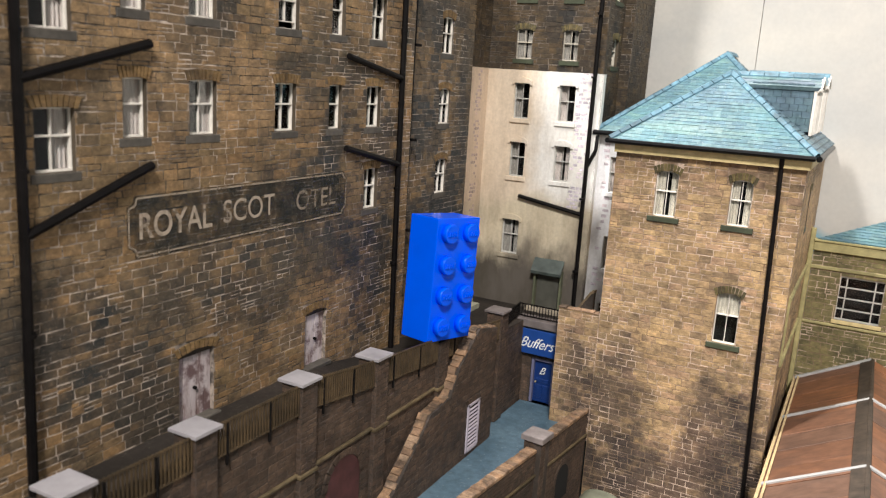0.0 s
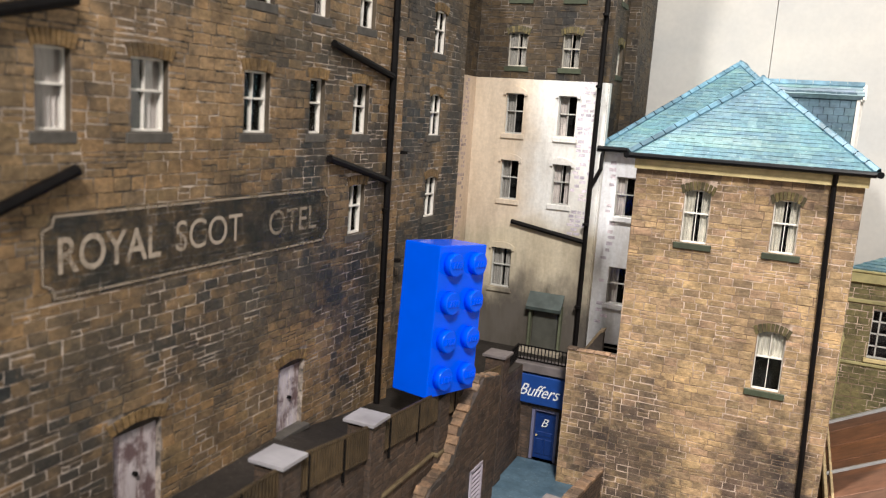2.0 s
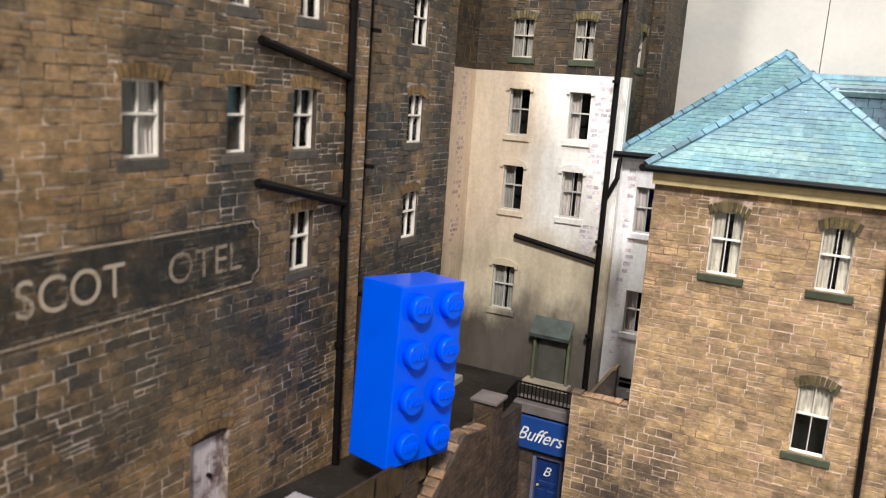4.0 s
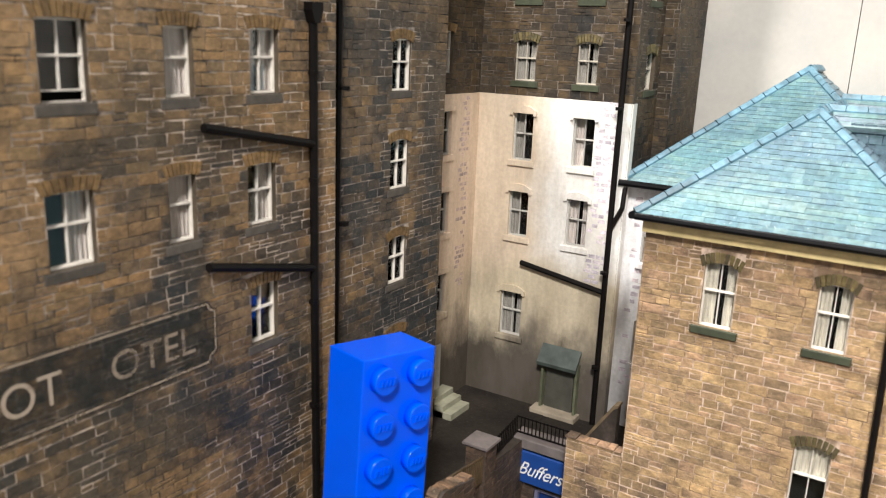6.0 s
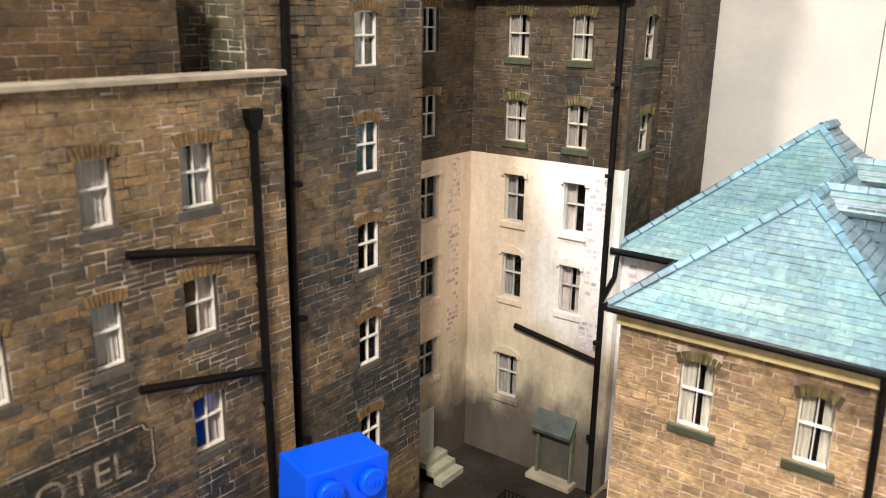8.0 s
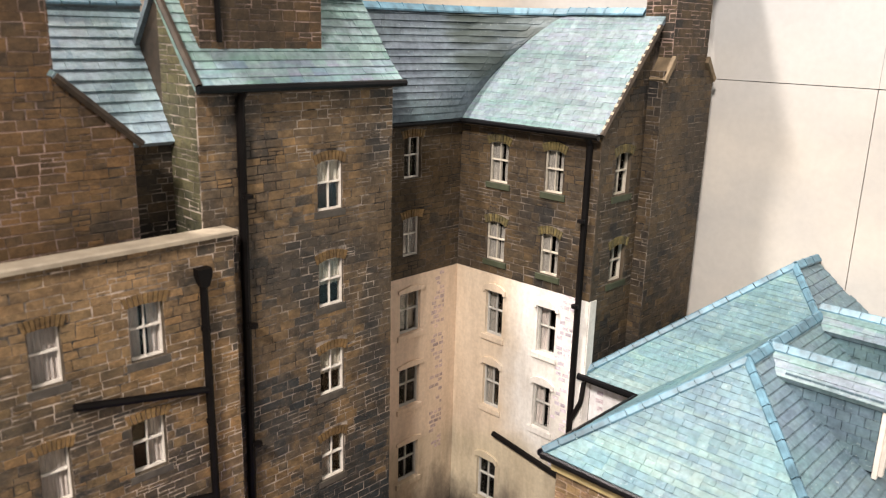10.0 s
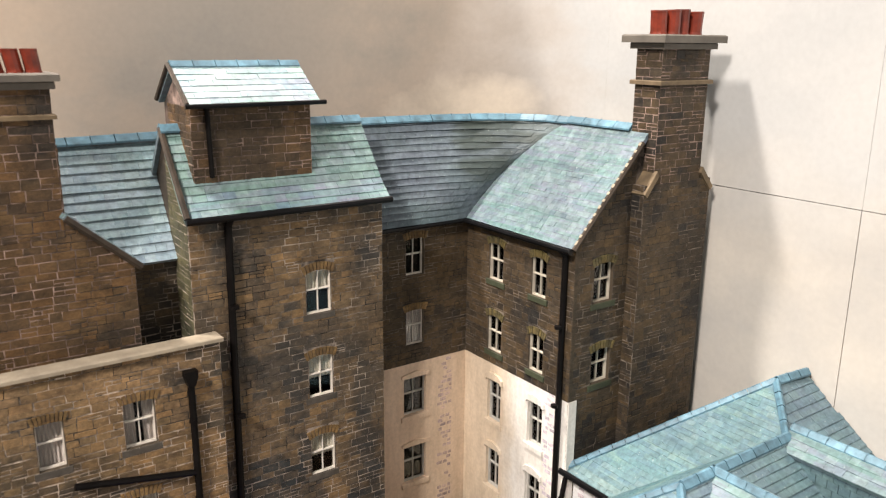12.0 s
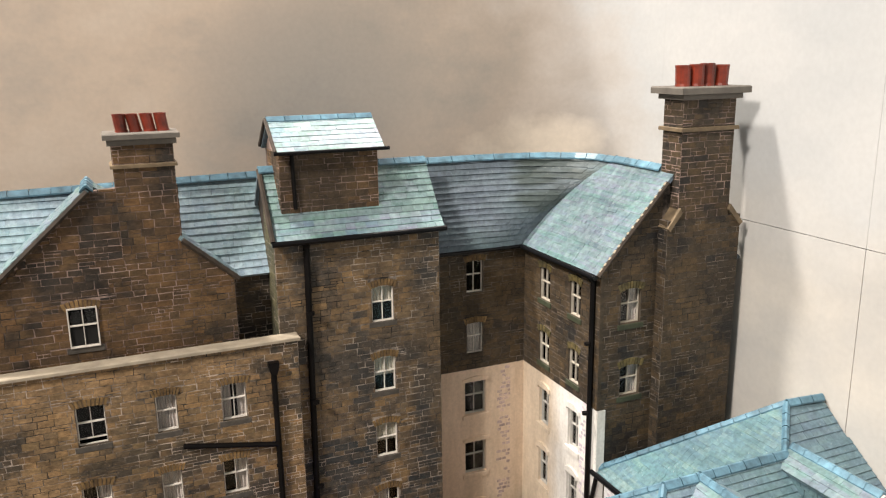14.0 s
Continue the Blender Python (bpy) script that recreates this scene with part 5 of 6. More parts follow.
LATER.append((breast, south(275.4), coursing(random.Random(68), WE, BX, 120, 212.5, []), m_dark, (-80, 190), 20, 68))
for y0, y1 in ((275.4, 277.0), (299.4, 298.4)):
    a, b = min(y0, y1) - 0.6, max(y0, y1) + 0.5
    part("shoulder", prism(Geo(), fx, [(275.0, 210.6), (278.8, 215.8), (279.4, 214.4), (275.8, 209.8)] if y0 < 280 else [(295.4, 215.6), (299.8, 210.4), (299.0, 209.6), (294.8, 214.2)], -6.2, 0.7), m_band, breast)
stack = part("chimney_shaft", slab(Geo(), fe, 278.6, 295.4, 205, 244.0, -4.2, 3.4), m_mort_g, wing, "sooty stone chimney stack")
SXE = WE + 3.46
LATER.append((stack, east(SXE), coursing(random.Random(69), 278.6, 295.4, 212.5, 244, []), m_dark, (287, 228), 60, 69))
LATER.append((stack, south(278.6), coursing(random.Random(70), WE - 4.2, SXE, 214, 244, []), m_dark, (-81, 230), 20, 70))
LATER.append((stack, north(295.4), coursing(random.Random(71), -SXE, -WE + 4.2, 205, 244, []), m_dark, None, 0, 71))
cs = Face((WE - 0.4, 287, 0), (0, 1, 0), (-1, 0, 0), (0, 0, 1))
part("band", rounded(Geo(), cs, -9.3, 9.3, -4.7, 4.7, 235.4, 236.4, 0.2), m_band, stack)
part("cap", rounded(rounded(Geo(), cs, -9.5, 9.5, -5.0, 5.0, 243.4, 244.8, 0.2), cs, -11.0, 11.0, -6.4, 6.4, 244.8, 246.6, 0.3), m_chimcap, stack)
for k, y in enumerate((281.0, 285.0, 288.6, 292.8)):
    pot(stack, WE - 0.4 + 0.5 * (k % 2), y, 246.6, 5.3 + 0.2 * (k % 3), 1.9, (0.0, 0.008 * (y - 286)))
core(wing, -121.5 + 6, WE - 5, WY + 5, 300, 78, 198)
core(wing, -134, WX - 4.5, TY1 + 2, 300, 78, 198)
# roofs
RT = 225.2
RIDGE = [(-131.5, 217.0), (-131.5, 230.0), (-131.0, 245.0), (-129.2, 257.0), (-126.0, 267.0), (-120.8, 274.4), (-114.4, 278.4), (-107.0, 279.4)]


def along(pts, s):
    k = min(int(s * (len(pts) - 1)), len(pts) - 2)
    t = s * (len(pts) - 1) - k
    (a, b), (c, d) = pts[k], pts[k + 1]
    return a + (c - a) * t, b + (d - b) * t


def swept(s, h):
    """A point of the bent main roof: s along it, h from eave to ridge."""
    rx, ry = along(RIDGE, s)
    bend = h ** (1 + 1.3 * s ** 3)
    return Vector((EX + (rx - EX) * bend, 217.0 + 40.0 * s + (ry - 217.0 - 40.0 * s) * h, EZ + (RT - EZ) * h))


ROWS_UP, ROWS_ALONG = 16, 20
g = Geo()
for i in range(ROWS_ALONG):
    for j in range(ROWS_UP):
        q4 = [swept(x / ROWS_ALONG, y / ROWS_UP) for x, y in ((i, j), (i + 1, j), (i + 1, j + 1), (i, j + 1))]
        g.add(q4, [(0, 1, 2, 3)])
        g.add([p + Vector((-0.5, 0, -0.8)) for p in q4], [(3, 2, 1, 0)])
mroof = part("roof", g, m_slate_bent, wing, "bent blue-grey slate roof")
rng = random.Random(72)
g = Geo()
for j in range(ROWS_UP):
    s0 = -rng.uniform(0, 0.03)
    while s0 < 1:
        s1 = s0 + rng.uniform(0.07, 0.13)
        a, b = max(s0, 0.0) + 0.0004, min(s1, 1.0) - 0.0004
        if b - a > 0.01:
            lo, hi = j / ROWS_UP, (j + 1) / ROWS_UP
            q4 = [swept(a, lo), swept(b, lo), swept(b, hi), swept(a, hi)]
            nn = (q4[1] - q4[0]).cross(q4[3] - q4[0]).normalized()
            t0 = (0.36 + rng.uniform(-0.04, 0.08)) * (1 - 0.85 * b ** 8)
            g.add([q4[0] + nn * 0.02, q4[1] + nn * 0.02, q4[2] + nn * 0.02, q4[3] + nn * 0.02, q4[0] + nn * t0, q4[1] + nn * t0, q4[2] + nn * 0.08, q4[3] + nn * 0.08], CUBE)
        s0 = s1
part("slating", g, m_slate_bent, mroof, kind="stuff")
for k in range(14):
    a, b = swept(k / 14, 1.0), swept((k + 1) / 14, 1.0)
    ridge_tiles(mroof, a + Vector((0, 0, 0.2)), b + Vector((0, 0, 0.2)), (1, 0.2, 0), 6.0)


def on_wing(x, y):
    return (x, y, EZ + (y - 256.4) * (RT - EZ) / 23.0)


wroof = roof_plane(wing, [on_wing(EX - 0.4, 256.4), on_wing(WE + 1.0, 256.4), on_wing(WE + 1.0, 279.4), on_wing(-107.4, 279.4), on_wing(-110.8, 276.8), on_wing(-114.2, 273.8), on_wing(-116.6, 270.9), on_wing(-118.5, 268.2), on_wing(-120.5, 262.6)], m_slate_mix, 1.4, 1.9, (-92, 262, 206), seed=73, limit=300, lift=0.07)
ridge_tiles(wroof, (-107.0, 279.4, RT + 0.4), (WE - 4.4, 279.4, RT + 0.4), (0, 1, 0), 4.8)
roof_plane(wing, [(WE + 1.0, 302.8, EZ), (-140, 302.8, EZ), (-128, 279.4, RT - 0.5), (WE + 1.0, 279.4, RT)], m_slate_grey, 2.6, 3.0, None, seed=74)
roof_plane(wing, [(-146, 262, EZ), (-146, TY1 - 8, EZ), (-131.8, TY1 - 8, RT - 0.2), (-131.8, 250, RT - 0.2)], m_slate_grey, 2.6, 3.0, None, seed=75)
gutter(wing, [(EX + 0.1, TY1 + 0.5, EZ - 0.6), (EX + 0.1, 256.2, EZ - 0.6)], 0.6)
gutter(wing, [(EX, 255.8, EZ - 0.6), (WE + 0.6, 255.8, EZ - 0.6)], 0.7)
part("verge", tube(Geo(), [(WE + 1.0, 256.4, EZ - 0.2), (WE + 1.0, 277.0, RZ - 2.4)], 0.6, 6), m_timberdark, wing)
rng = random.Random(77)
for k in range(15):
    y = 257.0 + 20.2 * k / 15
    x, y, z = on_wing(WE + 0.9, y)
    part("verge_tile_end", slab(Geo(), Face((x, y, z + 0.1), (0, 0.665, 0.746), (0, -0.746, 0.665), (1, 0, 0)), 0.1, rng.uniform(0.8, 1.35), 0.0, rng.uniform(0.3, 0.5), -0.3, 0.35, 0.04), m_coping, wroof)
wp = downpipe(wing, [(-83.6, 255.9, 198.6), (-83.6, WY - 0.8, 196.8), (-83.6, WY - 0.8, 140), (-83.4, WY - 0.8, 79)], 0.75, False, (180, 160, 120, 95))
part("waste_pipe", tube(Geo(), [(-107.0, WY - 0.8, 118.2), (-84.0, WY - 0.8, 114.6)], 0.72, 8), m_iron, wp)
part("waste_pipe", tube(Geo(), [(-81.2, 258.6, 141.6), (-81.0, WY - 0.6, 136.5), (-83.4, WY - 0.8, 131.0)], 0.62, 8), m_iron, wp)

# porch and steps in the yard
porch = thing("door_porch", (-94, 256, 79), "small mossy lead-roofed door porch on the yard wall", "porch")
fp = south(254.0)
part("hood", prism(Geo(), east(-99.2), [(254.6, 93.2), (257.9, 97.4), (257.9, 96.4), (254.9, 92.2)], 0.0, 11.0), m_porch, porch)
part("door", rounded(Geo(), south(257.9), -97.4, -89.6, 79.3, 93.0, 0.0, 0.5, 0.1), m_dullgreen, porch, "dull grey-green door")
for x in (-98.6, -89.0):
    part("post", slab(Geo(), south(257.9), x, x + 0.8, 79, 93.8, 0.0, 1.6, 0.08), m_moss, porch)
part("step", rounded(Geo(), south(258), -100, -87.4, 78.6, 79.9, 0.0, 4.2, 0.15), m_coping, porch)
steps = thing("stone_steps", (-117, 240, 79), "pale mossy stone steps against the cream wall", "steps")
for k in range(3):
    part("step", rounded(Geo(), Face((WX, 0, 0), (0, 1, 0), (1, 0, 0), (0, 0, -1)), 236.2, 245.4, 0.0, 8.6 - 2.6 * k, -79.0 - 1.5 * (k + 1), -78.6, 0.12), m_step, steps)
rd = part("door", rounded(Geo(), fr, 237.6, 243.4, 83, 96, -0.2, 0.3, 0.1), m_greyframe, wing, "grey yard door above the steps")

# ---- the slate-roofed corner house ----
house = thing("corner_house", (-39, 260, 42), "tan sandstone corner house with turquoise hipped slate roof", "building")
HY, HL, HR, HT = 225.4, -64.6, -14.4, 139.6
fbh = south(HY)
bw = [(-52.6, -46.4, 122.4, 135.4), (-32.4, -26.7, 122.4, 135.0), (-32.2, -25.8, 89.2, 103.8)]
bh = [(a - 0.9, b + 0.9, d, d + 2.4) for a, b, c, d in bw] + [(a - 1.25, b + 1.25, c - 1.5, c) for a, b, c, d in bw]
stone_wall(house, fbh, HL, HR, 22, HT, bw, m_tan, m_mort_t, (-42, 110), seed=81, blocked=bh, course=(1.35, 2.25), long=(1.9, 5.6), sneck=0.16, limit=300)
for k, w in enumerate(bw):
    window(house, fbh, *w, ["both", "both", "half"][k], sill=m_sill_g, head=m_arch_g, arch=1.3, depth=0.9, sill_out=0.6, net=m_curtain_w, head_high=2.0, reveal=m_reveal_t, sill_side=1.3)
fbe = east(HR + 0.06)
# East wall: same stone, with the shaded mortar copy in its joints.
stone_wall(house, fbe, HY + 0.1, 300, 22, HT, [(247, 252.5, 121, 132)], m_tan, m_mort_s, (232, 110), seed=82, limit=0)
window(house, fbe, 247, 252.5, 121, 132, "none", sill=m_sill_g, head=m_arch_g)
stone_wall(house, west(HL - 0.06), -258.5, -HY - 0.1, 76, HT, [], m_tan, m_mort_t, None, seed=83, limit=0)
core(house, HL + 4, HR - 4, HY + 5, 298, 22, 137)
part("fascia", slab(Geo(), fbh, HL - 0.4, HR + 0.6, HT - 0.2, HT + 2.6, 0.02, 1.4), m_fascia, house, "cream-painted fascia board")
part("fascia", slab(Geo(), fbe, HY - 0.6, 300, HT - 0.2, HT + 2.6, 0.02, 0.7), m_fascia, house)
part("soffit", slab(Geo(), south(0), HL - 1.2, HR + 1.4, HT + 2.2, HT + 2.8, -262, -223.8), m_fascia, house)
for z in (84.6, 103.2):
    part("string_course", rounded(Geo(), fbe, HY + 4.0, 283.6, z, z + 1.2, 0.0, 0.8, 0.15), m_olband, house, "olive green string course")
part("corner_batten", rounded(Geo(), fbe, HY + 4.0, HY + 5.0, 85.8, 103.2, 0.0, 0.6, 0.1), m_olband, house)
ez = 143.0
L, Rr, F0, AX, AY, AZ = -66.6, -12.4, 223.2, -39.6, 247.4, 163.4
front = roof_plane(house, [(L, F0, ez), (Rr, F0, ez), (AX, AY, AZ)], m_slate_teal, 1.35, 2.0, (-40, 228, 148), seed=84, limit=260, lift=0.13)
# where this roof runs into the taller one behind
CY0, CL, CR, CAX, CAY, CAZ = 258.6, -82.4, -15.6, -49.0, 291.5, 170.6
JY = CY0 + (AZ - ez) * (CAY - CY0) / (CAZ - ez)
lroof = roof_plane(house, [(L, JY, ez), (L, F0, ez), (AX, AY, AZ), (AX, JY, AZ)], m_slate_teal, 1.35, 2.0, None, seed=85, lift=0.12)
rroof = roof_plane(house, [(Rr, F0, ez), (Rr, 302.8, ez), (AX, 302.8, AZ), (AX, AY, AZ)], m_slate_deep, 1.8, 3.4, (-28, 262, 153), seed=86)
ridge_tiles(front, (L, F0, ez + 0.3), (AX, AY, AZ + 0.2), (0.6, -0.6, 0), 3.4, 0.85, sag=0.6)
ridge_tiles(front, (Rr, F0, ez + 0.3), (AX, AY, AZ + 0.2), (0.6, 0.6, 0), 3.4, 0.85, sag=0.6)
ridge_tiles(lroof, (AX, AY, AZ + 0.3), (AX, JY, AZ + 0.3), (1, 0, 0), 4.2, 1.3)
gutter(house, [(L + 0.3, F0 - 0.6, ez - 0.5), (Rr - 0.3, F0 - 0.6, ez - 0.5)], 0.72)
gutter(house, [(L - 0.4, F0 - 0.3, ez - 0.5), (L - 0.4, 258, ez - 0.5)], 0.8)
gutter(house, [(Rr + 0.5, F0 - 0.3, ez - 0.5), (Rr + 0.5, 285, ez - 0.5)], 0.8)
downpipe(house, [(-20.6, F0 - 0.5, ez - 0.8), (-20.6, HY - 0.8, ez - 4), (-19.6, HY - 0.8, 100), (-17.3, HY - 0.8, 23)], 0.6, False)
back = roof_plane(house, [(CL, CY0, ez), (CR, CY0, ez), (CAX, CAY, CAZ)], m_slate_teal, 1.35, 2.0, (-66, 264, 150), seed=87, limit=160, lift=0.12)
roof_plane(house, [(CL, 302.6, ez), (CL, CY0, ez), (CAX, CAY, CAZ), (CAX + 1, 302.6, CAZ)], m_slate_mix, 2.0, 2.4, None, seed=88)
roof_plane(house, [(CR, CY0, ez), (CR, 302.6, ez), (CAX + 1, 302.6, CAZ), (CAX, CAY, CAZ)], m_slate_deep, 2.1, 2.5, (-40, 290, 164), seed=89)
ridge_tiles(back, (CL, CY0, ez + 0.3), (CAX, CAY, CAZ + 0.2), (0.6, -0.6, 0), 3.4, 0.85, sag=0.6)
ridge_tiles(back, (CAX + 9.2, CAY - 9.0, CAZ - 7.2), (CAX, CAY, CAZ + 0.2), (0.6, 0.6, 0), 3.4, 0.85, sag=0.6)
ridge_tiles(back, (CAX, CAY, CAZ + 0.3), (CAX + 1, 302.4, CAZ + 0.3), (1, 0, 0), 3.7, 1.15)
gutter(house, [(CL - 0.2, CY0 - 0.6, ez - 0.5), (L - 0.5, CY0 - 0.6, ez - 0.5)], 0.8)
# white rendered wall under the taller roof
fc = south(261.2)
cw = [(-76.8, -71.0, 122.8, 134.6), (-76.4, -70.8, 96.4, 107.7), (-76.2, -70.8, 80.6, 84.2)]
cwall = part("rendered_wall", backing(Geo(), fc, WE + 0.1, HL - 0.1, 76, 141.6, cw), m_render_c, house, "whitewashed render with faded brick quoins")
for w in cw[:2]:
    window(house, fc, *w, "left", paint=m_greyframe, sill=m_render_c, sill_out=0.5, reveal=False)
window(house, fc, *cw[2], "none", paint=m_greyframe, bars=False, reveal=False)
part("fascia", slab(Geo(), fc, CL + 0.8, HL, 140.6, 142.4, 0.02, 0.8), m_render_c, house)
core(house, WE + 1, HL - 0.5, 266, 300, 78, 140)
quoins = []
rng = random.Random(90)
z = 90.0
while z < 139:
    h = rng.uniform(1.0, 1.4)
    x = rng.uniform(-79.5, -77.6)
    quoins.append((x, x + rng.uniform(1.2, 2.6), z, z + h))
    x = rng.uniform(-72, -69)
    quoins.append((x, x + rng.uniform(1.2, 2.6), z, z + h))
    z += h + rng.uniform(0.3, 1.6)
quoins = [q for q in quoins if not any(q[0] < b + 0.3 and q[1] > a - 0.3 and q[2] < d + 1 and q[3] > c - 1.4 for a, b, c, d in cw)]
LATER.append((cwall, Face((0, 261.24, 0), (1, 0, 0), (0, 0, 1), (0, -1, 0)), quoins, m_purple, (-76, 110), 80, 90))


def dormer(y, z_top, z_low, xf):
    """A dormer that looks along +x, with slated cheeks and a pale front."""
    xb = AX + (AZ - z_low) * 0 - 0.5
    d = part("dormer", prism(Geo(), south(y - 5.4), [(xf, z_low), (xf, z_top - 3.4), (xb, z_top - 3.4), (xb + 3, z_low + 2)], -10.8, 0.0), m_slate_deep, house, "slate-hung dormer")
    f = south(y - 5.4)
    v, k = z_low, 0
    while v < z_top - 3.6:
        u = xb + 1 - (k % 2) * 1.2
        while u < xf - 0.2:
            a, b = max(u, xb + 1), min(u + 2.4, xf - 0.1)
            if b - a > 0.4 and AZ + 0.2 - (a - AX) * (AZ - ez) / (Rr - AX) < v + 1.9:
                part("slate", slab(Geo(), f, a + 0.05, b - 0.05, v, v + 1.9, 0.0, 0.2, 0.03), m_slate_deep, d)
            u += 2.4
        v, k = v + 1.9, k + 1
    part("front", slab(Geo(), east(xf), y - 5.8, y + 5.8, z_low - 1.0, z_top - 3.2, 0.0, 0.8), m_white, d, "white-painted dormer front")
    part("pane", slab(Geo(), east(xf), y - 4.2, y + 4.2, z_low + 1.0, z_top - 5.0, 0.8, 0.9), m_core, d)
    for s in (-4.6, 0, 4.6):
        part("post", slab(Geo(), east(xf), y + s - 0.5, y + s + 0.5, z_low - 0.6, z_top - 3.4, 0.8, 1.5, 0.05), m_white, d)
    part("head", slab(Geo(), east(xf), y - 6.0, y + 6.0, z_top - 4.2, z_top - 3.0, 0.8, 1.7, 0.05), m_white, d)
    part("verge", prism(Geo(), east(xf + 1.2), [(y - 6.4, z_top - 3.1), (y, z_top + 0.3), (y + 6.4, z_top - 3.1), (y + 6.4, z_top - 3.8), (y, z_top - 0.5), (y - 6.4, z_top - 3.8)], 0.0, 0.8), m_white, d)
    r1 = roof_plane(house, [(xb, y - 6.3, z_top - 3.0), (xf + 1.6, y - 6.3, z_top - 3.0), (xf + 1.6, y, z_top), (xb, y, z_top)], m_slate_mix, 2.0, 2.3, (xf, y - 3, z_top), seed=91 + int(y), limit=30, lift=0.16)
    r2 = roof_plane(house, [(xf + 1.6, y + 6.3, z_top - 3.0), (xb, y + 6.3, z_top - 3.0), (xb, y, z_top), (xf + 1.6, y, z_top)], m_slate_mix, 2.0, 2.3, (xf, y + 3, z_top), seed=92 + int(y), limit=30, lift=0.16)
    ridge_tiles(r1, (xb, y, z_top + 0.3), (xf + 1.6, y, z_top + 0.3), (0, 1, 0), 4.2, 1.1)


dormer(257.5, 163.4, 148.0, -17.4)
dormer(285.0, 164.6, 148.0, -17.4)

# low wall that closes the alley beside the house
low = thing("alley_wall", (-71, 228, 54), "tan stone alley wall with a ragged brick coping", "wall")
stone_wall(low, fbh, -77.4, HL - 0.1, 50, 90.6, [], m_tan, m_mort_t, (-71, 75), seed=101, course=(1.7, 2.3), long=(2.2, 4.6), thick=2.6, limit=160)
stone_wall(low, west(-77.46), -228.0, -HY - 0.1, 50, 90.6, [], m_tan, m_mort_t, None, seed=102, limit=0)
rng = random.Random(103)
x = -77.7
while x < HL - 0.4:
    w = min(rng.uniform(1.6, 2.6), HL - x)
    part("coping_brick", rounded(Geo(), Face((0, 0, 90.6 + rng.uniform(0, 0.15)), (1, 0, 0), (0, 1, 0), (0, 0, 1)), x + 0.06, x + w - 0.06, HY - 0.3, HY + 2.6, 0.0, rng.uniform(0.2, 0.5), 0.12), m_cop, low)
    x += w
ramp = thing("stair_parapet", (-76, 243, 79), "brown sloping stair parapet in the yard", "parapet")
part("wall", prism(Geo(), south(242.6), [(-81.0, 78.6), (-72.2, 78.6), (-72.2, 92.6), (-73.2, 92.2), (-81.0, 80.0)], -2.2, 0.0), m_mort_b, ramp)
part("coping", prism(Geo(), south(242.2), [(-81.4, 80.0), (-73.3, 92.6), (-72.0, 93.0), (-72.0, 92.4), (-73.0, 91.8), (-81.0, 79.4)], -3.0, 0.0), m_band, ramp)

# ---- the public house at the end of the alley ----
pub = thing("public_house", (-86, 237, 54), "small brown brick pub front under the yard railings", "pub")
fpub = south(235.0)
pd = (-88.6, -80.6, 53.6, 69.2)
stone_wall(pub, fpub, -95, -76.9, 53.2, 81.2, [pd], m_brick, m_mort_b, (-91, 65), seed=111, blocked=[(-94.5, -77, 69.4, 80.8)], course=(0.9, 1.2), long=(1.4, 2.6), sneck=0.0, limit=120)
dfr = part("door", rounded(Geo(), fpub, pd[0] + 0.9, pd[1] - 0.9, 53.8, 68.2, -2.0, -1.4, 0.12), m_bluedoor, pub, "navy blue panelled door lettered B")
for a, b, c, d in ((pd[0], pd[0] + 0.9, 53.6, 69.2), (pd[1] - 0.9, pd[1], 53.6, 69.2), (pd[0] + 0.9, pd[1] - 0.9, 68.2, 69.2)):
    part("door_frame", slab(Geo(), fpub, a, b, c, d, -2.2, -0.5, 0.05), m_doorframe, dfr)
for a, b, c, d in ((-87.0, -84.9, 55.2, 59.8), (-84.4, -82.3, 55.2, 59.8), (-87.0, -82.3, 60.6, 62.0)):
    part("panel", rounded(Geo(), fpub, a, b, c, d, -1.4, -1.15, 0.15), m_bluedoor, dfr)
lettering("letter", "B", fpub, -85.7, 63.6, 2.1, 2.4, -1.05, m_letter, dfr, 0.4, 0.0)
part("handle", tube(Geo(), [fpub.p(-86.9, 60.8, -1.4), fpub.p(-86.9, 60.8, -0.8)], 0.3, 8), m_fascia, dfr)
lintel(dfr, fpub, (pd[0] + pd[1]) / 2, 69.3, 8.2, 0.2, 1.1, m_brick)
sign = part("sign_board", rounded(Geo(), fpub, -94.0, -77.2, 70.6, 79.0, 0.2, 1.6, 0.2), m_signblue, pub, "blue painted sign board with white script")
lettering("word", "Buffers", fpub, -92.3, 72.9, 11.9, 3.5, 1.66, m_letter, sign, 0.5, 0.005)
part("cornice", rounded(Geo(), fpub, -94.6, -76.9, 79.6, 82.2, -4.0, 1.8, 0.2), m_cap_d, pub, "grey stone cornice")
part("back", slab(Geo(), fpub, -95, -77, 53.2, 81, -4.4, -2.3), m_core, pub)


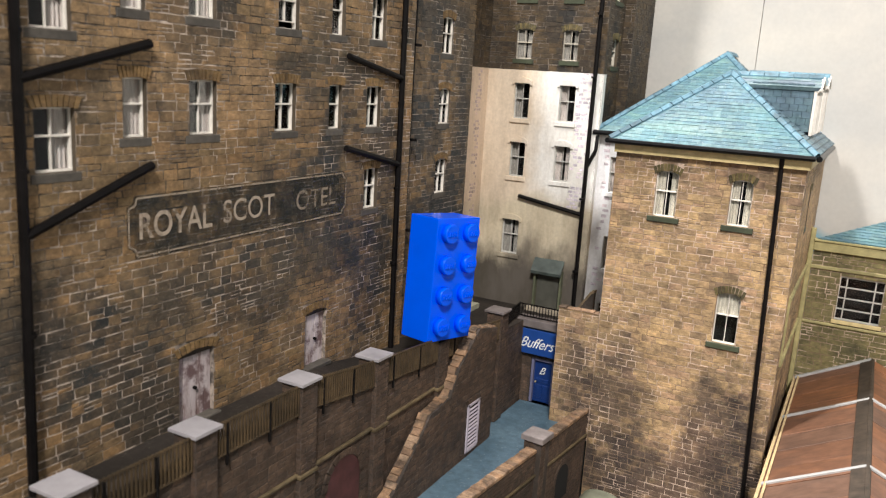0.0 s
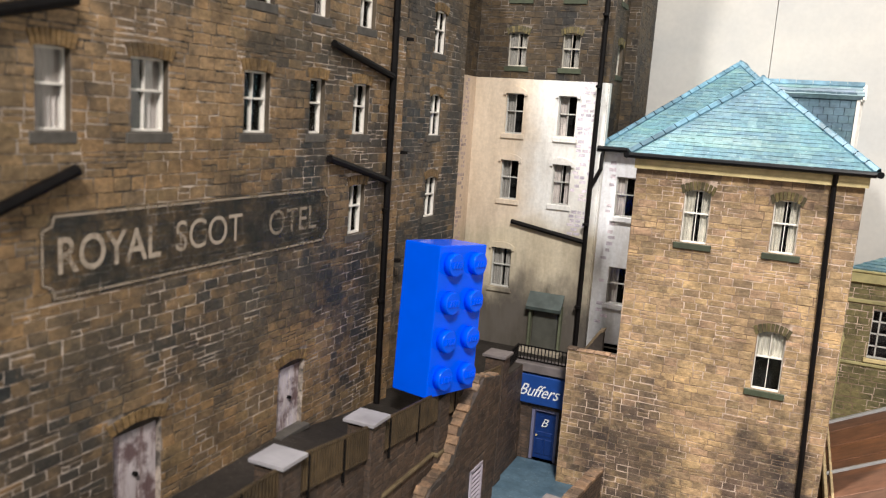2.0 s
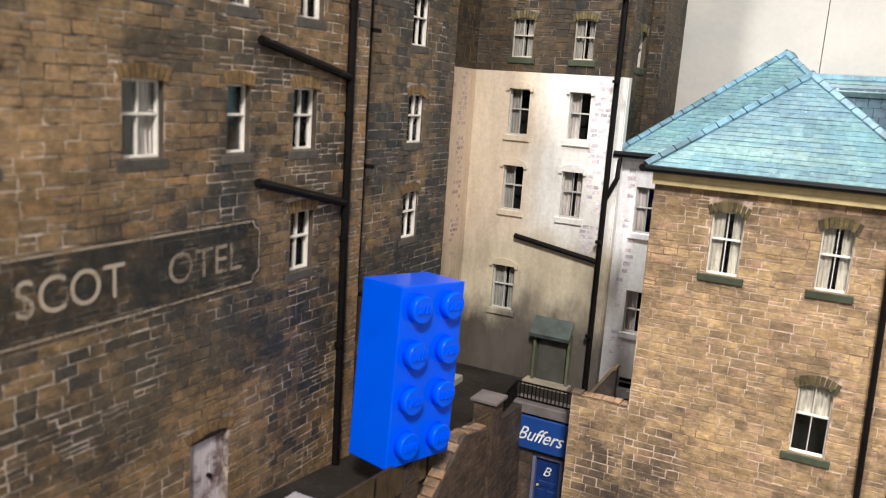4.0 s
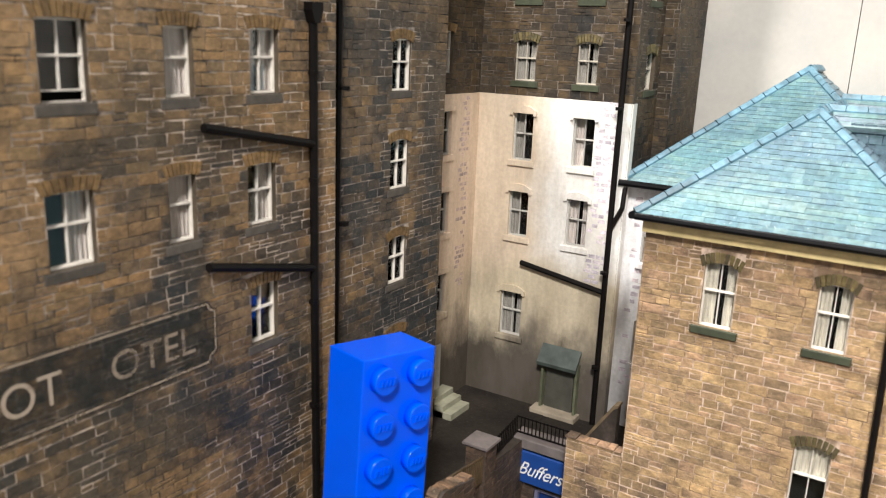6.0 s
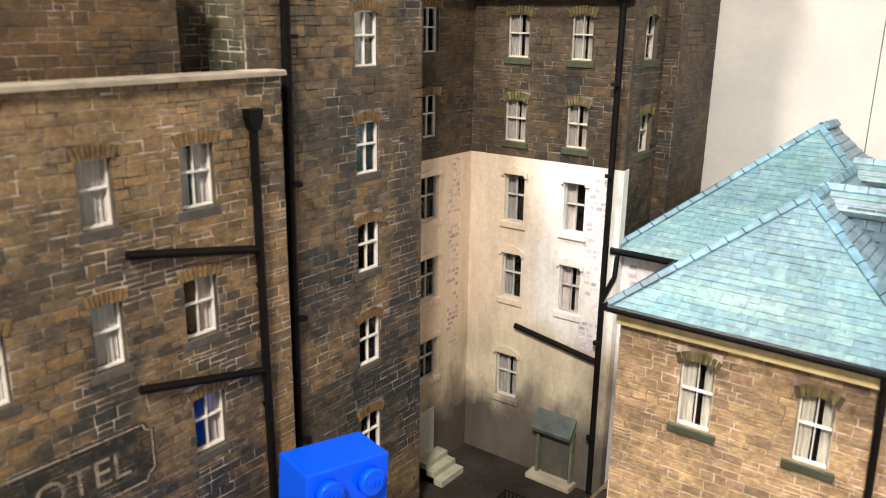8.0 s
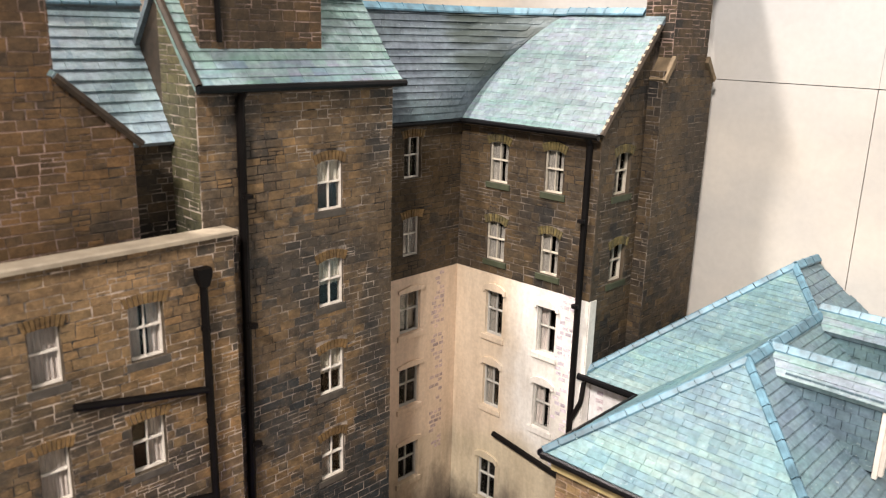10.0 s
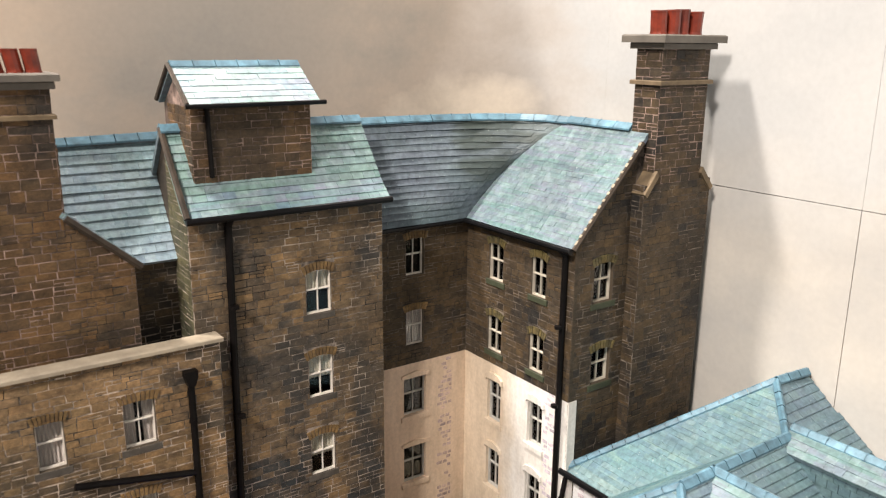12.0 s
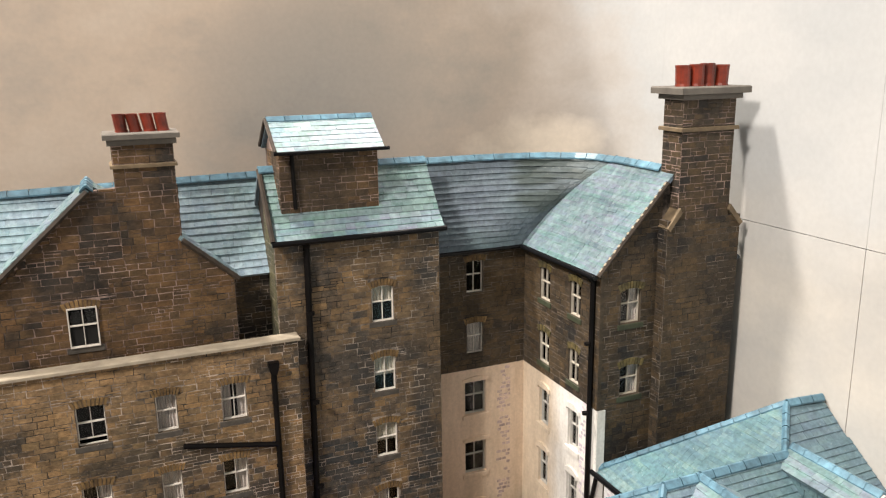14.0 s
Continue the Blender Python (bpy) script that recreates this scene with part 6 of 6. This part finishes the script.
def railing(name_label, a, b, height=4.6, step=0.80, bar=0.25, material=None, legs=True):
    """Iron railings between two points: rails and separate bars."""
    a, b = Vector(a), Vector(b)
    t = thing("railing", a, name_label, "railing", "terrace railings")
    mat = material or m_gold
    for h in (0.35, height - 0.3):
        part("rail", tube(Geo(), [a + Vector((0, 0, h)), b + Vector((0, 0, h))], 0.24, 6), mat, t)
    n = max(2, round((b - a).length / step))
    me = tube(Geo(), [(0, 0, 0.1), (0, 0, height)], bar, 5).data("bar")
    me.materials.append(mat)
    for k in range(n + 1):
        p = a + (b - a) * (k / n)
        ob = new("bar", me)
        ob.parent = t
        ob.matrix_parent_inverse = Matrix.Translation(-t.location)
        ob.location = p * MM
    if legs:
        d = (b - a)
        for s in (0.12, 0.62):
            p = a + d * s
            part("bracket", tube(Geo(), [p + Vector((0.1, 0, height * 0.9)), p + Vector((0.1, 0, -1.8))], 0.3, 6), m_iron, t)
    return t


railing("black iron railings above the pub sign", (-94.4, 235.4, 82.2), (-77.2, 235.4, 82.2), 4.6, 1.0, 0.16, m_iron, False)
railing("black iron railings beside the pub", (-92.6, 219.4, 82.6), (-94.2, 235.0, 82.4), 4.6, 1.1, 0.16, m_iron, False)

# ---- retaining wall with piers along the terrace ----
ret = thing("retaining_wall", (-94, 140, 54), "sooty brown brick retaining wall with string course and blind arches", "wall")
fret = east(-91.8)
heads_y = [(40, 93.0), (125, 92.6), (146, 89.6), (182, 86.6), (213, 82.6), (236, 81.6)]


def wall_top(y):
    for (a, b), (c, d) in zip(heads_y, heads_y[1:]):
        if a <= y <= c:
            return b + (d - b) * (y - a) / (c - a)
    return heads_y[-1][1]


for k, (y0, y1) in enumerate(((40, 119.5), (119.5, 146.2), (146.2, 176.5), (176.5, 215.5), (215.5, 235))):
    z1 = min(wall_top(y0), wall_top(y1))
    stone_wall(ret, fret, y0, y1, 52, z1 - 1.0, [], m_brick, m_mort_b, ((y0 + y1) / 2, 80), gable=[(y0, wall_top(y0)), (y1, wall_top(y1))], seed=121 + k, course=(1.25, 1.9), long=(1.7, 3.8), sneck=0.08, limit=60, thick=4.2)
for y0, y1 in ((103, 117.5), (121.5, 144.2), (148.6, 173.5)):
    part("string_course", rounded(Geo(), fret, y0, y1, 77.2, 77.9, 0.0, 0.7, 0.15), m_string, ret, "pale weathered string course")
for yc in (133.5, 105.0):
    pts = [(yc - 6.2, 54)] + [(yc - 6.2 * math.cos(math.pi * k / 10), 69.0 + 6.0 * math.sin(math.pi * k / 10)) for k in range(11)] + [(yc + 6.2, 54)]
    part("blind_arch", prism(Geo(), fret, pts, 0.0, 0.24), m_mar, ret, "maroon boarded arch infill")
    for k in range(10):
        a, b = math.pi * k / 10 + 0.02, math.pi * (k + 1) / 10 - 0.02
        part("arch_stone", prism(Geo(), fret, [(yc - r * math.cos(t), 69.0 + r * 0.97 * math.sin(t)) for r, t in ((6.2, a), (7.8, a), (7.8, b), (6.2, b))], 0.0, 0.45), m_brick, ret)


def pier(y, top, capped=True, x=-93.2):
    t = thing("wall_pier", (x, y, 54), "brown brick wall pier with a pale flat cap" if capped else "brown brick wall pier without its cap", "pier", "terrace wall piers")
    g = Geo()
    fpz = Face((x, y, 0), (1, 0, 0), (0, 1, 0), (0, 0, 1))
    slab(g, fpz, -2.5, 2.5, -2.5, 2.5, 53.0, top - 0.65)
    shaft = part("shaft", g, m_mort_b, t)
    for f, c in ((east(x + 2.5), y), (south(y - 2.5), x)):
        LATER.append((shaft, f, coursing(random.Random(int(y)), c - 2.5, c + 2.5, 54, top - 1.1, [], course=(0.95, 1.3), long=(1.5, 2.8), sneck=0.0), m_brick, (c, top), 16, int(y)))
    if y < 200:
        part("plinth_moulding", rounded(Geo(), fpz, -2.9, 2.9, -2.9, 2.9, 76.9, 77.7, 0.2), m_string, t)
    if capped:
        part("cap", rounded(Geo(), fpz, -3.15, 3.15, -3.15, 3.15, top - 0.65, top, 0.1), m_cap if y < 200 else m_cap_d, t, "pale card cap" if y < 200 else "weathered grey cap")
    return t


PIERS = [(66.7, 98.0), (91.6, 97.3), (119.5, 97.3), (146.4, 94.6), (215.4, 89.2)]
for y, z in PIERS:
    pier(y, z)
pier(176.4, 90.6, False)
ys = [(66.7, 92.6), (91.6, 92.4), (119.5, 92.4), (146.4, 89.6), (176.4, 86.8), (215.4, 83.4)]
for (a, za), (b, zb) in zip(ys, ys[1:]):
    railing("rusty black iron railings between brick piers", (-91.35, a + 2.7, wall_top(a + 2.7) - 2.4), (-91.35, b - 2.7, wall_top(b - 2.7) - 2.4), 6.6)

# ---- broken wall with a ragged brick top ----
broken = thing("broken_wall", (-89.5, 175, 54), "half-demolished brown brick wall with a ragged brick top", "wall")
fbr = east(-87.6)
prof = [(120, 53.4), (138, 54.0), (149.5, 60.5), (160.5, 69.8), (165.0, 74.0), (175.6, 75.2), (180.0, 82.0), (186.0, 86.6), (191.2, 90.2), (203.0, 87.6)]
louv = (186.2, 193.6, 55.0, 69.4)
stone_wall(broken, fbr, 120, 203, 52.6, 53.4, [], m_brick, m_mort_b, (190, 76), gable=prof + [(203, 87.6)], seed=131, blocked=[(louv[0] - 0.9, louv[1] + 0.9, louv[2], louv[3] + 1.9)], course=(1.25, 1.8), long=(1.7, 3.6), sneck=0.04, thick=3.4)
rng = random.Random(132)
for (a, b), (c, d) in zip(prof[1:], prof[2:]):
    L0 = math.hypot(c - a, d - b)
    n = max(2, round(L0 / 1.9))
    for k in range(n):
        u, v = a + (c - a) * (k + 0.5) / n, b + (d - b) * (k + 0.5) / n
        dirv = Vector((rng.uniform(-0.08, 0.08), c - a, d - b + rng.uniform(-0.12, 0.12) * L0)).normalized()
        dirv = Vector((0, dirv.y, dirv.z)).normalized()
        up = Vector((1, 0, 0)).cross(dirv)
        if up.z < 0:
            up = -up
        fq = Face((-89.3 + rng.uniform(-0.2, 0.2), u, v), dirv, (1, 0, 0), up)
        part("coping_brick", rounded(Geo(), fq, -L0 / n / 2 + 0.03, L0 / n / 2 - 0.03, -1.6 + rng.uniform(-0.25, 0.3), 1.15 + rng.uniform(-0.3, 0.3), -0.5, rng.uniform(0.2, 0.6), 0.14), m_cop, broken)
part("end", slab(Geo(), north(203), 87.8, 90.9, 53, 87.0, 0.0, 0.3), m_brick, broken)
lintel(broken, fbr, (louv[0] + louv[1]) / 2, louv[3] + 0.1, louv[1] - louv[0], 0.1, 1.5, m_brick)
lv = part("louvre_door", slab(Geo(), fbr, louv[0], louv[1], louv[2], louv[3], 0.0, 0.1), m_core, broken, "lilac slatted louvre door")
for a, b, c, d in ((louv[0], louv[0] + 0.7, louv[2], louv[3]), (louv[1] - 0.7, louv[1], louv[2], louv[3]), (louv[0], louv[1], louv[3] - 0.7, louv[3]), (louv[0], louv[1], louv[2], louv[2] + 0.7)):
    part("louvre_frame", slab(Geo(), fbr, a, b, c, d, 0.1, 0.5, 0.04), m_louvre, lv)
n = 11
for k in range(n):
    v = louv[2] + 0.9 + (louv[3] - louv[2] - 1.8) * k / n
    part("slat", prism(Geo(), Face((-87.6, louv[0] + 0.7, v), (1, 0, 0), (0, 0, 1), (0, -1, 0)), [(0.1, 0.30), (0.45, 0.0), (0.45, 0.14), (0.1, 0.44)], -(louv[1] - louv[0] - 1.4), 0.0), m_louvre, lv)

# ---- low wall on the other side of the street ----
kerb = thing("street_wall", (-72, 190, 54), "low brown brick street wall with ragged coping", "wall")
fk = Face((-87.6, 0, 0), (0.1, 1, 0), (0, 0, 1), (1, -0.1, 0))
for u0, u1, z1, s in ((150, 192.4, 59.2, 141), (197.4, 226.4, 59.8, 142)):
    part("string_course", rounded(Geo(), fk, u0, u1, 51.7, 52.4, 0.0, 0.6, 0.15), m_string, kerb, "pale weathered string course")
    stone_wall(kerb, fk, u0, u1, 20, z1, [], m_brick, m_mort_b, (200, 54), seed=s, course=(0.95, 1.3), long=(1.4, 2.8), sneck=0.04, thick=2.6, limit=70)
    rng = random.Random(s)
    u = u0
    while u < u1 - 0.5:
        w = min(rng.uniform(1.6, 2.6), u1 - u)
        part("coping_brick", rounded(Geo(), Face(fk.p(0, z1, -2.8), fk.u, fk.w, (0, 0, 1)), u + 0.05, u + w - 0.05, 0.0, 3.2, -0.2, rng.uniform(0.6, 1.0), 0.2), m_cop, kerb)
        u += w
pk = thing("wall_pier", (-69, 194, 42), "brown brick street wall pier with a grey cap", "pier", "terrace wall piers")
fpk = Face((fk.p(195, 0, -1.2).x, 194, 0), (1, -0.1, 0), (0.1, 1, 0), (0, 0, 1))
sh = part("shaft", slab(Geo(), fpk, -2.6, 2.6, -2.6, 2.6, 20, 62), m_mort_b, pk)
cx = fpk.o.x
LATER.append((sh, south(191.4), coursing(random.Random(145), cx - 2.6, cx + 2.6, 42, 61.8, [], course=(0.95, 1.3), long=(1.5, 2.8), sneck=0.0), m_brick, (cx, 60), 60, 145))
LATER.append((sh, east(cx + 2.6), coursing(random.Random(146), 191.4, 196.6, 42, 61.8, [], course=(0.95, 1.3), long=(1.5, 2.8), sneck=0.0), m_brick, (194, 60), 60, 146))
part("cap", rounded(Geo(), fpk, -3.3, 3.3, -3.3, 3.3, 61.8, 63.4, 0.2), m_cap_d, pk)
pts = [(-4.0, 0)] + [(-4.0 * math.cos(math.pi * k / 8), 7.0 + 4.0 * math.sin(math.pi * k / 8)) for k in range(9)] + [(4.0, 0)]
# Black infill stands in for the shaded recess of the arch.
part("blind_arch", prism(Geo(), fk, [(211 + a, 37 + b) for a, b in pts], 0.0, 0.3), m_core, kerb)
part("arch_ring", prism(Geo(), fk, [(211 + a * 1.25, 37 + b * 1.08) for a, b in pts], 0.0, 0.22), m_brick, kerb)

# ---- the van below the corner house ----
van = thing("delivery_van", (-56, 215, 22.5), "grey-green round-roofed van parked below the house", "van")
part("body", rounded(rounded(Geo(), east(-56), 205, 218.6, 24.6, 35.6, -5.8, 0.0, 0.4), east(-56), 205, 218.6, 24.6, 35.6, -0.4, 5.8, 0.4), m_moss, van)
g = Geo()
arc_v = [(-6.1, 35.4)] + [(-6.1 * math.cos(math.pi * k / 10), 35.8 + 2.9 * math.sin(math.pi * k / 10)) for k in range(11)] + [(6.1, 35.4)]
prism(g, Face((-56, 218.9, 0), (1, 0, 0), (0, 0, 1), (0, -1, 0)), arc_v, 0.0, 14.2)
part("roof", g, m_vanroof, van, "grey-green canvas roof")
for y in (208.0, 215.6):
    for x in (-61.2, -51.6):
        wheel = part("wheel", tube(Geo(), [(x, y, 24.5), (x + 0.8, y, 24.5)], 2.0, 16), m_iron, van)
        part("hub", tube(Geo(), [(x - 0.15, y, 24.5), (x + 0.95, y, 24.5)], 0.8, 10), m_lead, wheel)

# ---- goods shed roof and the olive building beside it ----
shed = thing("shed_roof", (0, 230, 42), "red-brown boarded shed roof with zinc battens", "shed")
sx0, sz0, sx1, sz1 = -11.6, 65.0, 9.6, 76.0
fsl = Face((sx0, 0, sz0), (0, 1, 0), (sx1 - sx0, 0, sz1 - sz0), (-(sz1 - sz0), 0, sx1 - sx0))
fsr = Face((sx1, 0, sz1), (0, 1, 0), (21, 0, -9), (9, 0, 21))
LS = math.hypot(sx1 - sx0, sz1 - sz0)
part("sheathing", slab(Geo(), fsl, 120, 283, 0, LS, -1.6, -0.1), m_timberdark, shed)
part("sheathing", slab(Geo(), fsr, 120, 283, 0, 23, -1.6, -0.1), m_timberdark, shed)
y = 120.0
rng = random.Random(151)
while y < 282.5:
    w = min(rng.uniform(10.5, 13.0), 283 - y)
    part("board", rounded(Geo(), fsl, y + 0.13, y + w - 0.13, 0.0, LS - 0.1, -0.1, rng.uniform(0.25, 0.5), 0.1), m_canopy, shed)
    part("board", rounded(Geo(), fsr, y + 0.06, y + w - 0.06, 0.1, 23, -0.1, rng.uniform(0.25, 0.5), 0.1), m_canopy, shed)
    y += w
for y in (147, 195, 243):
    part("batten", rounded(Geo(), fsl, y - 0.55, y + 0.55, 0.0, LS, 0.4, 1.0, 0.15), m_lead, shed)
    part("batten", rounded(Geo(), fsr, y - 0.55, y + 0.55, 0.0, 23, 0.4, 1.0, 0.15), m_lead, shed)
part("ridge_board", rounded(Geo(), fsl, 120, 283, LS - 3.4, LS - 0.1, 0.3, 0.75, 0.1), m_timberdark, shed)
part("ridge_cap", tube(Geo(), [(sx1, 120, sz1 + 0.2), (sx1, 283, sz1 + 0.2)], 0.7, 8), m_timberdark, shed)
part("eave_board", rounded(Geo(), Face((sx0 - 0.2, 0, 0), (0, 1, 0), (0, 0, 1), (-1, 0, 0)), 120, 283, sz0 - 2.4, sz0 + 0.3, 0.0, 0.8, 0.12), m_timber, shed, "pale raw timber eave board")
part("eave_fillet", rounded(Geo(), Face((sx0 + 0.9, 0, sz0 + 0.9), (0, 1, 0), (0, 0, 1), (-1, 0, 0)), 120, 283, -0.3, 0.5, 0.0, 0.6, 0.1), m_timber, shed)
part("flashing", rounded(Geo(), fsl, 281.6, 283.2, 0.0, LS, 0.2, 1.1, 0.2), m_lead, shed)
part("gutter_board", rounded(Geo(), Face((0, 0, 0), (0, 1, 0), (-1, 0, 0), (0, 0, 1)), 225.6, 283.6, 11.9, 14.1, 56.0, 58.6, 0.2), m_plank, shed, "brown plank along the eave")
part("shed_wall", slab(Geo(), south(0), sx0 + 1.5, 29, 18.2, 65.5, -282, -121), m_mort_b, shed)

ol = thing("olive_building", (20, 292, 42), "olive stone building with pale string courses", "building")
fo = south(284.6)
ow = [(-3.4, 9.6, 87.2, 101.8), (21.0, 34.0, 87.2, 101.8)]
part("corner_post", rounded(Geo(), fo, -14.2, -12.7, 18.2, 116.4, -1.0, 0.8, 0.2), m_olband, ol, "pale olive corner post")
stone_wall(ol, fo, -12.6, 60, 18.2, 109.2, ow, m_olive, m_mort_t, (0, 95), seed=161, limit=100)
for a, b, c, d in ow:
    g = Geo()
    slab(g, fo, a, b, c, c + 0.5, -1.2, -0.5)
    slab(g, fo, a, b, d - 0.5, d, -1.2, -0.5)
    for k in (0.0, 0.16, 0.80, 1.0):
        x = a + (b - a) * k
        slab(g, fo, max(a, x - 0.2), min(b, x + 0.2), c + 0.5, d - 0.5, -1.2, -0.6)
    for k in (1, 2, 3):
        v = c + (d - c) * k / 4
        slab(g, fo, a + 0.2, b - 0.2, v - 0.18, v + 0.18, -1.2, -0.6)
    wn2 = part("window", g, m_greyframe, ol, "multi-pane metal window")
    part("pane", slab(Geo(), fo, a, b, c, d, -1.1, -1.02), m_glass, wn2).visible_shadow = False
    part("sill", rounded(Geo(), fo, a - 0.8, b + 0.8, c - 1.2, c, -1.0, 0.8, 0.12), m_fascia, wn2)
for v0, v1, o in ((109.2, 112.2, 0.9), (112.2, 113.0, 1.3), (103.2, 104.4, 0.6), (84.6, 85.6, 0.5)):
    part("string_course", rounded(Geo(), fo, -12.8, 60, v0, v1, -2.0 if v0 > 109 else 0.0, o, 0.2), m_olband, ol, "olive green string course")
core(ol, -11.5, 59, 289, 301, 20, 109)
roof_plane(ol, [(-12, 283.6, 113.1), (60, 283.6, 113.1), (60, 302.5, 119.8), (9, 302.5, 119.8)], m_slate_teal, 2.0, 2.4, (10, 286, 118), seed=162, limit=100)

# ---- the big toy brick that stands on the uncapped pier ----
toy = thing("toy_brick", (-94.2, 177.2, 90.6), "glossy blue plastic toy building brick stood on end", "toy brick")
BW, BD, BHt = 15.8, 9.6, 31.8
tm = pose(-94.2 * MM, 177.2 * MM, 90.7 * MM) @ Matrix.Rotation(radians(-4.0), 4, "X") @ Matrix.Rotation(radians(-15.2), 4, "Z")
fz = Face((0, 0, 0), (0, 1, 0), (0, 0, 1), (1, 0, 0))
g = Geo()
bm = bmesh.new()
bmesh.ops.create_cube(bm, size=1.0)
for v in bm.verts:
    v.co = Vector((v.co.x * BD, v.co.y * BW, (v.co.z + 0.5) * BHt))
bmesh.ops.bevel(bm, geom=list(bm.edges), offset=0.22, segments=2, affect="EDGES", profile=0.5)
body = bpy.data.meshes.new("body")
bm.transform(Matrix.Scale(MM, 4))
bm.to_mesh(body)
bm.free()


def toy_part(name, me, parent):
    me.materials.append(m_blue)
    ob = new(name, me)
    ob.parent = parent
    if parent is toy:
        ob.matrix_parent_inverse = Matrix.Translation(-toy.location) @ tm
    return ob


tb = toy_part("body", body, toy)
g = Geo()
prof = [(0.0, 2.42), (1.45, 2.40), (1.62, 2.34), (1.7, 2.2)]
sides = 28
pts = [(w, r * math.cos(2 * math.pi * k / sides), r * math.sin(2 * math.pi * k / sides)) for w, r in prof for k in range(sides)]
q = [(i * sides + k, i * sides + (k + 1) % sides, (i + 1) * sides + (k + 1) % sides, (i + 1) * sides + k) for i in range(3) for k in range(sides)] + [tuple(3 * sides + k for k in range(sides)), tuple(sides - 1 - k for k in range(sides))]
g.add(pts, q)
stud = g.data("stud")
stud.materials.append(m_blue)
# plain raised strokes, four on each stud
mark = prism(Geo(), Face((1.7, 0, 0), (0, 1, 0), (0, 0, 1), (1, 0, 0)), [(-0.32, -0.6), (0.18, -0.6), (0.38, 0.6), (-0.12, 0.6)], -0.02, 0.32).data("mark")
mark.materials.append(m_blue)
for i in range(2):
    for j in range(4):
        ob = new("stud", stud)
        ob.parent = tb
        ob.location = Vector((BD / 2 - 0.02, (i - 0.5) * 8.0, BHt / 2 + (j - 1.5) * 8.0)) * MM
        for k in range(4):
            mk = new("mark", mark)
            mk.parent = tb
            mk.location = ob.location + Vector((0, (-1.25 + k * 0.85) * MM, 0))
for p in stud.polygons:
    p.use_smooth = len(p.vertices) == 4

# ---- the single stones and slates, last ----
for item in LATER:
    if len(item) == 7:
        wall, f, rects, material, near, limit, seed = item
        nm = "brick" if material is m_brick else "stone"
        lay_stones(wall, f, rects, material, near, limit=limit, seed=seed, name=nm)
    else:
        lay_slates(*item)
